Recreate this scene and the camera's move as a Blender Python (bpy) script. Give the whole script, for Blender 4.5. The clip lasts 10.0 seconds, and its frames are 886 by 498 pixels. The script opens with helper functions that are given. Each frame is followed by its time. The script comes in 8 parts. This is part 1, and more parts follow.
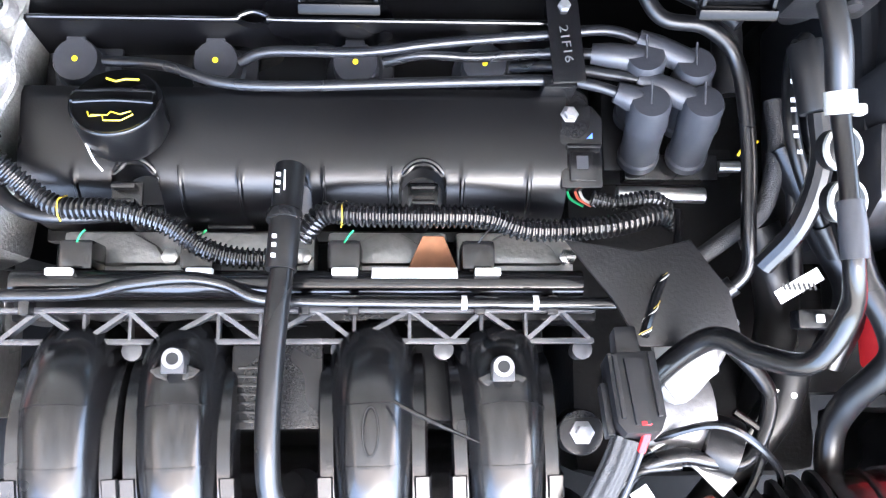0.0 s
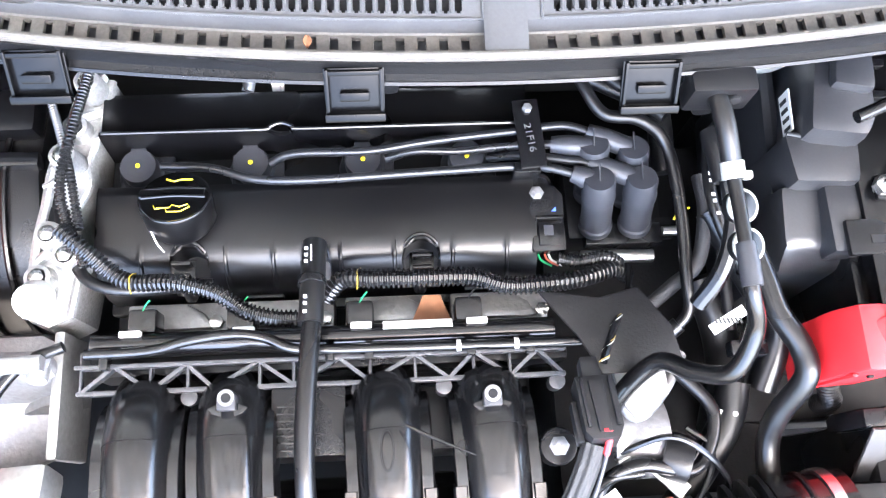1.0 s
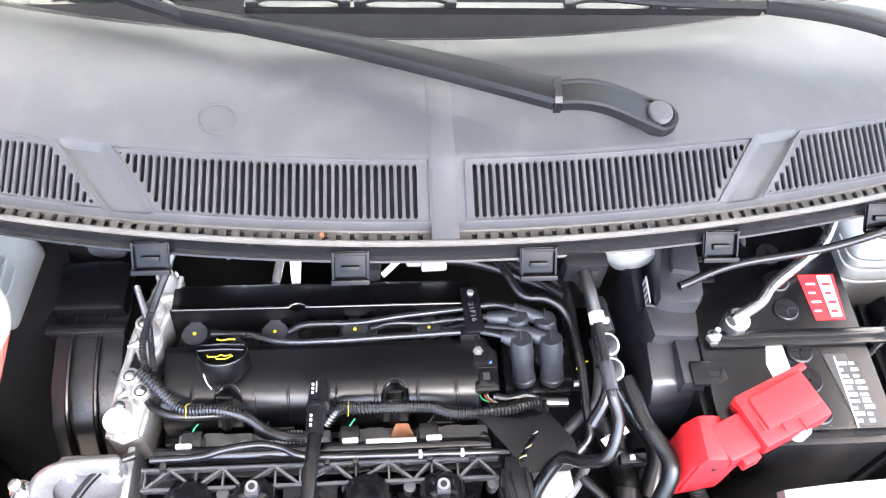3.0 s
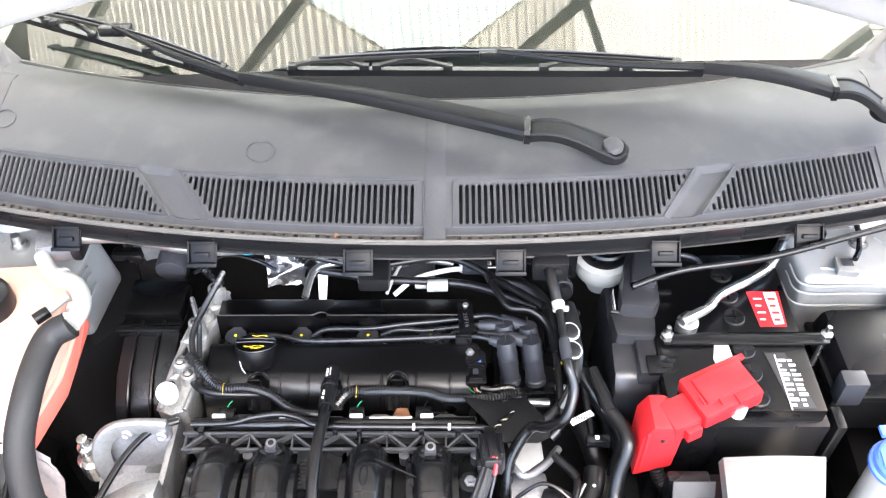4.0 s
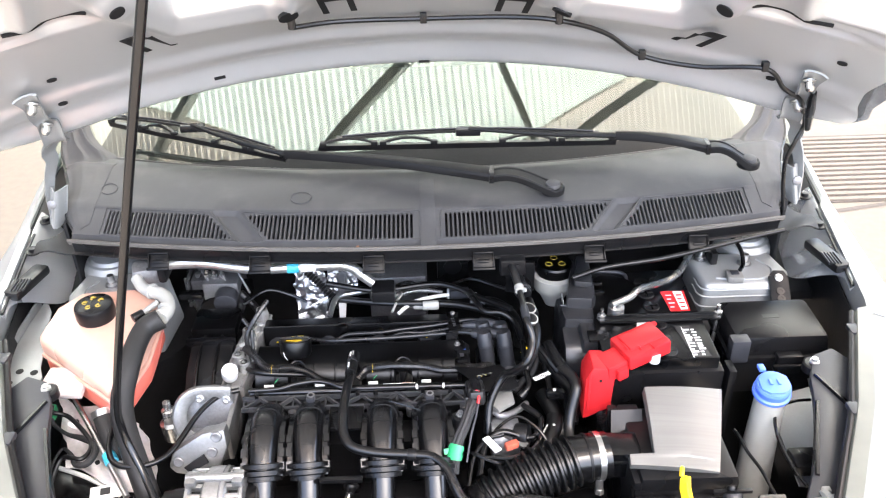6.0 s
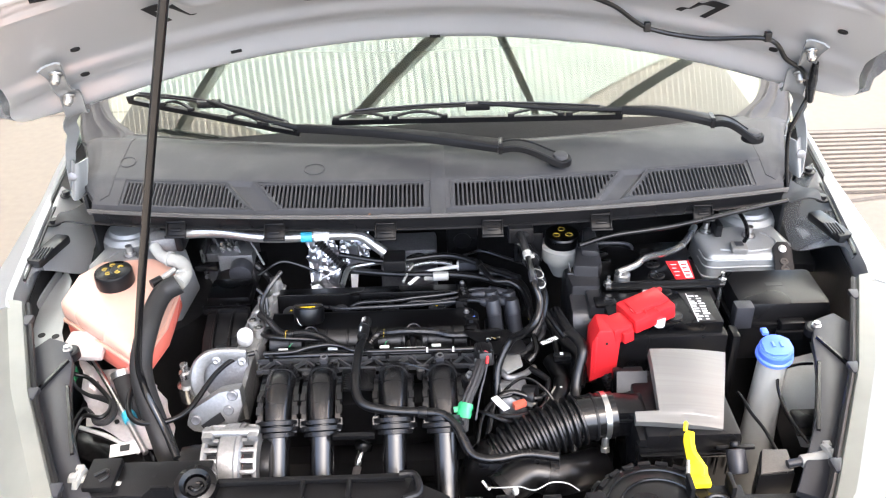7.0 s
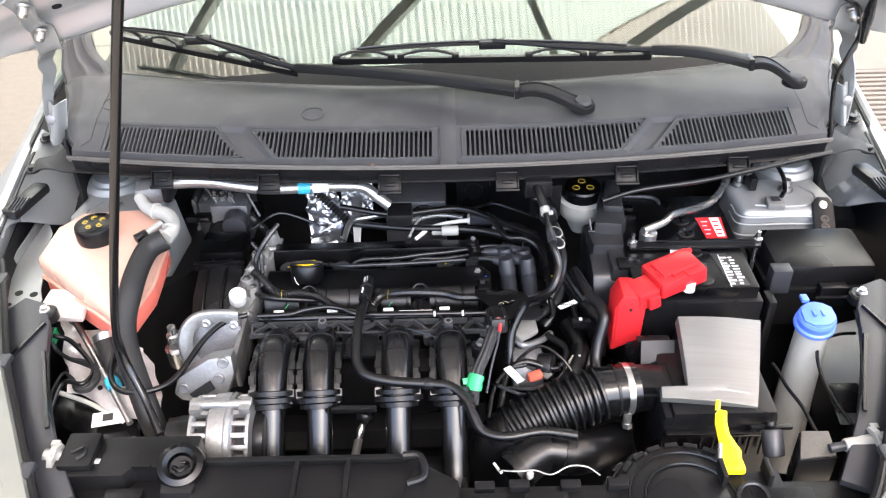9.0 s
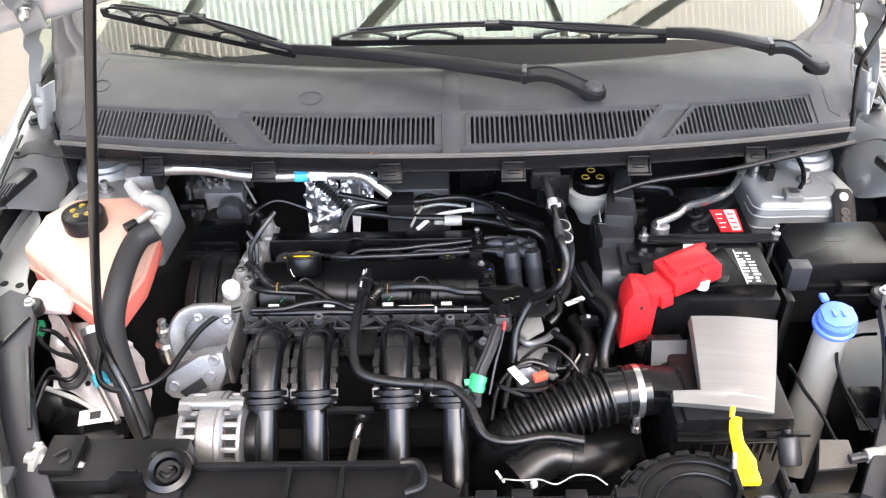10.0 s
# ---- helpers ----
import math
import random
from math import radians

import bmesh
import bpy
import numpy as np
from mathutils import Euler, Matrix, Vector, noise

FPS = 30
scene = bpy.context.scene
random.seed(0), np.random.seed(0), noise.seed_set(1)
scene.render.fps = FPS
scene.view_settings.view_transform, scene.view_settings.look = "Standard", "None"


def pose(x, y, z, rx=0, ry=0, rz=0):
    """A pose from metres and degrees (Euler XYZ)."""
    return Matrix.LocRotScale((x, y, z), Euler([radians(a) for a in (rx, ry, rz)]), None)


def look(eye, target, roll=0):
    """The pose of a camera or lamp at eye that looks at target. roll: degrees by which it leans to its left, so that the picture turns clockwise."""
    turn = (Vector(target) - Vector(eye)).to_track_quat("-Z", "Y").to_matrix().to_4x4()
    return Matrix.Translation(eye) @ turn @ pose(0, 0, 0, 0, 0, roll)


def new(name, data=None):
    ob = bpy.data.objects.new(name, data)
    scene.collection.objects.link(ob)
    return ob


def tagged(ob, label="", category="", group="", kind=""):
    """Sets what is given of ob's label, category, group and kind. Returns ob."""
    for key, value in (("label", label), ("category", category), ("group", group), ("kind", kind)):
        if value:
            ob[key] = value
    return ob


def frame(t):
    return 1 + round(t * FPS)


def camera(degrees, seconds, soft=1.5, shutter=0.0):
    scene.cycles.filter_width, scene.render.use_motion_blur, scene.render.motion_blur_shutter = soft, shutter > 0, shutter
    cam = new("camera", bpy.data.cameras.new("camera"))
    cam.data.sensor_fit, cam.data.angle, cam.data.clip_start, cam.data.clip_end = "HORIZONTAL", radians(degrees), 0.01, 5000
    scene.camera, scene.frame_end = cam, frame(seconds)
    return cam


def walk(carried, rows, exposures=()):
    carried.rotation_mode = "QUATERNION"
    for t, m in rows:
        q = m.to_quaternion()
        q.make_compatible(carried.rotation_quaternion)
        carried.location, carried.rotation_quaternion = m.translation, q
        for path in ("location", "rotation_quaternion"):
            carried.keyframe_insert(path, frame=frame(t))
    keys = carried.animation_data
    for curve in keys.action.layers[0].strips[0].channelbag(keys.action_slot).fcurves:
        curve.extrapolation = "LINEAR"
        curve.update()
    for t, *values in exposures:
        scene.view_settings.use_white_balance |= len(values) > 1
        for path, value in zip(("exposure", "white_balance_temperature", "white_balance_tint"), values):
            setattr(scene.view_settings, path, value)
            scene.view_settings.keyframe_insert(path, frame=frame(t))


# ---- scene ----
cam = camera(55.4, 10.0, soft=1.2)

PATH = [
    (0, (0.007, 0.116, 1.295), (0.098, 0.444, -0.676), 15.4),
    (0.5, (0.009, 0.089, 1.35), (0.102, 0.516, -0.602), 10.6),
    (1, (0.0, 0.064, 1.405), (0.109, 0.623, -0.512), 8.5),
    (1.5, (0.001, 0.036, 1.463), (0.134, 0.734, -0.407), 7.2),
    (2, (0.003, 0.002, 1.515), (0.169, 0.83, -0.298), 6.9),
    (2.5, (0.004, -0.052, 1.563), (0.169, 0.923, -0.175), 5.1),
    (2.7, (-0.003, -0.077, 1.585), (0.171, 0.95, -0.123), 5.7),
    (3.8, (0.081, -0.321, 1.648), (0.068, 1.028, 0.171), -0.4),
    (4, (0.084, -0.364, 1.659), (0.066, 1.025, 0.22), -0.7),
    (4.5, (0.093, -0.483, 1.69), (0.06, 1.014, 0.365), -1.5),
    (5, (0.088, -0.607, 1.709), (0.077, 0.991, 0.507), -1.9),
    (5.5, (0.081, -0.736, 1.701), (0.107, 0.928, 0.592), -1.7),
    (6.8, (0.059, -0.878, 1.66), (0.08, 0.822, 0.606), -1.1),
    (7, (0.067, -0.883, 1.653), (0.073, 0.816, 0.598), -1.7),
    (7.5, (0.067, -0.888, 1.637), (0.066, 0.807, 0.575), -2.0),
    (8, (0.064, -0.864, 1.629), (0.059, 0.812, 0.537), -1.7),
    (8.5, (0.066, -0.814, 1.623), (0.05, 0.829, 0.483), -1.7),
    (9, (0.067, -0.77, 1.615), (0.048, 0.845, 0.435), -1.7),
    (9.5, (0.072, -0.739, 1.608), (0.046, 0.856, 0.402), -1.7),
    (10, (0.072, -0.712, 1.602), (0.038, 0.869, 0.376), -1.6),
]
EXPOSURES = [(t, stops + 0.28, k, tint) for t, stops, k, tint in ((0.0, 4.05, 5750, 6), (1.0, 4.14, 5850, 7), (2.0, 4.12, 5950, 8), (2.7, 3.93, 6000, 8), (4.0, 3.27, 6150, 7), (4.5, 2.97, 6150, 7), (5.5, 2.62, 6200, 8), (7.5, 2.38, 6200, 8), (8.5, 2.33, 6220, 8), (10.0, 2.48, 6250, 9))]
walk(cam, [(t, look(eye, target, roll)) for t, eye, target, roll in PATH], EXPOSURES)

# ---- light ----
world = bpy.data.worlds.new("sky")
scene.world = world
world.use_nodes = True
_wn = world.node_tree.nodes
_sky = _wn.new("ShaderNodeTexSky")
_sky.sky_type = "NISHITA"
_sky.sun_disc = False
_sky.sun_elevation, _sky.sun_rotation = radians(62), radians(150)
_sky.dust_density, _sky.air_density, _sky.ozone_density = 5.0, 0.8, 0.5
_wn["Background"].inputs[1].default_value = 0.26
world.node_tree.links.new(_sky.outputs[0], _wn["Background"].inputs[0])
_sun = new("sun", bpy.data.lights.new("sun", "SUN"))
_sun.data.energy, _sun.data.angle, _sun.data.color = 5.0, radians(0.6), (1.0, 0.96, 0.9)
_sun.matrix_world = look((2.2, -3.8, 8.0), (0, 0, 0))


# ---- materials ----
def material(name, base, rough=0.5, metal=0.0, grain=40.0, vary=0.12, bump=0.0, blotch=6.0, rvary=0.08, coat=0.0,
             trans=0.0, ior=1.45, stain=None, stain_amount=0.0, spread=0.0):
    """A painted, moulded or metal surface: fine grain and larger blotches in colour, gloss and relief."""
    m = bpy.data.materials.new(name)
    m.use_nodes = True
    n, ln = m.node_tree.nodes, m.node_tree.links
    b = n["Principled BSDF"]
    tc = n.new("ShaderNodeTexCoord")
    fine, wide = n.new("ShaderNodeTexNoise"), n.new("ShaderNodeTexNoise")
    fine.inputs["Scale"].default_value, fine.inputs["Detail"].default_value = grain, 4
    wide.inputs["Scale"].default_value, wide.inputs["Detail"].default_value = blotch, 3
    for t in (fine, wide):
        ln.new(tc.outputs["Object"], t.inputs["Vector"])
    add = n.new("ShaderNodeMath")
    add.operation = "ADD"
    ln.new(fine.outputs["Fac"], add.inputs[0])
    ln.new(wide.outputs["Fac"], add.inputs[1])
    last = add
    if spread:
        info, more = n.new("ShaderNodeObjectInfo"), n.new("ShaderNodeMath")
        more.operation = "MULTIPLY_ADD"
        ln.new(info.outputs["Random"], more.inputs[0])
        more.inputs[1].default_value = spread
        ln.new(add.outputs[0], more.inputs[2])
        last = more
    ramp = n.new("ShaderNodeMapRange")
    ramp.inputs["From Min"].default_value, ramp.inputs["From Max"].default_value = 0.6, 1.4 + spread
    ramp.inputs["To Min"].default_value, ramp.inputs["To Max"].default_value = 1 - vary, 1 + vary
    ln.new(last.outputs[0], ramp.inputs["Value"])
    mul = n.new("ShaderNodeVectorMath")
    mul.operation = "SCALE"
    mul.inputs[0].default_value = base
    ln.new(ramp.outputs[0], mul.inputs["Scale"])
    colour = mul.outputs[0]
    if stain:
        dirt, edge, mix = n.new("ShaderNodeTexNoise"), n.new("ShaderNodeMapRange"), n.new("ShaderNodeMix")
        dirt.inputs["Scale"].default_value, dirt.inputs["Detail"].default_value = blotch * 2.3, 6
        ln.new(tc.outputs["Object"], dirt.inputs["Vector"])
        edge.inputs["From Min"].default_value, edge.inputs["From Max"].default_value = 0.5, 0.72
        edge.inputs["To Max"].default_value = stain_amount
        ln.new(dirt.outputs["Fac"], edge.inputs["Value"])
        mix.data_type = "RGBA"
        ln.new(edge.outputs[0], mix.inputs[0])
        ln.new(colour, mix.inputs[6])
        mix.inputs[7].default_value = (*stain, 1)
        colour = mix.outputs[2]
    ln.new(colour, b.inputs["Base Color"])
    rr = n.new("ShaderNodeMapRange")
    rr.inputs["From Min"].default_value, rr.inputs["From Max"].default_value = 0.3, 0.7
    rr.inputs["To Min"].default_value, rr.inputs["To Max"].default_value = max(0.02, rough - rvary), min(1, rough + rvary)
    ln.new(wide.outputs["Fac"], rr.inputs["Value"])
    ln.new(rr.outputs[0], b.inputs["Roughness"])
    b.inputs["Metallic"].default_value = metal
    b.inputs["IOR"].default_value = ior
    b.inputs["Coat Weight"].default_value = coat
    b.inputs["Coat Roughness"].default_value = 0.06
    b.inputs["Transmission Weight"].default_value = trans
    if bump:
        bp = n.new("ShaderNodeBump")
        bp.inputs["Strength"].default_value, bp.inputs["Distance"].default_value = bump, 0.001
        ln.new(fine.outputs["Fac"], bp.inputs["Height"])
        ln.new(bp.outputs[0], b.inputs["Normal"])
    return m


BLACK = material("black moulded plastic", (0.0060, 0.0060, 0.0065), 0.30, ior=1.31, grain=900, bump=0.12, vary=0.25)
BLACK_GLOSS = material("glossy black plastic", (0.0042, 0.0042, 0.0046), 0.20, grain=300, bump=0.08, vary=0.2, rvary=0.1)
BLACK_SATIN = material("satin black cover", (0.0014, 0.0014, 0.0017), 0.30, ior=1.40, grain=700, bump=0.06, vary=0.2)
# Near-black that puts shade into holes, gaps and the deep bay.
DARK = material("near-black for shaded depths", (0.0085, 0.0085, 0.0090), 0.6, ior=1.3, grain=60, vary=0.4)
RUBBER = material("black rubber", (0.0042, 0.0042, 0.0046), 0.34, ior=1.42, grain=400, bump=0.1, vary=0.2)
RUBBER_GLOSS = material("shiny rubber hose", (0.0034, 0.0034, 0.0038), 0.27, ior=1.40, grain=250, bump=0.08, vary=0.2)
GREY_RUBBER = material("grey rubber", (0.020, 0.021, 0.025), 0.42, grain=300, bump=0.1, vary=0.15)
COWL = material("weathered dark grey cowl plastic", (0.0480, 0.0475, 0.0482), 0.58, ior=1.28, grain=500, bump=0.10, vary=0.10, blotch=9, stain=(0.070, 0.068, 0.066), stain_amount=0.6)
COWL_EDGE = material("sun bleached cowl lip", (0.070, 0.065, 0.058), 0.5, ior=1.4, grain=500, bump=0.2, vary=0.3, blotch=30, stain=(0.070, 0.062, 0.054), stain_amount=0.6)
ALU = material("cast aluminium", (0.28, 0.28, 0.277), 0.44, 0.85, grain=220, bump=0.5, vary=0.2, stain=(0.18, 0.17, 0.15), stain_amount=0.4)
ALU_DULL = material("dull cast aluminium", (0.20, 0.20, 0.205), 0.5, 0.7, grain=260, bump=0.5, vary=0.25, stain=(0.07, 0.065, 0.06), stain_amount=0.5)
STEEL = material("zinc plated steel", (0.48, 0.48, 0.47), 0.28, 0.95, grain=200, bump=0.1, vary=0.15)
FOIL = material("crumpled foil heat shield", (0.56, 0.56, 0.57), 0.36, 1.0, grain=70, bump=0.1, vary=0.1)
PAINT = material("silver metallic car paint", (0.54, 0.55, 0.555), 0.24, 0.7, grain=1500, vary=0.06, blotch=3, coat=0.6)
# The same silver paint as a darker, shaded copy, with stains.
PAINT_SHADED = material("silver paint, shaded darker copy", (0.27, 0.28, 0.28), 0.46, 0.5, grain=800, vary=0.12, blotch=7, stain=(0.20, 0.19, 0.18), stain_amount=0.4)
WHITE = material("white plastic", (0.55, 0.55, 0.53), 0.4, grain=100, vary=0.05)
LABEL = material("white paper label", (0.62, 0.62, 0.60), 0.55, grain=80, vary=0.05)
INK = material("black ink", (0.02, 0.02, 0.02), 0.5)
RED = material("red plastic", (0.45, 0.014, 0.018), 0.36, grain=200, bump=0.06, vary=0.1)
ORANGE = material("orange brown plastic", (0.36, 0.075, 0.045), 0.4, grain=100)
RUST = material("rust brown heat wrap", (0.17, 0.075, 0.035), 0.7, grain=120, vary=0.3, bump=0.3)
YELLOW = material("yellow plastic", (0.85, 0.62, 0.01), 0.35, grain=80, vary=0.06)
BLUE = material("blue plastic cap", (0.09, 0.18, 0.72), 0.38, grain=80, vary=0.08)
OCHRE = material("faded yellow print", (0.30, 0.21, 0.02), 0.45, grain=80, vary=0.3)
GREEN = material("green tape", (0.02, 0.24, 0.09), 0.4, grain=60, vary=0.15)
CYAN = material("blue tape", (0.05, 0.35, 0.50), 0.4, grain=60)
PINK_TANK = material("translucent tank with pink coolant", (0.62, 0.15, 0.11), 0.3, grain=60, vary=0.05, blotch=4)
TANK_TOP = material("milky tank plastic", (0.50, 0.30, 0.23), 0.3, grain=60, vary=0.05, blotch=4)
NATURAL = material("natural milky plastic", (0.27, 0.27, 0.25), 0.4, grain=60, vary=0.08)
CLEAR = material("clear plastic strip", (0.45, 0.40, 0.38), 0.2, grain=40, vary=0.08)
GREY_LID = material("brushed grey lid", (0.19, 0.187, 0.175), 0.36, 0.3, grain=160, vary=0.12, blotch=7)
GREY_BLOCK = material("grey plastic", (0.024, 0.025, 0.029), 0.42, grain=200, vary=0.1)
SLAM = material("dull black front panel", (0.0050, 0.0050, 0.0054), 0.36, ior=1.27, grain=500, bump=0.3, vary=0.25, blotch=8, stain=(0.014, 0.014, 0.014), stain_amount=0.5)
LENS = material("hazy clear lamp lens", (0.13, 0.135, 0.118), 0.34, grain=20, vary=0.15, coat=0.1, stain=(0.17, 0.165, 0.14), stain_amount=0.5)
GROUND = material("pale pinkish concrete paving", (0.150, 0.127, 0.104), 0.85, grain=30, vary=0.12, bump=0.4, blotch=0.7, stain=(0.15, 0.128, 0.108), stain_amount=0.5)
GROUND_LINE = material("dark paving joint", (0.085, 0.07, 0.06), 0.9, grain=60, vary=0.3)
BEAM = material("grey steel beam", (0.48, 0.50, 0.49), 0.6, grain=20, vary=0.15)
BRAID_MAT = material("braided sleeve", (0.010, 0.010, 0.011), 0.5, grain=1200, bump=0.8, vary=0.6)
DASH = material("black dashboard", (0.010, 0.010, 0.011), 0.75, grain=200, vary=0.2)


def sheet_material(name, tint, through_amount):
    """Corrugated translucent roofing that lets daylight through."""
    m = bpy.data.materials.new(name)
    m.use_nodes = True
    n, ln = m.node_tree.nodes, m.node_tree.links
    n.remove(n["Principled BSDF"])
    tl, df, mix = n.new("ShaderNodeBsdfTranslucent"), n.new("ShaderNodeBsdfDiffuse"), n.new("ShaderNodeMixShader")
    noise_tex, ramp = n.new("ShaderNodeTexNoise"), n.new("ShaderNodeMapRange")
    tc = n.new("ShaderNodeTexCoord")
    noise_tex.inputs["Scale"].default_value, noise_tex.inputs["Detail"].default_value = 1.3, 5
    ln.new(tc.outputs["Object"], noise_tex.inputs["Vector"])
    ramp.inputs["To Min"].default_value, ramp.inputs["To Max"].default_value = 0.8, 1.15
    ln.new(noise_tex.outputs["Fac"], ramp.inputs["Value"])
    sc = n.new("ShaderNodeVectorMath")
    sc.operation = "SCALE"
    sc.inputs[0].default_value = tint
    ln.new(ramp.outputs[0], sc.inputs["Scale"])
    for s in (tl, df):
        ln.new(sc.outputs[0], s.inputs["Color"])
    mix.inputs[0].default_value = 1 - through_amount
    ln.new(tl.outputs[0], mix.inputs[1])
    ln.new(df.outputs[0], mix.inputs[2])
    ln.new(mix.outputs[0], n["Material Output"].inputs["Surface"])
    return m


SHEET = sheet_material("greenish translucent corrugated sheet", (0.84, 0.85, 0.78), 0.8)
SHEET_RED = sheet_material("dusty pinkish corrugated sheet", (0.66, 0.58, 0.53), 0.8)
SHEET_BROWN = sheet_material("grimy brown corrugated sheet", (0.52, 0.45, 0.40), 0.75)


def glass_material(name, tint, gloss_tint, ior):
    """A thin pane: tinted clear view through, mirrored daylight by the angle of view."""
    m = bpy.data.materials.new(name)
    m.use_nodes = True
    n, ln = m.node_tree.nodes, m.node_tree.links
    n.remove(n["Principled BSDF"])
    clear, gloss, mix, fr = n.new("ShaderNodeBsdfTransparent"), n.new("ShaderNodeBsdfGlossy"), n.new("ShaderNodeMixShader"), n.new("ShaderNodeFresnel")
    clear.inputs["Color"].default_value = (*tint, 1)
    gloss.inputs["Color"].default_value = (*gloss_tint, 1)
    gloss.inputs["Roughness"].default_value = 0.012
    fr.inputs["IOR"].default_value = ior
    ln.new(fr.outputs[0], mix.inputs[0])
    ln.new(clear.outputs[0], mix.inputs[1])
    ln.new(gloss.outputs[0], mix.inputs[2])
    ln.new(mix.outputs[0], n["Material Output"].inputs["Surface"])
    return m


GLASS = glass_material("tinted windscreen glass", (0.80, 0.92, 0.86), (0.90, 1.0, 0.91), 1.80)


# ---- mesh helpers ----
def catmull(points, steps):
    pts = [Vector(p) for p in points]
    if len(pts) == 2:
        return [pts[0].lerp(pts[1], i / steps) for i in range(steps + 1)]
    ext = [2 * pts[0] - pts[1], *pts, 2 * pts[-1] - pts[-2]]
    out = []
    for i in range(1, len(ext) - 2):
        a, b, c, d = ext[i - 1:i + 3]
        for k in range(steps):
            t = k / steps
            out.append(0.5 * (2 * b + (c - a) * t + (2 * a - 5 * b + 4 * c - d) * t * t + (3 * b - a - 3 * c + d) * t ** 3))
    out.append(pts[-1])
    return out


def sweep(bm, path, section, cap=True):
    """Sweeps section(i, s) -> list of (u, v) along a path of points, s being the run so far."""
    rings, side, run = [], None, 0.0
    for i, p in enumerate(path):
        tan = (path[min(i + 1, len(path) - 1)] - path[max(i - 1, 0)]).normalized()
        if side is None:
            side = tan.cross(Vector((0, 0, 1)))
            if side.length < 0.1:
                side = tan.cross(Vector((0, 1, 0)))
        else:
            side = side - tan * side.dot(tan)
        side.normalize()
        up = side.cross(tan)
        if i:
            run += (p - path[i - 1]).length
        rings.append([bm.verts.new(p + side * u + up * v) for u, v in section(i, run)])
    n = len(rings[0])
    for a, b in zip(rings, rings[1:]):
        for k in range(n):
            bm.faces.new((a[k], a[(k + 1) % n], b[(k + 1) % n], b[k]))
    if cap:
        bm.faces.new(rings[0][::-1])
        bm.faces.new(rings[-1])
    return bm


def circle(r, seg):
    return [(r * math.cos(2 * math.pi * k / seg), r * math.sin(2 * math.pi * k / seg)) for k in range(seg)]


def tube(points, r, seg=12, steps=6, wave=0.0, pitch=0.004, bm=None):
    """A hose through the points; wave and pitch make it corrugated."""
    bm = bm or bmesh.new()
    path = catmull(points, steps)
    if wave:
        total = sum((b - a).length for a, b in zip(path, path[1:]))
        count = max(8, int(total / pitch * 4))
        fine, run, k = [], 0.0, 0
        cum = [0.0]
        for a, b in zip(path, path[1:]):
            cum.append(cum[-1] + (b - a).length)
        for j in range(count + 1):
            target = total * j / count
            while k < len(path) - 2 and cum[k + 1] < target:
                k += 1
            f = (target - cum[k]) / max(1e-9, cum[k + 1] - cum[k])
            fine.append(path[k].lerp(path[k + 1], f))
        return sweep(bm, fine, lambda i, s: circle(r + (wave if i % 4 in (1, 2) else -wave), seg))
    rr = r if isinstance(r, (list, tuple)) else None

    def sec(i, s):
        if rr:
            f = i / (len(path) - 1) * (len(rr) - 1)
            j = min(int(f), len(rr) - 2)
            return circle(rr[j] + (rr[j + 1] - rr[j]) * (f - j), seg)
        return circle(r, seg)
    return sweep(bm, path, sec)


def soften(bm, width, segments=2, angle=25):
    bm.normal_update()
    edges = [e for e in bm.edges if len(e.link_faces) == 2 and e.calc_face_angle(0) > radians(angle)]
    if edges and width:
        bmesh.ops.bevel(bm, geom=edges, offset=width, segments=segments, profile=0.6, affect="EDGES", clamp_overlap=True)
    return bm


def box(lo, hi, bevel=0.003, bm=None, turn=None, taper=0.0):
    """A rounded block between two corners; turn: a matrix about its middle; taper: how far the top draws in."""
    one = bmesh.new()
    lo, hi = Vector(lo), Vector(hi)
    mid, half = (lo + hi) / 2, (hi - lo) / 2
    bmesh.ops.create_cube(one, size=2)
    for v in one.verts:
        k = 1 - taper if v.co.z > 0 else 1
        v.co = Vector((v.co.x * half.x * k, v.co.y * half.y * k, v.co.z * half.z))
    if bevel:
        soften(one, min(bevel, min(half) * 0.8))
    m = Matrix.Translation(mid) @ (turn.to_4x4() if turn else Matrix())
    one.transform(m)
    return merge(bm, one)


def merge(bm, one):
    if bm is None:
        return one
    tmp = bpy.data.meshes.new("tmp")
    one.to_mesh(tmp)
    one.free()
    bm.from_mesh(tmp)
    bpy.data.meshes.remove(tmp)
    return bm


def rod(a, b, r, r2=None, seg=20, bevel=0.0, bm=None):
    """A cylinder or cone from a to b."""
    one = bmesh.new()
    a, b = Vector(a), Vector(b)
    r2 = r if r2 is None else r2
    axis = b - a
    bmesh.ops.create_cone(one, cap_ends=True, segments=seg, radius1=r, radius2=r2, depth=axis.length)
    if bevel:
        soften(one, bevel, 2, 40)
    one.transform(Matrix.Translation((a + b) / 2) @ axis.to_track_quat("Z", "Y").to_matrix().to_4x4())
    return merge(bm, one)


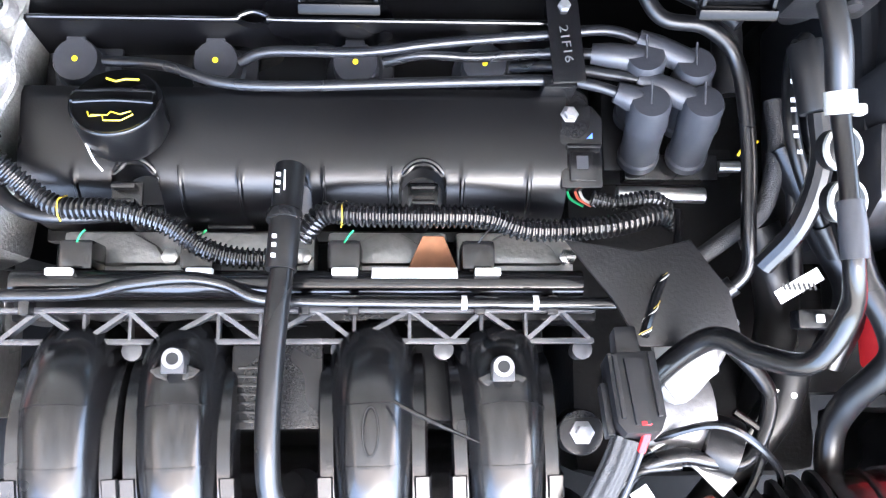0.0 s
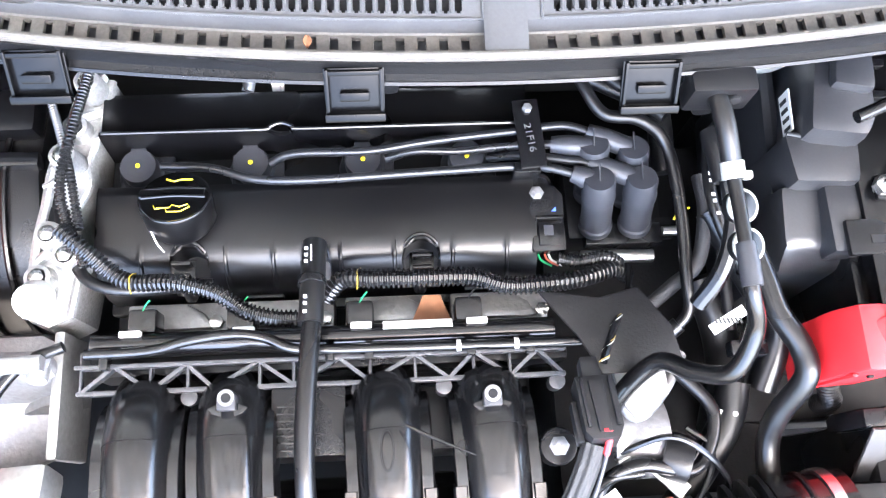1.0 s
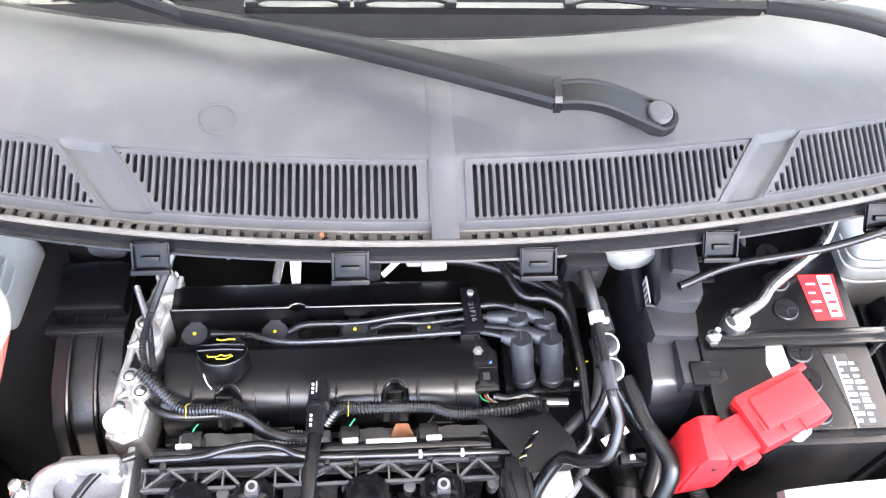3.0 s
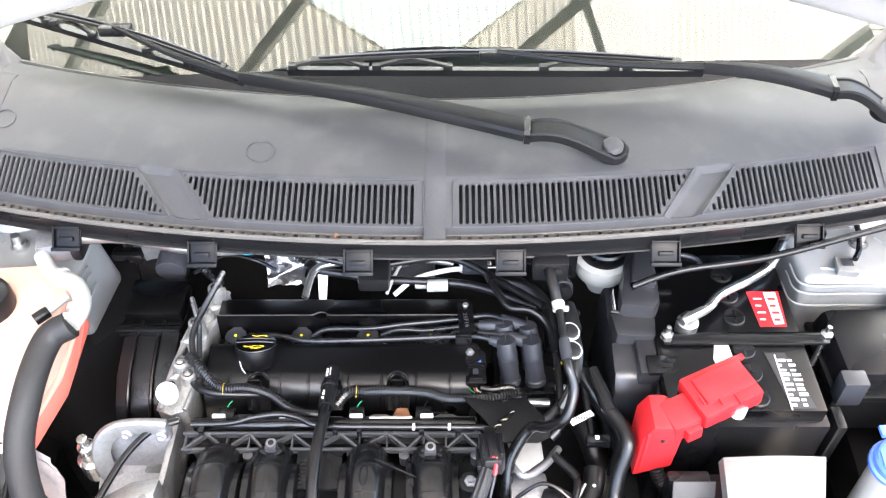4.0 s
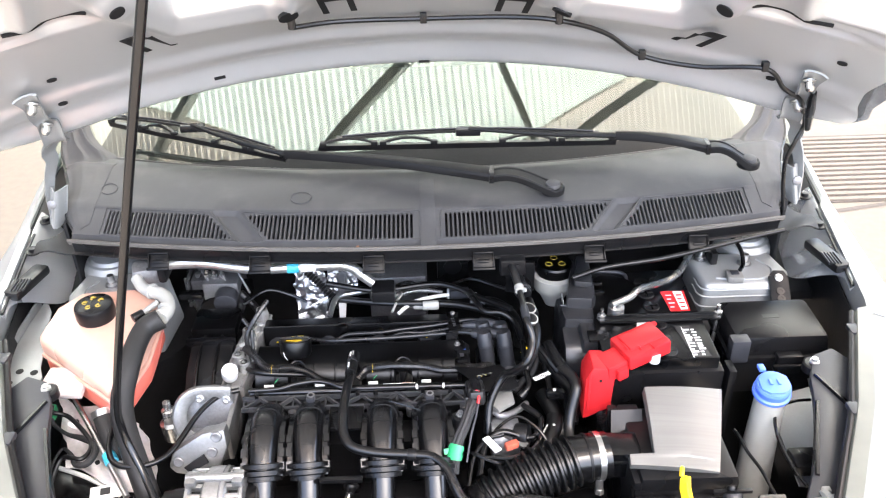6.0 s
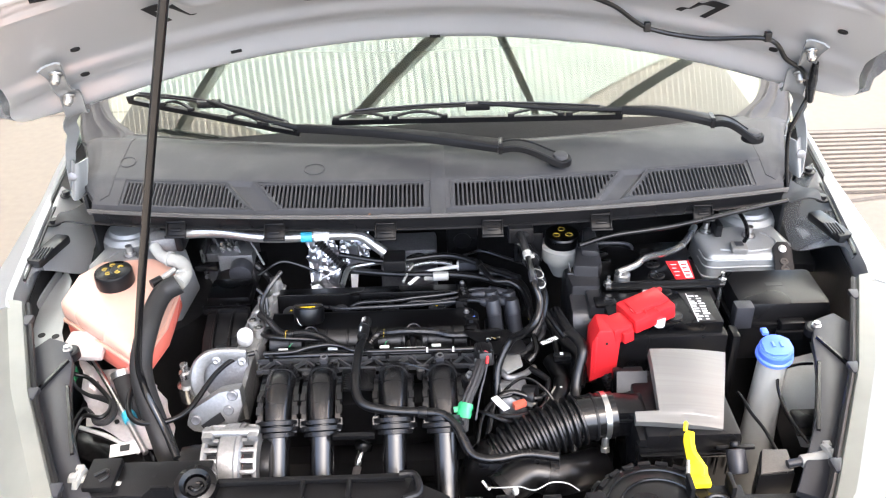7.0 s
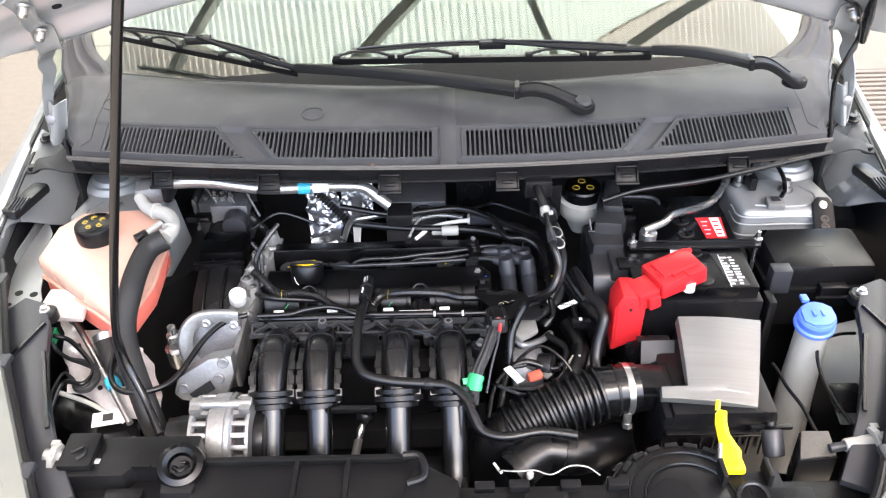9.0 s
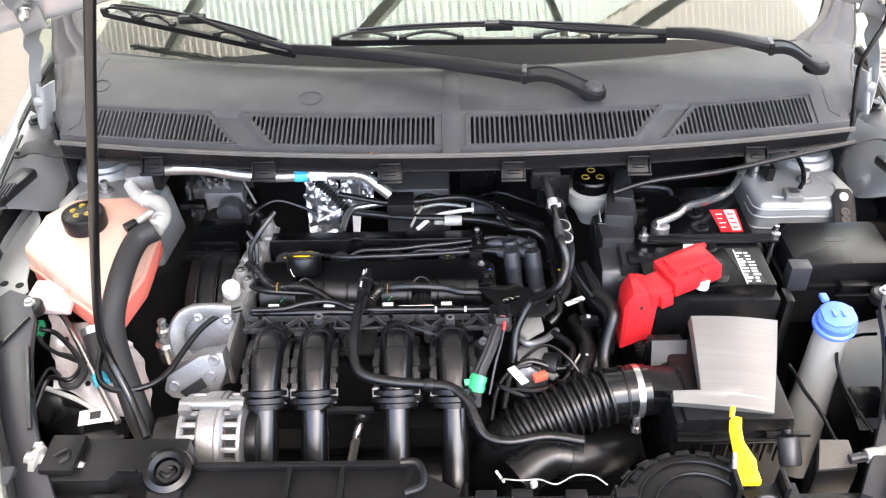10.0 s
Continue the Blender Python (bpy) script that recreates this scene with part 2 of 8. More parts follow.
def lathe(profile, base, axis=(0, 0, 1), seg=28, bm=None):
    """Turns (radius, height) pairs round an axis from base."""
    one = bmesh.new()
    rings = []
    for r, h in profile:
        if r < 1e-6:
            rings.append([one.verts.new((0, 0, h))])
        else:
            rings.append([one.verts.new((r * math.cos(2 * math.pi * k / seg), r * math.sin(2 * math.pi * k / seg), h)) for k in range(seg)])
    for a, b in zip(rings, rings[1:]):
        for k in range(seg):
            j = (k + 1) % seg
            if len(a) == 1 and len(b) > 1:
                one.faces.new((a[0], b[j], b[k]))
            elif len(b) == 1 and len(a) > 1:
                one.faces.new((a[k], a[j], b[0]))
            elif len(a) > 1:
                one.faces.new((a[k], a[j], b[j], b[k]))
    for ring, flip in ((rings[0], True), (rings[-1], False)):
        if len(ring) > 1:
            one.faces.new(ring[::-1] if flip else ring)
    one.transform(Matrix.Translation(base) @ Vector(axis).to_track_quat("Z", "Y").to_matrix().to_4x4())
    return merge(bm, one)


def prism(outline, depth, frame_matrix=None, bevel=0.0, bm=None):
    """Extrudes an outline of (u, v) by depth along w; frame_matrix lays u, v, w into the world."""
    one = bmesh.new()
    low = [one.verts.new((u, v, 0)) for u, v in outline]
    top = [one.verts.new((u, v, depth)) for u, v in outline]
    n = len(outline)
    one.faces.new(low[::-1])
    one.faces.new(top)
    for k in range(n):
        one.faces.new((low[k], low[(k + 1) % n], top[(k + 1) % n], top[k]))
    bmesh.ops.recalc_face_normals(one, faces=one.faces)
    if bevel:
        soften(one, bevel)
    if frame_matrix:
        one.transform(frame_matrix)
    return merge(bm, one)


def axes(origin, u, v):
    """A matrix that lays u and v (and their cross) from origin."""
    u = Vector(u).normalized()
    w = u.cross(Vector(v)).normalized()
    v = w.cross(u)
    return Matrix(((u.x, v.x, w.x, origin[0]), (u.y, v.y, w.y, origin[1]), (u.z, v.z, w.z, origin[2]), (0, 0, 0, 1)))


def sheet(fn, us, vs, thick=0.002, bm=None, skip=None):
    """A sheet with thickness over the grid us x vs; fn(u, v) gives the point."""
    one = bmesh.new()
    grid = [[one.verts.new(fn(u, v)) for v in vs] for u in us]
    for i in range(len(us) - 1):
        for j in range(len(vs) - 1):
            if not (skip and skip((us[i] + us[i + 1]) / 2, (vs[j] + vs[j + 1]) / 2)):
                one.faces.new((grid[i][j], grid[i + 1][j], grid[i + 1][j + 1], grid[i][j + 1]))
    bmesh.ops.delete(one, geom=[v for v in one.verts if not v.link_faces], context="VERTS")
    if thick:
        bmesh.ops.recalc_face_normals(one, faces=one.faces)
        bmesh.ops.solidify(one, geom=one.faces[:], thickness=thick)
    return merge(bm, one)


def spread(a, b, n):
    return [a + (b - a) * i / n for i in range(n + 1)]


def thing(name, base, label, category, group="", kind=""):
    ob = new(name)
    ob.empty_display_size = 0.05
    ob.location = base
    return tagged(ob, label, category, group, kind)


def origin(ob):
    return (origin(ob.parent) if ob.parent else Vector()) + Vector(ob.location)


def part(name, bm, mat, parent=None, label="", smooth=32, base=None):
    """Links a mesh, whose points are given in the world, as one object under its thing."""
    at = origin(parent) if parent else Vector(base or (0, 0, 0))
    bmesh.ops.translate(bm, verts=bm.verts, vec=-at)
    bmesh.ops.recalc_face_normals(bm, faces=bm.faces)
    me = bpy.data.meshes.new(name)
    bm.to_mesh(me)
    bm.free()
    me.materials.append(mat)
    if smooth:
        me.shade_smooth()
        me.set_sharp_from_angle(angle=radians(smooth))
    ob = new(name, me)
    if parent:
        ob.parent = parent
    else:
        ob.location = at
    if label:
        ob["label"] = label
    return ob


def lettering(text, size, m, mat, parent, depth=0.0004, name="lettering"):
    cu = bpy.data.curves.new("letters", "FONT")
    cu.body, cu.size, cu.extrude, cu.align_x, cu.align_y = text, size, depth, "CENTER", "CENTER"
    tmp = new("letters", cu)
    bpy.context.view_layer.update()
    me = bpy.data.meshes.new_from_object(tmp)
    bpy.data.objects.remove(tmp)
    bpy.data.curves.remove(cu)
    me.transform(Matrix.Translation(-origin(parent)) @ m)
    me.materials.append(mat)
    ob = new(name, me)
    ob.parent = parent
    return ob


LEAD_RUBBER = material("dark grey lead insulation", (0.010, 0.0105, 0.012), 0.30, grain=300, bump=0.05, vary=0.15)
# Shade under wings, towers and grilles put into a colour; also the glass band.
MATTE_BLACK = material("matte black standing in for shade", (0.0075, 0.0075, 0.0080), 0.42, ior=1.22, grain=300, bump=0.3, vary=0.3)

STREAKED = material("brushed grey lid with streaks", (0.145, 0.143, 0.134), 0.36, 0.3, grain=14, vary=0.10, blotch=7)
_sn = STREAKED.node_tree
_map = _sn.nodes.new("ShaderNodeMapping")
_map.inputs["Scale"].default_value = (0.5, 26.0, 1.0)
for _l in [l for l in _sn.links if l.to_node.type == "TEX_NOISE"]:
    _sn.links.new(_map.outputs[0], _l.to_socket)
_sn.links.new([n for n in _sn.nodes if n.type == "TEX_COORD"][0].outputs["Object"], _map.inputs["Vector"])

FLANGE = material("satin intake flange", (0.055, 0.056, 0.060), 0.28, 0.45, grain=200, bump=0.2, vary=0.2)
RUNNER = material("moulded black manifold plastic", (0.0040, 0.0040, 0.0044), 0.24, ior=1.50, grain=700, bump=0.03, vary=0.25, rvary=0.06)
XC = 0.066  # the car's middle plane
CONNECTOR = material("dark grey connector plastic", (0.008, 0.008, 0.009), 0.34, ior=1.42, grain=300, bump=0.08, vary=0.15)
LOOM = material("ribbed black loom sleeve", (0.0065, 0.0065, 0.0070), 0.27, ior=1.55, grain=250, bump=0.05, vary=0.2)
CAST = material("rough cast aluminium", (0.35, 0.35, 0.34), 0.42, 0.75, grain=420, bump=0.9, vary=0.25, blotch=26, stain=(0.16, 0.15, 0.13), stain_amount=0.55)
SHIELD = material("grey black moulded shield", (0.0170, 0.0172, 0.0190), 0.38, ior=1.48, grain=500, bump=0.1, vary=0.2)
BARE_ALU = material("bare drawn aluminium", (0.50, 0.50, 0.49), 0.36, 0.9, grain=160, bump=0.1, vary=0.15)
SCRIPT = material("grey wax pencil", (0.055, 0.056, 0.058), 0.6, grain=200, vary=0.3)
SMOKE = material("smoky black clip plastic", (0.0024, 0.0024, 0.0027), 0.22, ior=1.20, grain=200, bump=0.05, vary=0.2)
COPPER = material("red lacquered windings", (0.16, 0.03, 0.022), 0.4, grain=300, bump=0.3, vary=0.3)
HOSE_GREY = material("dull weathered hose rubber", (0.015, 0.0148, 0.0148), 0.55, ior=1.35, grain=500, bump=0.15, vary=0.2)
# The body's silver again, duller but lightened as if lit from below.
PAINT_UNDER = material("silver paint, lighter copy under the bonnet", (0.62, 0.63, 0.635), 0.34, 0.70, grain=1200, vary=0.05, blotch=3, coat=0.08)
PANEL_SILVER = material("crumpled bright panel", (0.62, 0.58, 0.58), 0.36, 0.5, grain=200, bump=0.1, vary=0.12, blotch=14)
WIPER = material("dull black wiper paint", (0.0060, 0.0060, 0.0064), 0.50, ior=1.24, grain=400, bump=0.2, vary=0.25, blotch=12)

# ---- runs of hoses and cables ----
LEAD_A = [(-0.178, 0.317, 0.792), (-0.139, 0.311, 0.8), (-0.104, 0.299, 0.805), (-0.06, 0.296, 0.808), (0.018, 0.299, 0.808), (0.095, 0.3, 0.812), (0.118, 0.296, 0.816), (0.136, 0.290, 0.817), (0.151, 0.284, 0.816)]
LEAD_B = [(-0.095, 0.317, 0.792), (-0.075, 0.321, 0.8), (-0.02, 0.32, 0.803), (0.022, 0.325, 0.805), (0.064, 0.329, 0.806), (0.095, 0.330, 0.81), (0.130, 0.331, 0.815), (0.152, 0.323, 0.817), (0.180, 0.310, 0.816)]
LEAD_C = [(-0.006, 0.318, 0.792), (0.017, 0.32, 0.8), (0.05, 0.319, 0.8), (0.078, 0.32, 0.803), (0.102, 0.319, 0.808), (0.124, 0.316, 0.814), (0.150, 0.312, 0.816)]
LEAD_D = [(0.074, 0.316, 0.792), (0.097, 0.311, 0.806), (0.124, 0.305, 0.812), (0.152, 0.298, 0.816), (0.183, 0.285, 0.816)]
LOOM_L = [(-0.237, 0.257, 0.83), (-0.22, 0.242, 0.825), (-0.204, 0.228, 0.815), (-0.189, 0.22, 0.813), (-0.159, 0.218, 0.816), (-0.131, 0.211, 0.812), (-0.11, 0.198, 0.806), (-0.091, 0.193, 0.802), (-0.073, 0.192, 0.8)]
LOOM_R = [(-0.054, 0.205, 0.8), (-0.04, 0.218, 0.808), (-0.018, 0.216, 0.814), (0.015, 0.215, 0.816), (0.055, 0.215, 0.812), (0.081, 0.208, 0.81), (0.129, 0.211, 0.808), (0.161, 0.22, 0.8), (0.174, 0.217, 0.79)]
LOOM_R2 = [(0.12, 0.23, 0.8), (0.135, 0.227, 0.8), (0.156, 0.23, 0.8), (0.169, 0.225, 0.795)]
HOSE_BREATHER = [(-0.060, 0.184, 0.832), (-0.062, 0.155, 0.838), (-0.064, 0.120, 0.840), (-0.065, 0.085, 0.836), (-0.063, 0.058, 0.827), (-0.050, 0.038, 0.820), (-0.015, 0.029, 0.816), (0.033, 0.024, 0.815), (0.062, 0.018, 0.815), (0.082, 0.0, 0.810), (0.092, -0.022, 0.80), (0.104, -0.039, 0.790), (0.132, -0.046, 0.788), (0.178, -0.040, 0.790), (0.222, -0.046, 0.788)]
BREATHER_SLEEVE = [(-0.059, 0.243, 0.818), (-0.06, 0.207, 0.828), (-0.061, 0.181, 0.832)]
FUEL_PIPE = [(-0.218, 0.169, 0.815), (-0.173, 0.170, 0.816), (-0.147, 0.175, 0.820), (-0.116, 0.178, 0.822), (-0.094, 0.175, 0.820), (-0.078, 0.168, 0.818), (-0.056, 0.166, 0.816), (0.002, 0.165, 0.816), (0.128, 0.164, 0.816)]
FUEL_PIPE_L = [(-0.234, 0.176, 0.812), (-0.263, 0.163, 0.812), (-0.287, 0.128, 0.81), (-0.313, 0.064, 0.8), (-0.34, 0.038, 0.8), (-0.381, 0.038, 0.8), (-0.405, 0.068, 0.8), (-0.417, 0.134, 0.8)]
PIPE_HEATER = [(0.197, 0.275, 0.952), (0.204, 0.243, 0.937), (0.206, 0.205, 0.935), (0.207, 0.170, 0.932), (0.214, 0.150, 0.912), (0.205, 0.128, 0.890), (0.188, 0.132, 0.868), (0.171, 0.142, 0.848), (0.150, 0.122, 0.815), (0.146, 0.095, 0.780)]
PIPE_HEATER2 = [(0.250, 0.225, 0.842), (0.258, 0.196, 0.840), (0.264, 0.174, 0.838), (0.277, 0.150, 0.836), (0.280, 0.130, 0.830), (0.270, 0.108, 0.800), (0.266, 0.085, 0.780), (0.268, 0.043, 0.770)]
HOSE_R1 = [(0.134, 0.384, 0.835), (0.144, 0.356, 0.835), (0.159, 0.333, 0.83), (0.186, 0.327, 0.83), (0.207, 0.31, 0.82), (0.215, 0.263, 0.81), (0.216, 0.213, 0.8), (0.217, 0.187, 0.79), (0.202, 0.172, 0.78)]
HOSE_R2 = [(0.242, 0.316, 0.84), (0.231, 0.302, 0.84), (0.228, 0.261, 0.84), (0.24, 0.227, 0.83), (0.264, 0.194, 0.81)]
BRAID = [(0.236, 0.292, 0.8), (0.237, 0.263, 0.8), (0.23, 0.226, 0.79), (0.211, 0.21, 0.78), (0.194, 0.197, 0.77)]
HOSE_R3 = [(0.246, 0.259, 0.8), (0.249, 0.215, 0.79), (0.252, 0.174, 0.78)]
HOSE_BIG = [(0.247, 0.225, 0.74), (0.261, 0.187, 0.73), (0.271, 0.15, 0.7), (0.271, 0.084, 0.64)]
TUBE_L = [(-0.356, 0.249, 0.9), (-0.381, 0.233, 0.89), (-0.39, 0.17, 0.87), (-0.391, 0.11, 0.83), (-0.349, 0.027, 0.78), (-0.336, 0.009, 0.74)]
TANK_HOSE2 = [(-0.437, 0.148, 0.8), (-0.413, 0.104, 0.78), (-0.398, 0.096, 0.74), (-0.398, 0.052, 0.7)]
AC_PIPE = [(-0.386, 0.371, 0.925), (-0.313, 0.37, 0.925), (-0.224, 0.353, 0.92), (-0.11, 0.363, 0.915), (-0.070, 0.368, 0.908), (-0.048, 0.364, 0.892), (-0.030, 0.360, 0.878)]
AC_PIPE2 = [(-0.112, 0.375, 0.8), (-0.102, 0.416, 0.81), (-0.073, 0.429, 0.81), (-0.031, 0.424, 0.82)]
O2_WIRE = [(0.007, 0.388, 0.79), (0.036, 0.409, 0.8), (0.082, 0.425, 0.8), (0.114, 0.427, 0.8)]
GROUND_LEAD = [(0.355, 0.264, 0.885), (0.389, 0.284, 0.885), (0.41, 0.306, 0.885), (0.461, 0.345, 0.87), (0.492, 0.37, 0.87), (0.528, 0.427, 0.87)]
CABLE_R = [(0.292, 0.279, 0.93), (0.35, 0.299, 0.935), (0.455, 0.315, 0.94), (0.588, 0.354, 0.945), (0.664, 0.379, 0.945)]
GREEN_LOOM = [(0.123, 0.091, 0.850), (0.118, 0.077, 0.846), (0.109, 0.056, 0.836), (0.100, 0.040, 0.825), (0.094, 0.026, 0.813), (0.091, 0.010, 0.790)]
LOOM_CONN = [(0.173, 0.222, 0.800), (0.167, 0.198, 0.812), (0.152, 0.174, 0.826), (0.140, 0.154, 0.842), (0.135, 0.144, 0.848)]
HOSE_TH = [(0.129, 0.02, 0.77), (0.14, 0.064, 0.79), (0.166, 0.077, 0.8), (0.208, 0.073, 0.79), (0.226, 0.111, 0.79), (0.203, 0.143, 0.79)]
HORN_HOSE = [(0.138, -0.066, 0.74), (0.181, -0.038, 0.75), (0.23, -0.034, 0.74), (0.29, 0.019, 0.7)]
LOOP_L = [(-0.516, 0.153, 0.8), (-0.491, 0.15, 0.79), (-0.448, 0.106, 0.78), (-0.451, 0.074, 0.78), (-0.481, 0.076, 0.78), (-0.492, 0.043, 0.76)]
LOOP_R = [(0.636, 0.121, 0.80), (0.609, 0.114, 0.805), (0.579, 0.100, 0.806), (0.563, 0.070, 0.805), (0.557, 0.028, 0.803), (0.559, -0.016, 0.802), (0.566, -0.046, 0.80)]
CABLE_BR = [(0.512, 0.085, 0.780), (0.515, 0.067, 0.780), (0.517, 0.039, 0.780), (0.525, 0.002, 0.780), (0.530, -0.040, 0.776)]
STEEL_TUBE = [(-0.520, 0.215, 0.800), (-0.480, 0.165, 0.792), (-0.438, 0.108, 0.780), (-0.374, 0.018, 0.758)]
LOOM_WING = [(-0.520, 0.150, 0.790), (-0.512, 0.142, 0.780), (-0.490, 0.128, 0.777), (-0.468, 0.119, 0.778), (-0.447, 0.108, 0.778), (-0.437, 0.088, 0.778), (-0.442, 0.067, 0.777), (-0.458, 0.066, 0.777), (-0.470, 0.084, 0.779), (-0.488, 0.095, 0.779), (-0.494, 0.060, 0.772), (-0.490, 0.024, 0.762)]
THROTTLE_TUBE = [(0.152, 0.131, 0.8), (0.166, 0.111, 0.8), (0.191, 0.13, 0.79), (0.21, 0.157, 0.78)]
THROTTLE_LEAD = [(0.112, 0.003, 0.77), (0.121, 0.042, 0.785), (0.141, 0.067, 0.795), (0.167, 0.072, 0.8)]
SENSOR_LEAD = [(0.138, 0.028, 0.8), (0.178, 0.027, 0.8), (0.21, 0.056, 0.79), (0.221, 0.086, 0.79), (0.204, 0.102, 0.79)]
RED_LEAD = [(0.132, 0.100, 0.860), (0.131, 0.088, 0.853), (0.126, 0.068, 0.842), (0.118, 0.045, 0.828), (0.110, 0.020, 0.80)]
DIP_TUBE = [(-0.061, 0.048, 0.72), (-0.067, 0.032, 0.71), (-0.075, 0.014, 0.68)]
LOW_HOSE = [(0.241, 0.264, 0.8), (0.268, 0.211, 0.79), (0.288, 0.173, 0.78), (0.277, 0.131, 0.76)]
BACK_LOOM = [(-0.118, 0.418, 0.84), (-0.026, 0.406, 0.83), (0.083, 0.419, 0.83), (0.158, 0.369, 0.83), (0.202, 0.325, 0.84)]
BACK_LOOM2 = [(-0.104, 0.426, 0.8), (-0.01, 0.408, 0.8), (0.11, 0.397, 0.8), (0.198, 0.357, 0.8)]
BACK_HOSE = [(0.138, 0.404, 0.8), (0.183, 0.395, 0.8), (0.212, 0.362, 0.79), (0.216, 0.303, 0.78)]
VAC_LINE = [(-0.262, 0.315, 0.79), (-0.239, 0.248, 0.8), (-0.207, 0.217, 0.81), (-0.135, 0.22, 0.8)]
CLUTCH_LINE = [(0.332, 0.399, 0.86), (0.401, 0.389, 0.86), (0.398, 0.35, 0.85), (0.385, 0.32, 0.84)]
CLUTCH_LINE2 = [(0.34, 0.39, 0.85), (0.383, 0.381, 0.85), (0.378, 0.327, 0.84)]

END_LOOM = [(-0.22, 0.231, 0.82), (-0.233, 0.263, 0.825), (-0.238, 0.29, 0.83), (-0.233, 0.33, 0.83), (-0.228, 0.379, 0.82), (-0.227, 0.411, 0.81)]
END_LOOM2 = [(-0.224, 0.257, 0.825), (-0.236, 0.309, 0.825), (-0.263, 0.373, 0.8)]


# ---- ground and roof ----
_g = bmesh.new()
bmesh.ops.create_grid(_g, x_segments=40, y_segments=40, size=60)
tagged(part("ground", _g, GROUND, smooth=0), "pale pinkish concrete paving under a canopy", "ground", kind="structure")


def roof():
    """Corrugated canopy on slanting steel beams, high over the car."""
    height, pitch = 4.3, 0.076
    top = thing("canopy_roof", (0, 0, height), "corrugated translucent canopy roof on grey steel beams", "roof", kind="structure")

    def fn(u, v):
        return Vector((u - 0.12 * v, v, height + 0.024 * math.sin(2 * math.pi * u / pitch)))
    xs = [i * pitch / 6 for i in range(int(-7 / pitch * 6), int(7 / pitch * 6) + 1)]
    def seam(u):
        return 0.70 + 0.55 * max(0.0, abs(u) - 0.2)

    def front(lo):
        return lambda u, v: fn(u, lo + (seam(u) + 0.04 - lo) * v) - Vector((0, 0, 0.035))
    part("rear_sheet", sheet(lambda u, v: fn(u, seam(u) + (9.0 - seam(u)) * v), xs, [0, 0.2, 0.6, 1], 0.0), SHEET, top, "greenish translucent sheets")
    part("front_sheet", sheet(front(-2.1), [x for x in xs if x < 1.25], [0, 0.3, 0.6, 1], 0.0), SHEET_BROWN, top, "grimy brown translucent sheets")
    part("front_sheet", sheet(front(-2.1), [x for x in xs if x > 1.235], [0, 0.3, 0.6, 1], 0.0), SHEET_RED, top, "dusty pinkish translucent sheets")
    part("edge_beam", box((-7, -2.18, height - 0.2), (7, -2.08, height - 0.03), 0.005), BEAM, top)
    for x in (-7.0, -4.65, -2.37, 0.0, 2.16, 4.5, 6.8):
        lo, hi = max(-3.85, (-7 - x) / 1.45), min(7.0, (7 - x) / 1.45)
        a, b = Vector((x + 1.45 * lo, 1.8 + lo, height - 0.16)), Vector((x + 1.45 * hi, 1.8 + hi, height - 0.16))
        part("rafter", sweep(bmesh.new(), [a, a.lerp(b, 0.5), b], lambda i, s: [(-0.036, -0.06), (0.036, -0.06), (0.036, 0.06), (-0.036, 0.06)]), BEAM, top)
    for x in (-4.6, 0.72):
        part("brace", rod((x + 2.25, -2.0, height - 0.28), (x - 3.0, 6.7, height - 0.28), 0.032), BEAM, top)


roof()
# Unseen wall, added to cut the open light from the left.
WALL = material("grey rendered wall", (0.16, 0.155, 0.15), 0.9, grain=25, vary=0.2, bump=0.4, blotch=0.8)
tagged(part("shade_wall", box((-4.0, -2.0, 0.0), (-3.8, 9.0, 4.05), 0.004), WALL, base=(-3.9, 3.4, 0.0)), "unseen grey wall added to shade the left side", "wall", kind="structure")

# ---- car body ----
body = thing("car_body", (XC, 0.8, 0.0), "silver hatchback front end with the bonnet raised", "car")


def edge_x(y):
    """Half width of the bay opening at y."""
    table = ((-0.30, 0.40), (-0.19, 0.50), (0.02, 0.614), (0.23, 0.702), (0.456, 0.735), (0.69, 0.765), (1.0, 0.78))
    for (a, p), (b, q) in zip(table, table[1:]):
        if y <= b:
            f = max(0, (y - a) / (b - a))
            return p + (q - p) * f
    return 0.78


def fender(side):
    def fn(u, v):
        y = u
        e = edge_x(y)
        z = 0.90 + 0.05 * (y - 0.2)
        prof = ((-0.056, -0.060), (-0.054, -0.024), (-0.050, -0.020), (-0.026, -0.018), (-0.020, -0.004), (-0.010, 0.0), (0.0, -0.004), (0.014, -0.022), (0.026, -0.08), (0.036, -0.30), (0.030, -0.62))
        dx, dz = prof[int(v)]
        if v > 6:
            dx += max(0.0, min(1.0, (0.55 - y) / 0.35)) * (0, 0.03, 0.055, 0.075, 0.08)[min(int(v) - 6, 4)]
        dx = max(dx, -0.022 if y < 0.52 else -0.014)
        return Vector((XC + side * (e + dx), y, z + dz))
    return sheet(fn, spread(0.20, 0.98, 40), list(range(11)), 0.0015)


def inner_wing(side):
    """Smooth silver wall from the wing's gutter down to the tower, ending forward in a thin crescent."""
    def fn(u, v):
        y = 0.285 + 0.305 * v
        f = min(1.0, max(0.0, (y - 0.300) / 0.15))
        w = 0.006 + 0.052 * f * f * (3 - 2 * f)
        x = edge_x(y) - 0.021 - w * u
        return Vector((XC + side * x, y, 0.888 + 0.05 * (y - 0.2) - 0.088 * (w / 0.058) * u ** 1.3 + 0.004 * math.sin(9 * v)))
    return sheet(fn, spread(0, 1, 12), spread(0, 1, 30), 0.0015)


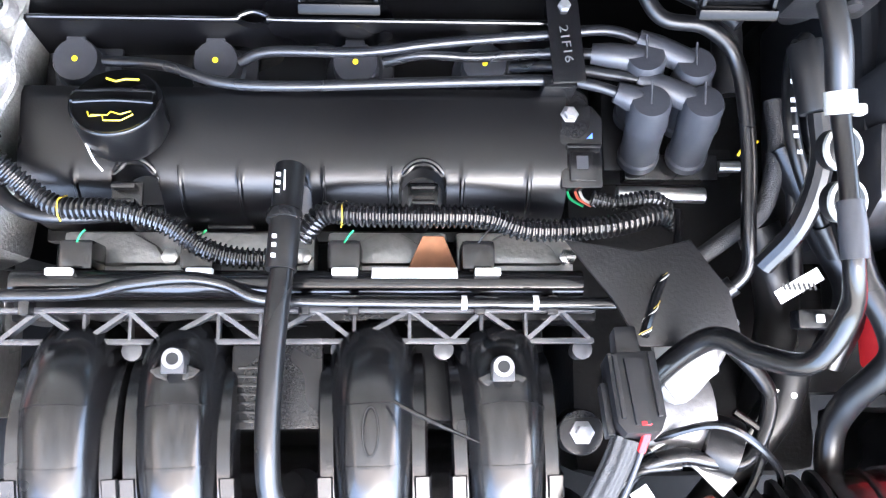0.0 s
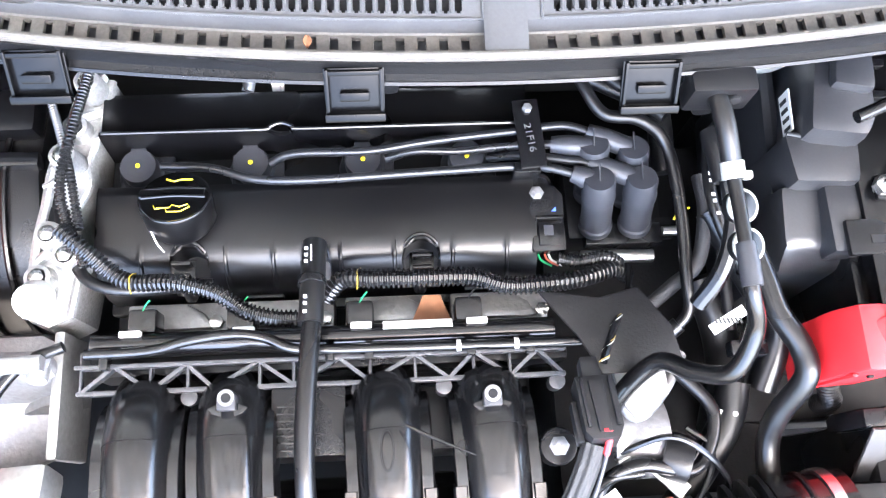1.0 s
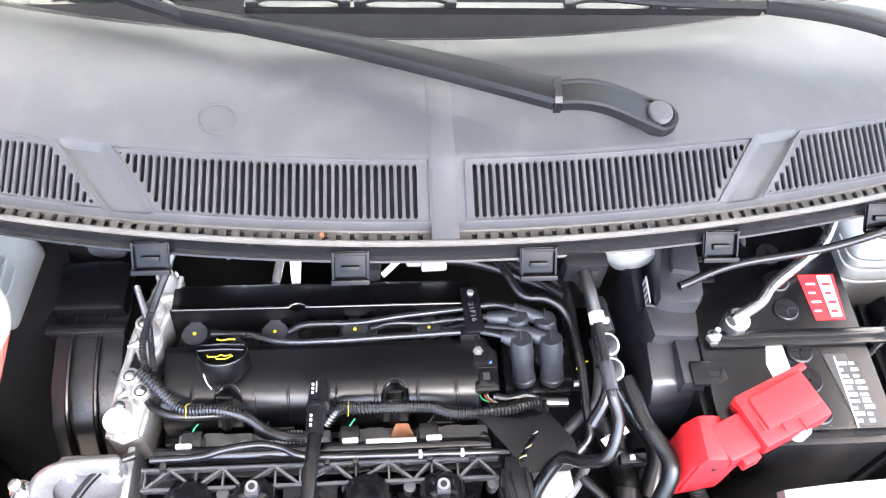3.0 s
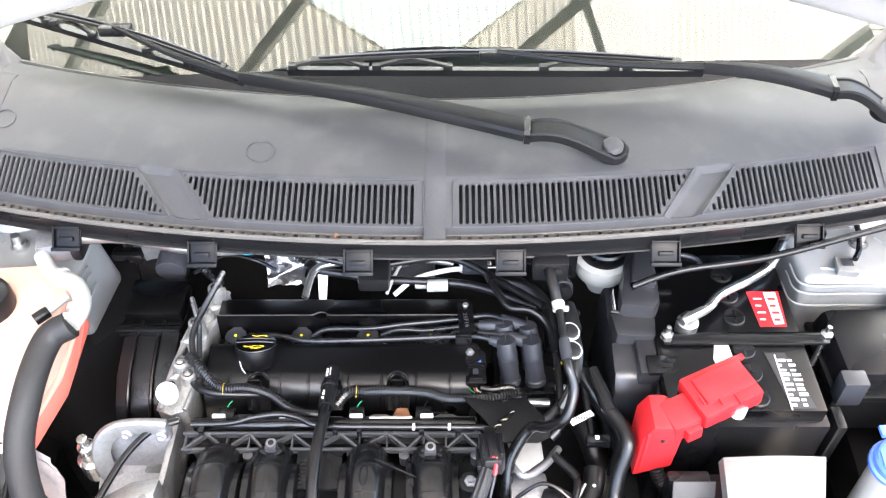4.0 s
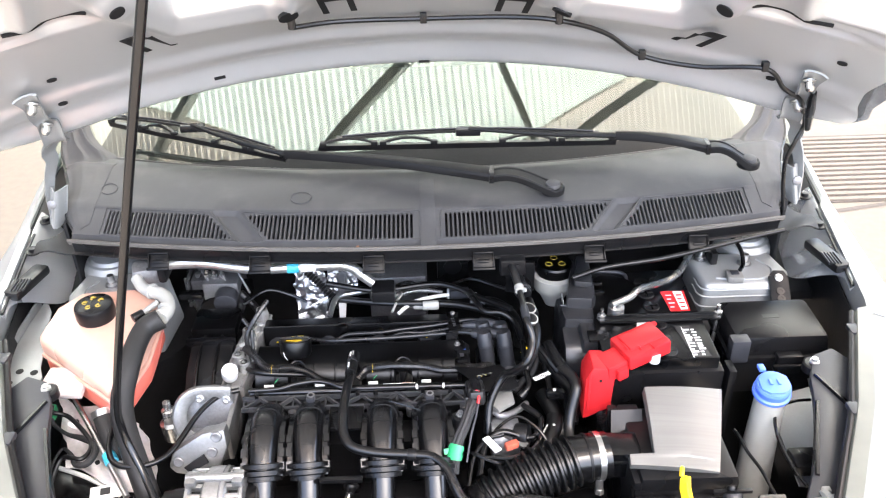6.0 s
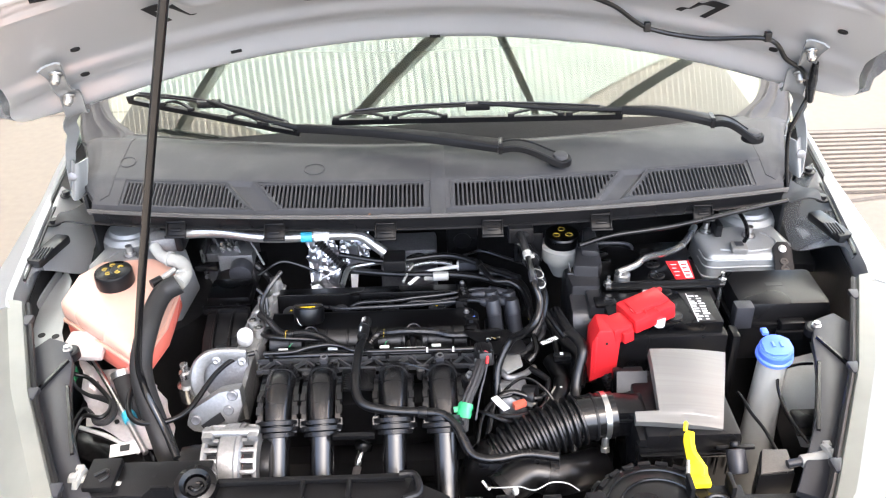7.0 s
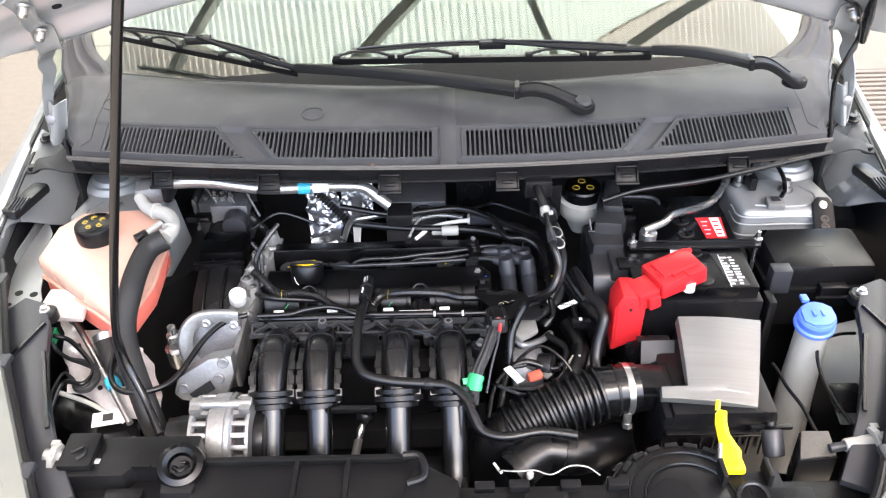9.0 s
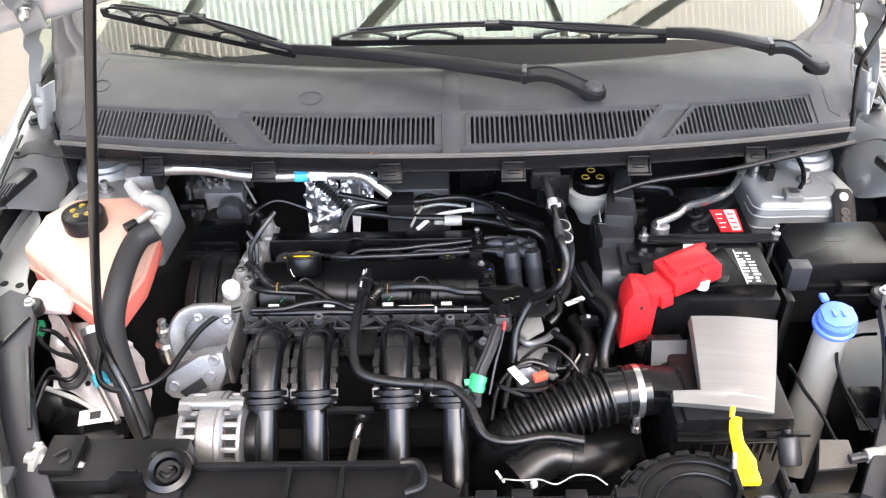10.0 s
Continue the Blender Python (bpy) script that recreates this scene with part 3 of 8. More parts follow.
def wing_shade(side):
    """Matte black sheet under the wing's flange, standing in for the shade there."""
    def fn(u, v):
        e = edge_x(u) - 0.026
        z0 = 0.86 + 0.05 * (u - 0.2)
        return Vector((XC + side * (e - 0.01 * v), u, z0 - 0.42 * v))
    return sheet(fn, spread(-0.05, 0.66, 14), spread(0, 1, 5), 0.002)


for s in (-1, 1):
    # Wing in the shaded copy, which holds its brightness down.
    part("front_wing", fender(s), PAINT_SHADED, body, "silver painted front wing")
    # Black tubes draw the shaded gap along the flange.
    for y0, y1, inset in ((0.285, 0.515, -0.024), (0.535, 0.93, -0.013)):
        part("gap_line", tube([(XC + s * (edge_x(y) + inset), y, 0.888 + 0.05 * (y - 0.2)) for y in spread(y0, y1, 10)], 0.0028, 8, 3), RUBBER, body, "black line for the shaded gap")
    # Inner wall in the lighter copy, so that it reads as lit.
    part("inner_wing", inner_wing(s), PAINT, body, "smooth silver inner wing wall", smooth=60)
    part("wing_shade", wing_shade(s), MATTE_BLACK, body, "matte black standing in for shade")
    y = 0.37
    e = edge_x(y)
    st = part("bump_stop", box((XC + s * (e - 0.045) - 0.014, y - 0.045, 0.888), (XC + s * (e - 0.045) + 0.014, y + 0.045, 0.905), 0.006, turn=Euler((0, 0, radians(s * 14))).to_matrix()), RUBBER, body, "ribbed black rubber bump stop")
    for k in range(5):
        part("rib", box((XC + s * (e - 0.047) - 0.012 + 0.005 * k, y - 0.04, 0.904), (XC + s * (e - 0.047) - 0.0105 + 0.005 * k, y - 0.005, 0.908), 0.0005), GREY_RUBBER, st)
    for y in (0.46, 0.56):
        part("wing_bolt", lathe([(0.012, 0), (0.012, 0.003), (0.007, 0.004), (0.007, 0.010), (0, 0.011)], (XC + s * (edge_x(y) - 0.036), y, 0.886 + 0.05 * (y - 0.2)), seg=12), BLACK, body)
    tyre = part("tyre", lathe([(0.20, -0.09), (0.27, -0.10), (0.295, -0.07), (0.295, 0.07), (0.27, 0.10), (0.20, 0.09)], (XC + s * 0.66, 0.30, 0.295), (1, 0, 0), 40), RUBBER, body, "black front tyre")

# The bulkhead's near-black colour carries the shade behind the engine.
part("bulkhead", box((XC - 0.66, 0.62, 0.28), (XC + 0.66, 0.66, 0.96), 0.01), DARK, body, "bulkhead behind the engine, coloured as deep shade")
# Unseen floor, added to keep light from rising into the bay.
part("blocking_tray", box((XC - 0.62, -0.22, 0.28), (XC + 0.62, 0.62, 0.30), 0.005), DARK, body, "unseen near-black tray added to block light from below")


TOWER_TOP = ((0.481, 0.464), (0.620, 0.474), (0.634, 0.400), (0.612, 0.362), (0.476, 0.366), (0.466, 0.447))


def strut_tower(side):
    """Flat topped pressed suspension tower."""
    out = [(XC + side * x, y) for x, y in TOWER_TOP]
    if side > 0:
        out.reverse()
    bm = prism(out, 0.10, Matrix.Translation((0, 0, 0.746)))
    mid = Vector((XC + side * 0.55, 0.42, 0))
    for v in bm.verts:
        if v.co.z < 0.75:
            v.co.x += (v.co.x - mid.x) * 0.10
            v.co.y += (v.co.y - mid.y) * 0.30
    t = part("strut_tower", soften(bm, 0.012, 4), PAINT_SHADED, body, "flat topped silver suspension tower")
    # Black here is the shade low on the tower, put into its colour.
    part("lower_wall", lathe([(0.125, 0.40), (0.122, 0.750)], mid, seg=36), MATTE_BLACK, t, "lower tower wall blackened as shade")
    for z, grow in ((0.826, 1.045), (0.808, 1.075), (0.838, 1.022)):
        line = [(mid.x + side * (x - 0.55) * grow, mid.y + (y - 0.42) * (1 + (grow - 1) * 2.4), z) for x, y in (TOWER_TOP[3], (0.545, 0.3635), TOWER_TOP[4], (0.468, 0.40))]
        part("pressed_line", tube(line, 0.0016, 6, 5), PAINT_SHADED, t)
    part("rear_dome", lathe([(0.054, 0.835), (0.052, 0.848), (0.045, 0.856), (0.039, 0.857), (0.035, 0.863), (0, 0.865)], (XC + side * 0.585, 0.505, 0), seg=32), PAINT_SHADED, t, "stepped silver dome")
    part("swage", tube([(XC + side * x, y, 0.8462) for x, y in ((0.500, 0.385), (0.545, 0.378), (0.590, 0.384), (0.606, 0.410), (0.590, 0.440))], 0.0022, 8, 6), PAINT_SHADED, t)
    for x, y in ((0.491, 0.450), (0.564, 0.429)):
        c = (XC + side * x, y, 0.845)
        st = part("stud", lathe([(0.0095, 0), (0.0095, 0.008), (0.006, 0.009), (0.006, 0.021), (0, 0.022)], c, seg=12), STEEL, t)
        part("washer", lathe([(0.013, 0), (0.013, 0.0018), (0.0095, 0.002)], c, seg=20), ALU_DULL, st)
    return t


for s in (-1, 1):
    tw = strut_tower(s)
    if s > 0:
        foam = part("foam_block", box((0.583, 0.368, 0.845), (0.611, 0.396, 0.857), 0.004, turn=Euler((0, 0, -0.12)).to_matrix()), GREY_LID, tw, "grey wire block")
        part("window", box((0.589, 0.376, 0.8588), (0.603, 0.389, 0.8596), 0.0003), GREY_BLOCK, foam)
        part("earth_wire", tube([(0.572, 0.452, 0.872), (0.585, 0.470, 0.884), (0.610, 0.462, 0.884), (0.620, 0.430, 0.874), (0.618, 0.405, 0.862), (0.606, 0.385, 0.862)], 0.0038, 8), RUBBER_GLOSS, tw, "black looped wire")
        part("wire_plug", box((0.566, 0.420, 0.850), (0.578, 0.452, 0.874), 0.003), BLACK, tw, "black wire plug")
        tip = axes((0.668, 0.358, 0.838), (1, -0.12, 0), (0.12, 0.85, 0.50))
        clip = part("tag_clip", prism([(-0.016, -0.034), (0.017, -0.034), (0.017, 0.020), (0.010, 0.033), (-0.008, 0.033), (-0.016, 0.022)], 0.007, tip, 0.002), BLACK, tw, "black rounded clip plate")
        part("bolt", lathe([(0.0070, 0), (0.0070, 0.002), (0.0045, 0.003), (0, 0.0035)], tip @ Vector((0.0, 0.018, 0.007)), (0, -0.5, 0.85), 16), STEEL, clip)
        for k in (-0.022, -0.008):
            part("boss", lathe([(0.0075, 0), (0.0070, 0.0022), (0.0035, 0.0024), (0.003, 0.0012), (0, 0.0012)], tip @ Vector((0.0, k, 0.007)), (0, -0.5, 0.85), 16), BLACK_GLOSS, clip)


def windscreen():
    def fn(u, v):
        dx = u - XC
        return Vector((u, 0.550 + 0.34 * dx * dx + 0.66 * v, 0.985 - 0.03 * dx * dx + 0.345 * v - 0.02 * v * v))
    g = part("windscreen", sheet(fn, spread(XC - 0.76, XC + 0.76, 48), spread(-0.05, 1, 20), 0.0), GLASS, body, "greenish windscreen reflecting the corrugated roof")
    g.visible_shadow = False
    part("foot_strip", tube([(x, 0.556 + 0.32 * (x - XC) ** 2, 0.988 - 0.034 * (x - XC) ** 2) for x in spread(XC - 0.60, XC + 0.60, 16)], 0.0045, 8, 3), RUBBER, body, "black rubber strip at the glass foot")
    part("frit_band", sheet(lambda u, v: fn(u, 0.004 + v * 0.075 * max(0.05, 1 - ((u - XC - 0.06) / 0.52) ** 2)) + Vector((0, -0.0008, 0.0016)), spread(XC - 0.5, XC + 0.56, 24), spread(0, 1, 3), 0.0006), MATTE_BLACK, body, "black printed band at the glass foot")
    part("dashboard", sheet(lambda u, v: Vector((u, 0.58 + 0.30 * (u - XC) ** 2 + 0.60 * v, 0.955 + 0.02 * math.sin(v * 3))), spread(XC - 0.66, XC + 0.66, 12), spread(0, 1, 5), 0.01), DASH, body, "black dashboard top")
    # Added black board that gives the cabin its darkness.
    part("cabin_back", box((XC - 0.70, 1.2, 0.6), (XC + 0.70, 1.22, 1.42), 0.005), DASH, body, "black board standing in for the shaded cabin")


windscreen()

# ---- cowl panel ----
cowl = thing("windscreen_cowl", (XC, 0.4, 0.99), "dark grey plastic windscreen cowl with four louvred grilles", "cowl")


def cowl_at(x, y0, lift=0.0):
    dx = x - XC
    prof = ((0.2965, 0.980), (0.2975, 0.9840), (0.2990, 0.9852), (0.3012, 0.9838), (0.3040, 0.9765), (0.3165, 0.9750), (0.3180, 0.9765), (0.3200, 0.9850), (0.3245, 0.9868), (0.376, 1.0032), (0.3815, 1.0070), (0.42, 1.0105), (0.50, 1.012), (0.56, 0.990))
    z = prof[-1][1]
    for (a, p), (b, q) in zip(prof, prof[1:]):
        if y0 <= b:
            z = p + (q - p) * (y0 - a) / (b - a)
            break
    drop = 0.088 - 0.054 * max(0.0, min(1.0, (y0 - 0.40) / 0.15))
    return Vector((x, y0 + 0.30 * dx * dx, z - drop * dx * dx + lift))


GRILLES = ((-0.487, -0.30, 0.03), (-0.24, 0.050, 0.045), (0.090, 0.372, -0.045), (0.43, 0.617, -0.03))


def grille_span(k, f):
    """x limits of grille k at depth f (0 front, 1 rear)."""
    a, b, slant = GRILLES[k]
    if k == 0:
        return a, b + 0.05 * (1 - f)
    if k == 1:
        return a + slant * (1 - f), b
    if k == 2:
        return a, b + slant * (1 - f)
    return a - 0.05 * (1 - f), b


def build_cowl():
    gap = 0.0021
    slots, xs = [], []
    for k in range(4):
        a0, b0 = grille_span(k, 0.0)
        a1, b1 = grille_span(k, 1.0)
        x, hi = min(a0, a1) + 0.006, max(b0, b1) - 0.004
        while x < hi:
            slots.append((x, k))
            xs += [x - gap, x - gap * 0.55, x + gap * 0.55, x + gap]
            x += 0.0072
    xs = sorted(xs + spread(XC - 0.61, slots[0][0] - 0.01, 12) + spread(slots[-1][0] + 0.01, XC + 0.61, 12) + spread(0.056, 0.082, 4))
    for k in (0, 2):
        edges = [grille_span(k, 0.0)[1], grille_span(k, 1.0)[1], grille_span(k + 1, 0.0)[0], grille_span(k + 1, 1.0)[0]]
        xs += [x for x in spread(min(edges) - 0.003, max(edges) + 0.003, 44) if all(abs(x - q) > 0.0008 for q in xs)]
    xs = sorted(xs)
    ys = [0.3175, 0.3200] + spread(0.3225, 0.376, 40) + [0.3790, 0.3815, 0.385, 0.42, 0.46, 0.50, 0.53, 0.56]

    def limits(x, k):
        """Front and rear ends of the slot at x."""
        fs = [f for f in spread(0.03, 0.97, 60) if grille_span(k, f)[0] + 0.003 < x < grille_span(k, f)[1] - 0.003]
        return (0.3225 + 0.0535 * fs[0], 0.3225 + 0.0535 * fs[-1]) if fs else (1, 0)
    ends = [(x, *limits(x, k)) for x, k in slots]

    def slotted(x, y):
        for c, lo, hi in ends:
            if abs(x - c) < gap:
                rim = 0.0013 if abs(x - c) > gap * 0.55 else 0.0
                return lo + rim < y < hi - rim
        return False

    def dip(x, y):
        """Sunken slanting valley between two neighbouring grilles."""
        f = min(1.0, max(0.0, (y - 0.3225) / 0.0535))
        fade = min(1.0, max(0.0, (y - 0.3180) / 0.005)) * min(1.0, max(0.0, (0.383 - y) / 0.006))
        for k in (0, 2):
            b, a = grille_span(k, f)[1] + 0.004, grille_span(k + 1, f)[0] - 0.004
            t = (x - b) / (a - b)
            if 0 < t < 1:
                g = min(1.0, min(t, 1 - t) / 0.22)
                return -0.0055 * g * g * (3 - 2 * g) * fade
        return 0.0

    def hole(x, y):
        return 0.3065 < y < 0.3150 and int((x - XC + 5) / 0.0025) % 5 < 2 and abs(x - XC) > 0.02
    part("panel", sheet(lambda u, v: cowl_at(u, v, dip(u, v)), xs, ys, 0.003, skip=slotted), COWL, cowl)
    xs = spread(XC - 0.61, XC + 0.61, 488)
    for (x, lo, hi), (x2, lo2, hi2) in zip(ends, ends[1:]):
        if x2 - x < 0.008 and hi - lo > 0.008 and hi2 - lo2 > 0.008:
            m, p, q = (x + x2) / 2, max(lo, lo2), min(hi, hi2)
            path = [cowl_at(m, p + (q - p) * f, 0.0) for f in (0, 0.5, 1)]
            part("slat", sweep(bmesh.new(), path, lambda i, s: [(-0.0016, -0.001), (0.0016, -0.001), (0.0009, 0.0007), (-0.0009, 0.0007)]), COWL, cowl, smooth=60)
    part("front_strip", sheet(lambda u, v: cowl_at(u, v), xs, [0.2965, 0.2975, 0.2990, 0.3012, 0.3040, 0.3065, 0.3150, 0.3165, 0.3175], 0.003, skip=hole), COWL_EDGE, cowl, "weathered front strip with small drain holes")
    # Blackened sheet gives the grille slots their shaded depth.
    part("trough", sheet(lambda u, v: cowl_at(u, v, -0.012), spread(XC - 0.60, XC + 0.60, 20), [0.318, 0.33, 0.345, 0.36, 0.39], 0.003), MATTE_BLACK, cowl, "trough under the grilles, blackened as slot shade")
    part("hole_floor", sheet(lambda u, v: cowl_at(u, v, -0.0055), spread(XC - 0.60, XC + 0.60, 20), [0.305, 0.3165], 0.0015), GREY_RUBBER, cowl, "dusty floor under the drain holes")
    # Cowl face coloured black for the shade below the lip.
    part("fascia", sheet(lambda u, v: cowl_at(u, 0.2975, 0.0) + Vector((0, (0.0, 0.002, 0.003, -0.004, -0.006)[int(v)], (-0.003, -0.012, -0.022, -0.0245, -0.022)[int(v)])), spread(XC - 0.60, XC + 0.60, 40), list(range(5)), 0.002), BLACK, cowl, "front face blackened as shade, with a turned rail")
    part("front_lip", tube([cowl_at(x, 0.2985, 0.0) for x in spread(XC - 0.61, XC + 0.61, 14)], 0.0022, 8, 3), COWL_EDGE, cowl, "weathered front lip")
    part("centre_seam", sheet(lambda u, v: cowl_at(u, v, 0.0016 if abs(u - XC) < 0.010 else 0.0003), [XC - 0.0125, XC - 0.0095, XC + 0.0095, XC + 0.0125], [0.2970, 0.2990, 0.3012, 0.3245, 0.376, 0.3815, 0.44, 0.50, 0.545], 0.002), COWL, cowl, "raised seam cover")
    ring = [cowl_at(-0.146 + 0.0175 * math.cos(a), 0.418 + 0.0175 * math.sin(a), 0.001) for a in spread(0, 2 * math.pi, 24)]
    part("round_plug", tube(ring, 0.0011, 6, 2), COWL, cowl, "round moulded plug outline")
    ring = [cowl_at(-0.50 + 0.0155 * math.cos(a), 0.43 + 0.0155 * math.sin(a), 0.001) for a in spread(0, 2 * math.pi, 24)]
    part("round_plug", tube(ring, 0.0010, 6, 2), COWL, cowl)
    for k in range(4):
        a0, b0 = grille_span(k, 0.0)
        a1, b1 = grille_span(k, 1.0)
        lo, hi = min(a0, a1), max(b0, b1)
        rim = [cowl_at(x, 0.3205, 0.0010) for x in spread(a0 - 0.003, b0 + 0.003, 8)] + [cowl_at(x, 0.3780, 0.0010) for x in spread(b1 + 0.003, a1 - 0.003, 8)]
        part("grille_frame", tube(rim + [rim[0]], 0.0011, 6, 1), COWL, cowl, "raised grille frame")
    for x in (-0.375, -0.203, -0.021, 0.152, 0.331, 0.51):
        p = cowl_at(x, 0.2965) + Vector((0, 0, -0.006))
        tip = axes(p, (1, 0, 0), (0, -0.68, -0.73))
        bm = prism([(-0.0175, 0), (0.0175, 0), (0.0170, 0.030), (-0.0170, 0.030)], 0.0022, tip, 0.0008)
        for q in (-0.0165, 0.0145):
            prism([(q, 0), (q + 0.002, 0), (q + 0.002, 0.028), (q, 0.028)], -0.0035, tip, 0.0006, bm)
        prism([(-0.0175, 0.026), (0.0175, 0.026), (0.0175, 0.031), (-0.0175, 0.031)], -0.0055, tip, 0.0010, bm)
        prism([(-0.0150, 0.001), (0.0150, 0.001), (0.0150, 0.004), (-0.0150, 0.004)], -0.0030, tip, 0.0008, bm)
        prism([(-0.0085, 0.0135), (0.0085, 0.0135), (0.0085, 0.0190), (-0.0085, 0.0190)], -0.0042, tip, 0.0010, bm)
        part("clip", bm, SMOKE, cowl, "smoky black retaining clip")
    for s in (-1, 1):
        def wing(u, v, s=s):
            inner = 0.590 + 0.095 * (1 - math.exp(-v / 0.045)) if v > 0 else 0.590 - 0.010 * min(1.0, -v / 0.04)
            table = ((-0.34, 0.600), (-0.30, 0.622), (-0.25, 0.641), (-0.19, 0.652), (-0.14, 0.660), (-0.09, 0.678), (-0.03, 0.708), (0.04, 0.724), (0.12, 0.742), (0.30, 0.752), (0.8, 0.76))
            outer = 0.76
            for (a, p), (b, q) in zip(table, table[1:]):
                if v <= b:
                    outer = p + (q - p) * (v - a) / (b - a)
                    break
            outer += 0.003 * math.sin(40 * v) * (1 if v < 0.05 else 0)
            e = inner + (outer - inner) * u
            calm = 1.0
            gy = 0.55 + 0.34 * e * e + 0.66 * v - 0.02 * u
            back = 0.985 - 0.03 * e * e + 0.345 * v + 0.005
            if v < 0:
                y0 = gy - 0.30 * e * e
                f = min(1.0, -v / 0.06)
                back = back * (1 - f) + (cowl_at(XC + e, y0).z + 0.0010) * f
                calm = 1 - 0.92 * f * (1 - u ** 6)
            folds = 0.006 * math.exp(-((u - 0.30) / 0.07) ** 2) + 0.005 * math.exp(-((u - 0.62) / 0.06) ** 2) + 0.006 * math.exp(-((u - 1.0) / 0.08) ** 2)
            return Vector((XC + s * e, gy, back + calm * (0.006 * math.sin(3.0 * u) - 0.022 * u * u * (1 if v > -0.1 else 0.5) + folds * (0.5 if v < -0.2 else 1))))
        ec = part("end_cap", sheet(wing, spread(0, 1, 36), spread(-0.335, 0.75, 70), 0.003), COWL, cowl, "grey moulded cowl end")
        part("seal", tube([wing(1.02, v) for v in spread(-0.335, 0.75, 30)], 0.0030, 8, 3), RUBBER, ec, "black rubber seal")


build_cowl()


def wiper(pivot, elbow, tip_arm, blade_a, blade_b, label):
    w = thing("wiper", pivot, label, "wiper", "windscreen wipers")
    p, e, t = Vector(pivot), Vector(elbow), Vector(tip_arm)
    run = e - p
    flat = Vector((run.x, run.y, 0)).normalized()
    across = Vector((-flat.y, flat.x, 0))

    def head(i, q):
        f = i / 16
        w0 = 0.0195 - 0.0045 * f
        return [(-w0, -0.008), (w0, -0.008), (w0, 0.001), (w0 - 0.0018, 0.0032), (w0 - 0.0045, 0.0032), (w0 - 0.0065, 0.0012), (-w0 + 0.0065, 0.0012), (-w0 + 0.0045, 0.0032), (-w0 + 0.0018, 0.0032), (-w0, 0.001)]
    path = [p.lerp(e, f) + Vector((0, 0, 0.012 * math.sin(math.pi * f) * (0.4 + f))) for f in spread(0, 1, 16)]
    hd = part("arm_head", sweep(bmesh.new(), path, head), WIPER, w, "dull black pressed arm head")
    part("round_end", lathe([(0.0195, -0.008), (0.0195, 0.001), (0.0177, 0.0032), (0.0150, 0.0032), (0.0132, 0.0012), (0, 0.0012)], p, (0, -0.05, 1), 30), WIPER, hd)
    part("pivot_nut", lathe([(0.0125, 0.001), (0.0125, 0.0065), (0.0112, 0.0090), (0.0080, 0.0102), (0, 0.0106)], p, (0, -0.1, 1)), COWL, w, "grey pivot cap")
    part("washer", lathe([(0.0160, 0.0008), (0.0160, 0.0022), (0.0125, 0.0024)], p, (0, -0.1, 1)), BLACK, w)

    def strap(a, b, w0, w1, h):
        path = [a.lerp(b, i / 10) + Vector((0, 0, 0.006 * math.sin(math.pi * i / 10))) for i in range(11)]
        return sweep(bmesh.new(), path, lambda i, q: [(x * (w0 + (w1 - w0) * i / 10), z * h) for x, z in ((-1, -0.9), (1, -0.9), (1, 0.2), (0.82, 0.75), (0.45, 1), (-0.45, 1), (-0.82, 0.75), (-1, 0.2))])
    part("arm", strap(e + Vector((0, 0, 0.001)), t, 0.0165, 0.0055, 0.0075), WIPER, w, "dull black tapered arm")
    part("hinge", sweep(bmesh.new(), [e - flat * 0.0035 + Vector((0, 0, 0.001)), e + flat * 0.0035 + Vector((0, 0, 0.001))], lambda i, q: [(-0.0175, -0.009), (0.0175, -0.009), (0.0175, 0.004), (0.013, 0.0085), (-0.013, 0.0085), (-0.0175, 0.004)]), BLACK, w)
    a, b = Vector(blade_a), Vector(blade_b)

    def at(f, up):
        return a.lerp(b, f) + Vector((0, 0, up))
    part("blade_rubber", sweep(bmesh.new(), [at(f, -0.003) for f in spread(0, 1, 8)], lambda i, q: [(-0.0012, -0.010), (0.0012, -0.010), (0.0042, 0.001), (-0.0042, 0.001)]), RUBBER, w)
    fr = part("blade_frame", sweep(bmesh.new(), [at(f, 0.006 + 0.014 * math.sin(math.pi * f)) for f in spread(0.06, 0.94, 18)], lambda i, q: [(-0.0050 - 0.002 * math.sin(math.pi * i / 18), -0.001), (0.0050, -0.001), (0.0045, 0.0030), (-0.0030, 0.0045)]), BLACK, w, "curved black blade frame")
    part("spoiler_rib", tube([at(f, 0.0115 + 0.014 * math.sin(math.pi * f)) for f in spread(0.08, 0.92, 8)], 0.0013, 6, 2), GREY_RUBBER, fr)
    for f in (0.10, 0.30, 0.70, 0.90):
        part("yoke", sweep(bmesh.new(), [at(f + k, 0.001 + 0.009 * math.cos(k / 0.085 * 1.57)) for k in spread(-0.085, 0.085, 8)], lambda i, q: [(-0.0034, -0.0012), (0.0034, -0.0012), (0.0028, 0.0022), (-0.0028, 0.0022)]), BLACK, w)
        for k in (-0.085, 0.085):
            part("claw", box(at(f + k, 0.0) - Vector((0.006, 0.0045, 0.004)), at(f + k, 0.0) + Vector((0.006, 0.0045, 0.004)), 0.001), BLACK, w)
    mid = at(0.5, 0.020)
    part("saddle", box(mid - Vector((0.022, 0.0075, 0.008)), mid + Vector((0.022, 0.0075, 0.006)), 0.003), BLACK, w, "blade saddle clip")
    part("hook", tube([t, t.lerp(mid, 0.5) + Vector((0, -0.012, 0.004)), mid + Vector((0, -0.004, 0.006))], [0.0055, 0.0042, 0.0035], 8, 5), WIPER, w, "slim hooked rod end")
    return w


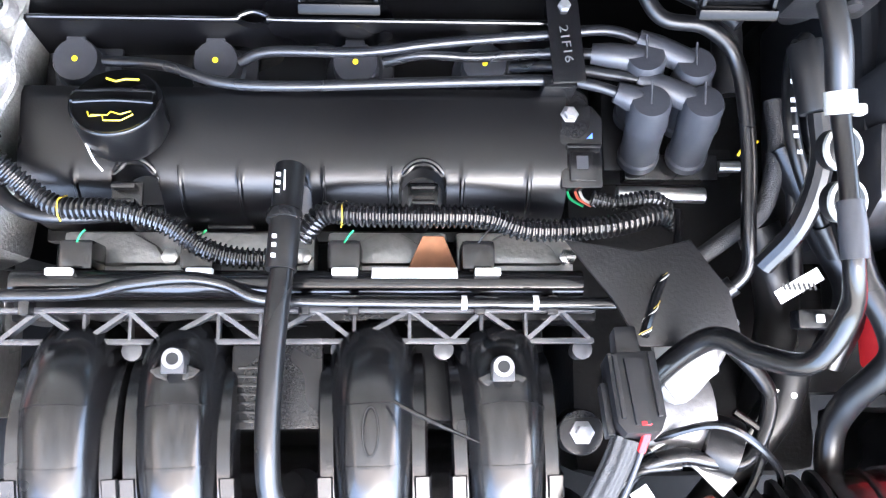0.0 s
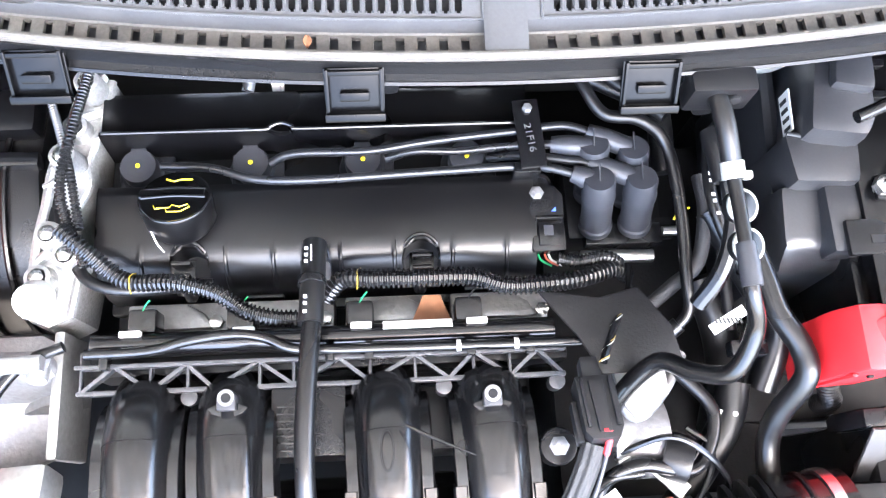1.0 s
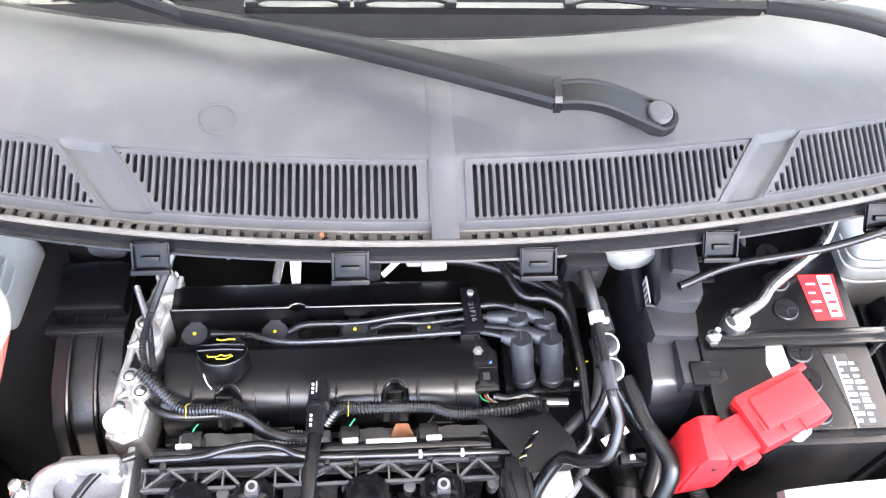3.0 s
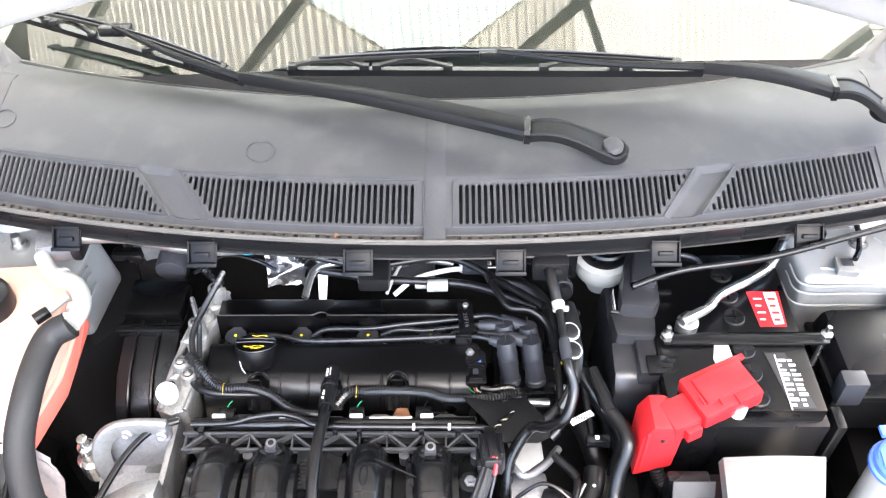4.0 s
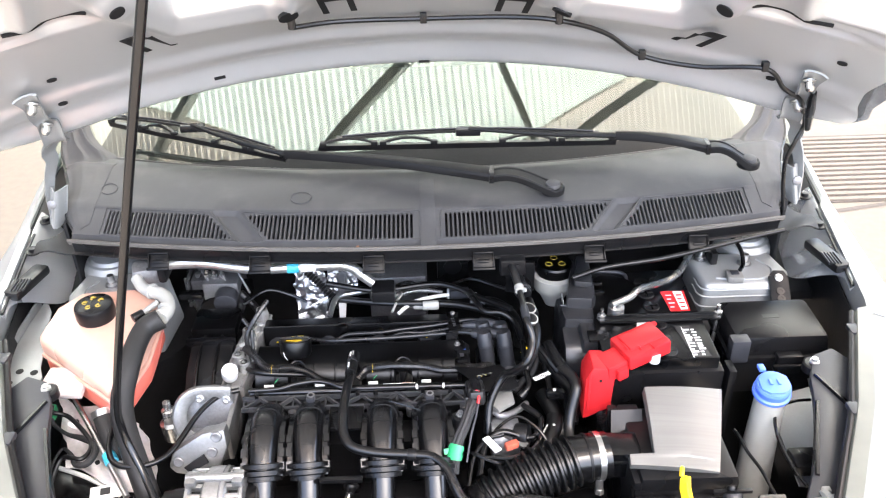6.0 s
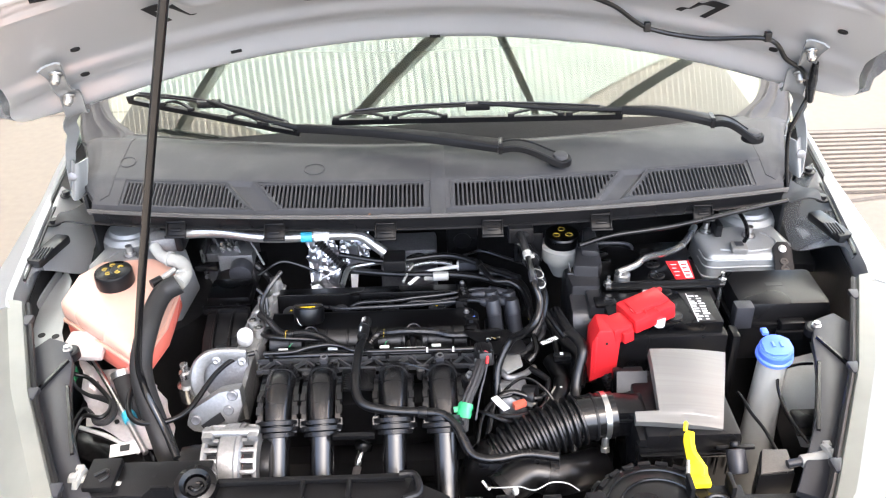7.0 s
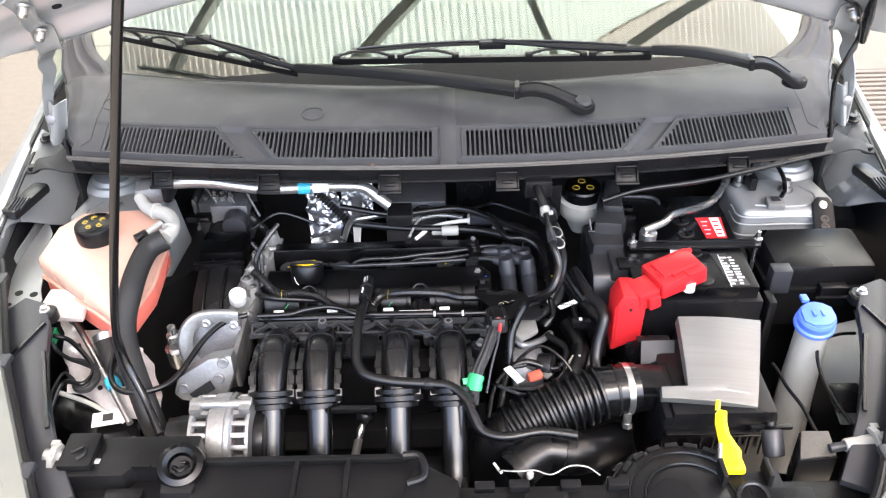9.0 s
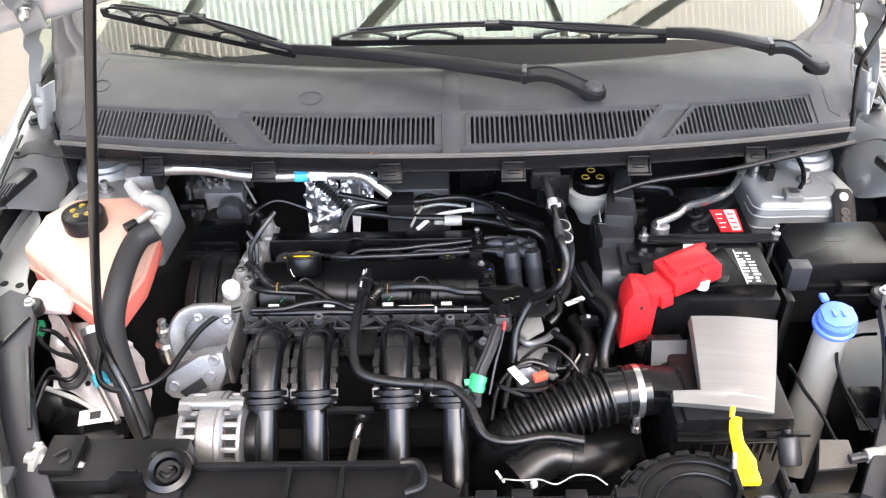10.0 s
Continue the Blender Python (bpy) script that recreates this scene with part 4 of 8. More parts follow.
wiper((0.276, 0.417, 1.020), (0.174, 0.424, 1.044), (-0.185, 0.548, 1.034), (-0.539, 0.697, 1.046), (-0.186, 0.558, 1.026), "black wiper resting along the windscreen foot")
wiper((0.635, 0.503, 1.012), (0.557, 0.508, 1.042), (0.40, 0.530, 1.058), (-0.122, 0.541, 1.054), (0.406, 0.545, 1.046), "black wiper with a slim frame at the glass edge")

# ---- bonnet ----
hood = thing("bonnet", (XC, 0.5, 1.15), "raised silver bonnet seen from its pressed underside", "bonnet")


def hood_at(x, d, lift=0.0):
    """A point of the raised bonnet, d forward from its rear edge."""
    dx = x - XC
    a = radians(33)
    y = 0.592 - 0.25 * dx * dx - d * math.cos(a)
    z = 1.186 - 0.21 * dx * dx + d * math.sin(a) + 0.10 * d * d
    return Vector((x, y + lift * math.sin(a), z + lift))


def build_hood():
    pans = ((-0.200, 0.435, 0.105, 0.125), (0.362, 0.415, 0.105, 0.125), (0.078, 0.50, 0.085, 0.12), (-0.50, 0.53, 0.10, 0.12), (0.64, 0.50, 0.10, 0.12), (-0.2, 0.73, 0.13, 0.09), (0.34, 0.72, 0.13, 0.09))

    def relief(x, d):
        h = 0.010 * math.exp(-((d - 0.010) / 0.010) ** 2)
        h -= 0.016 * math.exp(-((d - 0.055) / 0.022) ** 2)
        h += 0.006 * math.exp(-((d - 0.100) / 0.016) ** 2)
        h += 0.010 / (1 + math.exp(-(d - 0.165) * 200))
        for px, pd, rx, rd in pans:
            u, v = abs((x - px) / rx), abs((d - pd) / rd)
            q = (max(v, 0.86 * u + 0.5 * v) ** 4 + (0.9 * u) ** 4) ** 0.25
            h += 0.040 / (1 + math.exp((q - 1) * 34))
            h -= 0.008 * math.exp(-((q - 1.32) / 0.13) ** 2)
        for px, pd in ((-0.309, 0.391), (0.463, 0.348), (-0.116, 0.290), (0.265, 0.272)):
            q = math.hypot(x - px, d - pd) / 0.026
            h -= 0.006 / (1 + math.exp((q - 1) * 9))
        for px, pd in ((-0.43, 0.375), (0.575, 0.345)):
            q = max(abs(x - px) / 0.075, abs(d - pd) / 0.014)
            h += 0.010 / (1 + math.exp((q - 1) * 9))
        return h * (1 - abs((x - XC) / 0.695) ** 14 if abs(x - XC) < 0.695 else 0)

    def half(d):
        return 0.652 + 0.040 * math.exp(-((d - 0.06) / 0.07) ** 2) - 0.085 * max(0.0, (0.045 - d) / 0.045) ** 2

    def on(x, d, up=0.0):
        return hood_at(x, d, relief(x, d) + up)

    part("inner_panel", sheet(lambda u, v: on(XC + u * half(v), v), spread(-1, 1, 200), spread(0.0, 0.92, 170), 0.0), PAINT_UNDER, hood, "silver pressed inner panel", smooth=60)
    part("outer_skin", sheet(lambda u, v: hood_at(XC + u * (half(max(v - 0.01, 0.0)) + 0.004 + 0.030 * min(1.0, v / 0.3)), v - 0.004, 0.085 - 0.083 * abs(u) ** 10), spread(-1, 1, 40), spread(0.0, 0.97, 20), 0.002), PAINT, hood, "silver outer skin", smooth=60)
    part("rear_hem", tube([hood_at(x, 0.0, 0.002) for x in spread(XC - 0.6, XC + 0.6, 12)], 0.005, 8, 3), PAINT, hood)

    def plate(x, d, outline, tilt=0.0):
        """A near-black inlay of the given outline, in place of an opening's shade."""
        o, pu, pv = on(x, d), on(x + 0.01, d), on(x, d + 0.01)
        m = axes(o, pu - o, pv - o) @ pose(0, 0, -0.003, 0, 0, tilt)
        return prism(outline, 0.005, m)
    # Slots and holes are dark pieces on the panel, not cut through.
    for x, d, tilt in ((-0.048, 0.305, 3), (0.198, 0.288, -4), (-0.309, 0.283, 14), (0.464, 0.243, -14)):
        ca, sa = math.cos(radians(tilt)), math.sin(radians(tilt))
        part("slot", sheet(lambda u, v: on(x + u * ca - v * sa, d + u * sa + v * ca, -0.0085), spread(-0.024, 0.024, 16), spread(-0.035, 0.028, 20), 0.001, skip=lambda u, v: abs(u) < 0.0155 and v < 0.009), DARK, hood, "U shaped dark inlay for a slot's shade")
    for x, d, r in ((-0.116, 0.290, 0.012), (0.265, 0.272, 0.012), (0.463, 0.348, 0.010), (-0.309, 0.391, 0.009), (-0.465, 0.216, 0.006), (-0.482, 0.142, 0.006), (0.60, 0.145, 0.006), (0.655, 0.25, 0.006)):
        part("hole", plate(x, d, [(r * 1.2 * math.cos(k), r * math.sin(k)) for k in spread(0, 2 * math.pi, 16)[:-1]]), DARK, hood, "dark inlay for a hole's shade")
    for x, d in ((0.069, 0.058), (-0.264, 0.075), (0.412, 0.045)):
        part("hole", plate(x, d, [(-0.009, -0.0025), (0.009, -0.0025), (0.009, 0.0025), (-0.009, 0.0025)]), DARK, hood)
    for x, d in ((-0.40, 0.378), (0.548, 0.344)):
        part("drain_slot", tube([on(x + k, d + 0.3 * abs(k) ** 1.5, -0.001) for k in spread(-0.05, 0.05, 6)], 0.003, 6, 2), DARK, hood)
    for x, d in ((-0.116, 0.272), (0.265, 0.255)):
        part("nozzle_stub", rod(on(x, d, 0.008), on(x, d - 0.012, -0.014), 0.006), RUBBER, hood, "washer nozzle stub")
    for x, d in ((0.07, 0.225), (0.405, 0.152), (0.576, 0.185)):
        part("tube_clip", box(on(x, d, -0.011) - Vector((0.005, 0.005, 0.005)), on(x, d, -0.011) + Vector((0.005, 0.005, 0.010)), 0.0015), BLACK, hood, "black tube clip")
    part("washer_tube", tube([on(-0.116, 0.262, -0.012), on(-0.05, 0.235, -0.010), on(0.07, 0.225, -0.010), on(0.19, 0.235, -0.010), on(0.265, 0.245, -0.010), on(0.34, 0.20, -0.010), on(0.405, 0.152, -0.010), on(0.49, 0.150, -0.010), on(0.576, 0.185, -0.012),
                              on(0.616, 0.152, -0.012), on(0.648, 0.128, -0.012), on(0.672, 0.084, -0.013), (0.694, 0.452, 1.104), (0.685, 0.452, 1.072), (0.678, 0.455, 1.037), (0.682, 0.458, 1.001), (0.692, 0.455, 0.940)], 0.0036, 10, 8), RUBBER, hood, "black washer tube")
    for s in (-1, 1):
        def strap(u, v, s=s):
            """Hinge plate lying on the panel, waisted between its bolts."""
            e = 0.570 + 0.030 * v + u * (0.017 - 0.005 * math.sin(math.pi * min(1.0, 1.4 * v)))
            return on(XC + s * e, 0.215 - 0.175 * v, -0.007 - 0.004 * abs(u) ** 3)
        # Hinge parts in the shaded copy of the body paint.
        h = part("hinge", sheet(strap, spread(-1, 1, 10), spread(0, 1, 20), 0.003), PAINT_SHADED, hood, "silver bonnet hinge plate", smooth=50)
        for e, d in ((0.574, 0.184), (0.594, 0.096)):
            p = on(XC + s * e, d, -0.010)
            part("bolt", lathe([(0.011, 0), (0.011, 0.003), (0.007, 0.004), (0.007, 0.014), (0.004, 0.018), (0, 0.018)], p, (0, -0.55, -0.84), 12), STEEL, h)
        foot = strap(0, 1)
        way = [foot + Vector((0, 0, 0.01)), Vector((XC + s * 0.634, 0.485, 1.085)), Vector((XC + s * 0.640, 0.500, 1.060)), Vector((XC + s * 0.654, 0.505, 1.030)), Vector((XC + s * 0.662, 0.500, 0.990)), Vector((XC + s * 0.664, 0.495, 0.940))]
        part("hinge_arm", sweep(bmesh.new(), catmull(way, 5), lambda i, r: [(-0.015 + 0.0003 * i, -0.003), (0.015 - 0.0003 * i, -0.003), (0.013 - 0.0003 * i, 0.003), (-0.012 + 0.0003 * i, 0.003)]), PAINT_SHADED, h, smooth=50)
        part("hinge_cheek", sheet(lambda u, v: Vector((XC + s * (0.624 + 0.030 * u + 0.016 * v), 0.488 + 0.010 * math.cos(6.3 * u) - 0.006 * v, 1.012 - 0.070 * v - 0.004 * u)), spread(0, 1, 14), spread(0, 1, 8), 0.002), PAINT_SHADED, h, "folded silver hinge bracket", smooth=50)
        part("pivot", lathe([(0.008, 0), (0.008, 0.004), (0.004, 0.006), (0, 0.006)], (XC + s * 0.650, 0.478, 0.985), (0, -1, 0.2), 14), ALU_DULL, h)
        flap = ((0.681, 0.422), (0.686, 0.468), (0.629, 0.520), (0.604, 0.412))
        part("wing_flap", sheet(lambda u, v: Vector((XC + s * ((1 - u) * ((1 - v) * flap[0][0] + v * flap[1][0]) + u * ((1 - v) * flap[3][0] + v * flap[2][0])), (1 - u) * ((1 - v) * flap[0][1] + v * flap[1][1]) + u * ((1 - v) * flap[3][1] + v * flap[2][1]), 0.918 + 0.012 * u + 0.006 * math.sin(5 * u + 3 * v))), spread(0, 1, 12), spread(0, 1, 8), 0.003), HOSE_GREY, body, "dull brownish rubber flap at the cowl end", smooth=50)
        if s > 0:
            part("tube_hook", tube([on(0.656, 0.160, -0.010), on(0.668, 0.120, -0.020), on(0.690, 0.058, -0.018)], [0.005, 0.008, 0.005], 8, 5), BLACK, hood, "black tube hook")
        # Near-black floor and wall stand for the shade in the wing gap.
        part("gap_floor", box((XC + s * 0.70 - 0.075, 0.43, 0.76), (XC + s * 0.70 + 0.075, 0.80, 0.78), 0.004), DARK, body, "plate coloured as the shade behind the wing")
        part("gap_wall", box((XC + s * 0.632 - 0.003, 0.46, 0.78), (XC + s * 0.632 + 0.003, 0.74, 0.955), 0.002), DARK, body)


build_hood()

prop = thing("prop_rod", (-0.285, -0.085, 0.85), "black steel prop rod holding the bonnet up", "prop rod")
part("rod", tube([(-0.285, -0.085, 0.85), (-0.31, -0.045, 0.872), (-0.332, -0.02, 0.92), (-0.319, -0.03, 1.0), (-0.242, -0.07, 1.25), (-0.195, -0.09, 1.4), (-0.112, -0.12, 1.66)], 0.005, 12, 8), BLACK_GLOSS, prop)

# ---- engine ----
engine = thing("engine", (-0.06, 0.3, 0.45), "black four cylinder engine across the bay", "engine")

COVER = ((0.219, 0.742), (0.2205, 0.765), (0.2225, 0.774), (0.2255, 0.7815), (0.2305, 0.7885), (0.2365, 0.7945), (0.2430, 0.7985), (0.2490, 0.8002), (0.2540, 0.8008), (0.289, 0.8020), (0.293, 0.8018), (0.298, 0.799), (0.301, 0.770), (0.331, 0.768),
         (0.335, 0.799), (0.337, 0.807), (0.340, 0.807), (0.343, 0.801), (0.370, 0.800), (0.377, 0.794), (0.380, 0.735))
NOTCHES = ((-0.154, 0.0145), (-0.061, 0.011), (0.018, 0.0145))
RIBS = (-0.189, -0.127, -0.092, -0.042, -0.002, 0.042, 0.083)


def valve_cover():
    xs = set(spread(-0.222, 0.104, 90))
    for x, r in NOTCHES:
        xs |= set(spread(x - r - 0.002, x + r + 0.002, 18))
    for x in RIBS:
        xs |= {x - 0.0016, x - 0.0007, x + 0.0007, x + 0.0016}
    xs = sorted(xs)

    def fn(u, v):
        y, z = COVER[int(v)]
        for xn, r in NOTCHES:
            if abs(u - xn) < r and v <= 10:
                deep = 0.232 + math.sqrt(r * r - (u - xn) ** 2) * 1.15
                if y < deep and v > 1:
                    y = deep
        for xr in RIBS:
            if abs(u - xr) < 0.001 and 3 <= v <= 6:
                y, z = y - 0.0012, z + 0.0012
        if 14 <= v <= 17 and abs(u + 0.085) < 0.012:
            y -= 0.004 * math.cos((u + 0.085) / 0.012 * 1.57)
        return Vector((u, y, z))
    bm = sheet(fn, xs, list(range(len(COVER))), 0.0)
    ends = [[v for v in bm.verts if abs(v.co.x - x) < 1e-6] for x in (xs[0], xs[-1])]
    for ring in ends:
        ring.sort(key=lambda v: (v.co.y, v.co.z))
    bm2 = bm
    for x in (-0.222, 0.104):
        pr = prism([(y, z) for y, z in COVER], 0.002, axes((x, 0, 0), (0, 1, 0), (0, 0, 1)))
        bm2 = merge(bm2, pr)
    return bm2


vc = part("valve_cover", valve_cover(), BLACK_SATIN, engine, "satin black ribbed valve cover", smooth=40)
bead = [(-0.220, 0.3385, 0.8075), (-0.150, 0.3385, 0.8075), (-0.099, 0.3385, 0.8075), (-0.094, 0.3405, 0.8075), (-0.085, 0.3435, 0.8075), (-0.076, 0.3405, 0.8075), (-0.071, 0.3385, 0.8075), (0.0, 0.3385, 0.8075), (0.102, 0.3385, 0.8075)]
part("ridge_bead", tube(bead, 0.0016, 10, 4), BLACK_GLOSS, vc)
part("raised_panel", box((-0.118, 0.2175, 0.752), (-0.089, 0.2205, 0.762), 0.001), BLACK_SATIN, vc)
part("raised_panel", box((0.052, 0.2175, 0.752), (0.081, 0.2205, 0.762), 0.001), BLACK_SATIN, vc)
part("cover_flange", box((-0.226, 0.212, 0.733), (0.108, 0.386, 0.744), 0.003), BLACK, vc)
# Near-black blocks put shade into the cover's notches.
for x, r in NOTCHES:
    part("recess", box((x - r, 0.2215, 0.745), (x + r, 0.262, 0.766), 0.002), DARK, vc)
for x, r in ((-0.154, 0.0145), (0.018, 0.0145)):
    rim = [(x + r * 1.02 * math.cos(a), 0.236 + r * 1.10 * math.sin(a), 0.7905 + 0.0125 * math.sin(a)) for a in spread(0.0, math.pi, 12)]
    part("notch_rim", tube(rim, 0.0017, 8, 2), BLACK_GLOSS, vc)
rim = [(-0.061 + 0.0125 * math.copysign(min(1, abs(math.cos(a)) * 1.5), math.cos(a)), 0.236 + 0.015 * math.sin(a), 0.790 + 0.009 * math.sin(a)) for a in spread(0.0, math.pi, 12)]
part("notch_rim", tube(rim, 0.0015, 8, 2), BLACK_GLOSS, vc)
# Head and block are coloured as the shade below the cover.
part("cylinder_head", box((-0.225, 0.17, 0.62), (0.115, 0.40, 0.732), 0.006), DARK, engine, "cylinder head blackened as if in deep shade")
part("engine_block", box((-0.235, 0.12, 0.38), (0.12, 0.46, 0.62), 0.01), DARK, engine, "engine block blackened as if in deep shade")

BOOT_X = (-0.197, -0.111, -0.024, 0.0575)
for i, x in enumerate(BOOT_X):
    c = Vector((x, 0.319, 0.0))
    b = part("plug_boot", lathe([(0.020, 0.769), (0.018, 0.774), (0.0145, 0.777), (0.0145, 0.787), (0.0135, 0.7895), (0, 0.790)], c), GREY_RUBBER, engine, "grey rubber spark plug boot")
    part("tab", box((x - 0.0065, 0.331, 0.782), (x + 0.0055, 0.3375, 0.789), 0.001), GREY_RUBBER, b)
    part("dot", rod((x, 0.319, 0.7898), (x, 0.319, 0.7905), 0.0018, seg=10), YELLOW, b, "yellow paint dot")
    part("skirt", box((x - 0.017, 0.303, 0.770), (x + 0.024, 0.334, 0.775), 0.002), GREY_RUBBER, b)

LEADS = (LEAD_A, LEAD_B, LEAD_C, LEAD_D)
leads = thing("ignition_leads", (0.0, 0.31, 0.79), "grey ignition leads from the plug boots to the coil", "cable")
for k, pts in enumerate(LEADS):
    l = part("lead", tube(pts, 0.0034, 12), LEAD_RUBBER, leads)
    path = catmull(pts, 6)
    part("collar", tube([path[-8], path[-5], path[-1]], [0.0062, 0.0078, 0.0082], 16), GREY_RUBBER, l, "thick rubber end")

coil = thing("coil_pack", (0.18, 0.3, 0.74), "black ignition coil pack with four grey towers", "ignition coil")
part("coil_body", box((0.142, 0.262, 0.700), (0.222, 0.345, 0.742), 0.004), BLACK, coil)
part("foot", box((0.154, 0.2535, 0.738), (0.218, 0.2715, 0.752), 0.002), BLACK_GLOSS, coil)
part("side_lug", box((0.206, 0.258, 0.742), (0.228, 0.276, 0.750), 0.002), BLACK, coil)
part("pin", rod((0.218, 0.263, 0.752), (0.232, 0.263, 0.752), 0.004), STEEL, coil, "bright pin")
part("spindle", rod((0.150, 0.2455, 0.745), (0.210, 0.2445, 0.745), 0.0055, bevel=0.001), STEEL, coil, "bright steel tube")
down = Vector((0.0080, -0.0150, -0.060))
for x, y, z in ((0.151, 0.312, 0.824), (0.181, 0.308, 0.824), (0.152, 0.283, 0.826), (0.184, 0.283, 0.826)):
    tow = part("tower", lathe([(0.0135, -0.068), (0.0135, -0.062), (0.0122, -0.060), (0.0122, -0.026), (0.0130, -0.025), (0.0130, -0.020), (0.0122, -0.018), (0.0122, -0.004), (0.0108, -0.0005), (0, 0)], (x, y, z), -down, 24), GREY_RUBBER, coil, "grey rubber tower boot")
    up = -down.normalized()
    part("ridge", tube([Vector((x, y, z)) + Vector((0.0, -0.011, -0.0024)), Vector((x, y, z)) + up * 0.0006, Vector((x, y, z)) + Vector((0.0, 0.011, 0.0030))], 0.0007, 6, 2), GREY_RUBBER, tow)

brk = thing("lead_bracket", (0.1, 0.32, 0.80), "black bracket strip with a white written mark", "bracket")
part("strip", box((0.0935, 0.296, 0.8165), (0.1135, 0.352, 0.8195), 0.001, turn=Euler((0, 0, radians(4))).to_matrix()), BLACK_GLOSS, brk)
part("clamp", box((0.090, 0.293, 0.800), (0.110, 0.301, 0.818), 0.001), BLACK_GLOSS, brk)
part("leg", box((0.094, 0.345, 0.77), (0.108, 0.352, 0.8165), 0.001), BLACK_GLOSS, brk)
lettering("21F16", 0.0098, pose(0.1035, 0.320, 0.8200, 0, 0, -82) @ Matrix.Diagonal((1.0, 0.78, 1.0, 1.0)), SCRIPT, brk, 0.0001)
for p in ((0.103, 0.344, 0.816), (0.108, 0.282, 0.800)):
    part("bolt", lathe([(0.0058, 0.0), (0.0058, 0.002), (0.0040, 0.0025), (0.0040, 0.006), (0.003, 0.007), (0, 0.007)], p, seg=6), ALU_DULL, brk, "plated bolt")

sensor = thing("cam_sensor", (0.11, 0.26, 0.77), "black cam sensor with a plug and coloured wires", "sensor")
part("sensor_body", prism([(0.100, 0.262), (0.128, 0.260), (0.129, 0.280), (0.122, 0.289), (0.108, 0.289), (0.101, 0.281)], 0.040, Matrix.Translation((0, 0, 0.762)), 0.004), BLACK, sensor)
part("ear", lathe([(0.011, 0.770), (0.011, 0.797), (0.009, 0.799), (0, 0.799)], (0.110, 0.290, 0)), BLACK, sensor)
pg = part("plug", box((0.102, 0.236, 0.776), (0.128, 0.263, 0.800), 0.0025), BLACK_GLOSS, sensor)
part("latch", box((0.107, 0.240, 0.800), (0.123, 0.258, 0.804), 0.001), BLACK_GLOSS, pg)
part("window", box((0.111, 0.247, 0.8038), (0.118, 0.255, 0.8046), 0), GREY_RUBBER, pg)
part("keeper", box((0.105, 0.2595, 0.799), (0.126, 0.2625, 0.806), 0.0008), BLACK_GLOSS, pg)
part("blue_tab", prism([(0.118, 0.2665), (0.1215, 0.2665), (0.1215, 0.2700)], 0.0006, Matrix.Translation((0, 0, 0.8021))), BLUE, sensor)
for mt, dx in ((GREEN, -0.005), (ORANGE, 0.0), (WHITE, 0.003)):
    part("wire", tube([(0.112 + dx, 0.237, 0.79), (0.114 + dx, 0.231, 0.792), (0.122 + dx, 0.227, 0.79)], 0.0009, 6), mt, sensor)

cap = thing("oil_filler_cap", (-0.158, 0.272, 0.80), "black oil filler cap with yellow oil can marks", "cap")
part("cap_body", lathe([(0.022, 0.800), (0.0255, 0.806), (0.0262, 0.822), (0.0258, 0.827), (0.024, 0.829), (0, 0.830)], (-0.158, 0.272, 0), seg=40), BLACK_SATIN, cap)
for gy in (0.2695, 0.2775):
    part("ridge", tube([(-0.181, gy, 0.8300), (-0.158, gy + 0.0005, 0.8312), (-0.136, gy, 0.8300)], 0.0012, 8, 4), BLACK_GLOSS, cap)
part("grip", prism([(-0.0045, 0), (0.0045, 0), (0.0035, 0.0025), (-0.0035, 0.0025)], 0.046, axes((-0.183, 0.2735, 0.8285), (0, 1, 0), (0, 0, 1)), 0.001), BLACK_SATIN, cap, "raised grip bar")
mark = bmesh.new()
oil = [(-0.1715, 0.2625), (-0.1700, 0.2590), (-0.1630, 0.2600), (-0.1615, 0.2560), (-0.1520, 0.2560), (-0.1460, 0.2605), (-0.1475, 0.2630), (-0.1530, 0.2605), (-0.1585, 0.2625), (-0.1600, 0.2600), (-0.1690, 0.2600)]
tube([(x, y, 0.8295) for x, y in oil], 0.00045, 5, 1, bm=mark)
part("mark", mark, YELLOW, cap, "yellow oil can mark")
part("mark", tube([(x, y, 0.8295) for x, y in ((-0.166, 0.2885), (-0.160, 0.2860), (-0.155, 0.2880), (-0.147, 0.2875))], 0.0007, 5, 1), YELLOW, cap)
part("rim_bead", tube([(-0.158 + 0.0252 * math.cos(a), 0.272 + 0.0252 * math.sin(a), 0.8285) for a in spread(math.pi, 2 * math.pi, 16)], 0.0010, 8, 2), BLACK_GLOSS, cap)
cap.rotation_euler = (radians(-24), 0, 0)
cap.location.y -= 0.004
part("strap", tube([(-0.176, 0.25, 0.812), (-0.172, 0.243, 0.806), (-0.167, 0.238, 0.802)], 0.0006, 6), WHITE, cap)

# looms and hoses over the head
harness = thing("injector_harness", (0.0, 0.21, 0.81), "black corrugated wiring loom along the engine front", "wiring loom")
part("loom", tube(LOOM_L, 0.0056, 10, 6, 0.0009, 0.0034), LOOM, harness)
part("loom", tube(LOOM_R, 0.0062, 10, 6, 0.0009, 0.0036), LOOM, harness)
part("loom", tube(LOOM_R2, 0.0045, 10, 6, 0.0006, 0.003), LOOM, harness)
ld = part("lead_out", tube(LOOM_CONN, 0.0028, 8, 6), BLACK_GLOSS, harness, "taped lead")
twist = catmull(LOOM_CONN, 10)
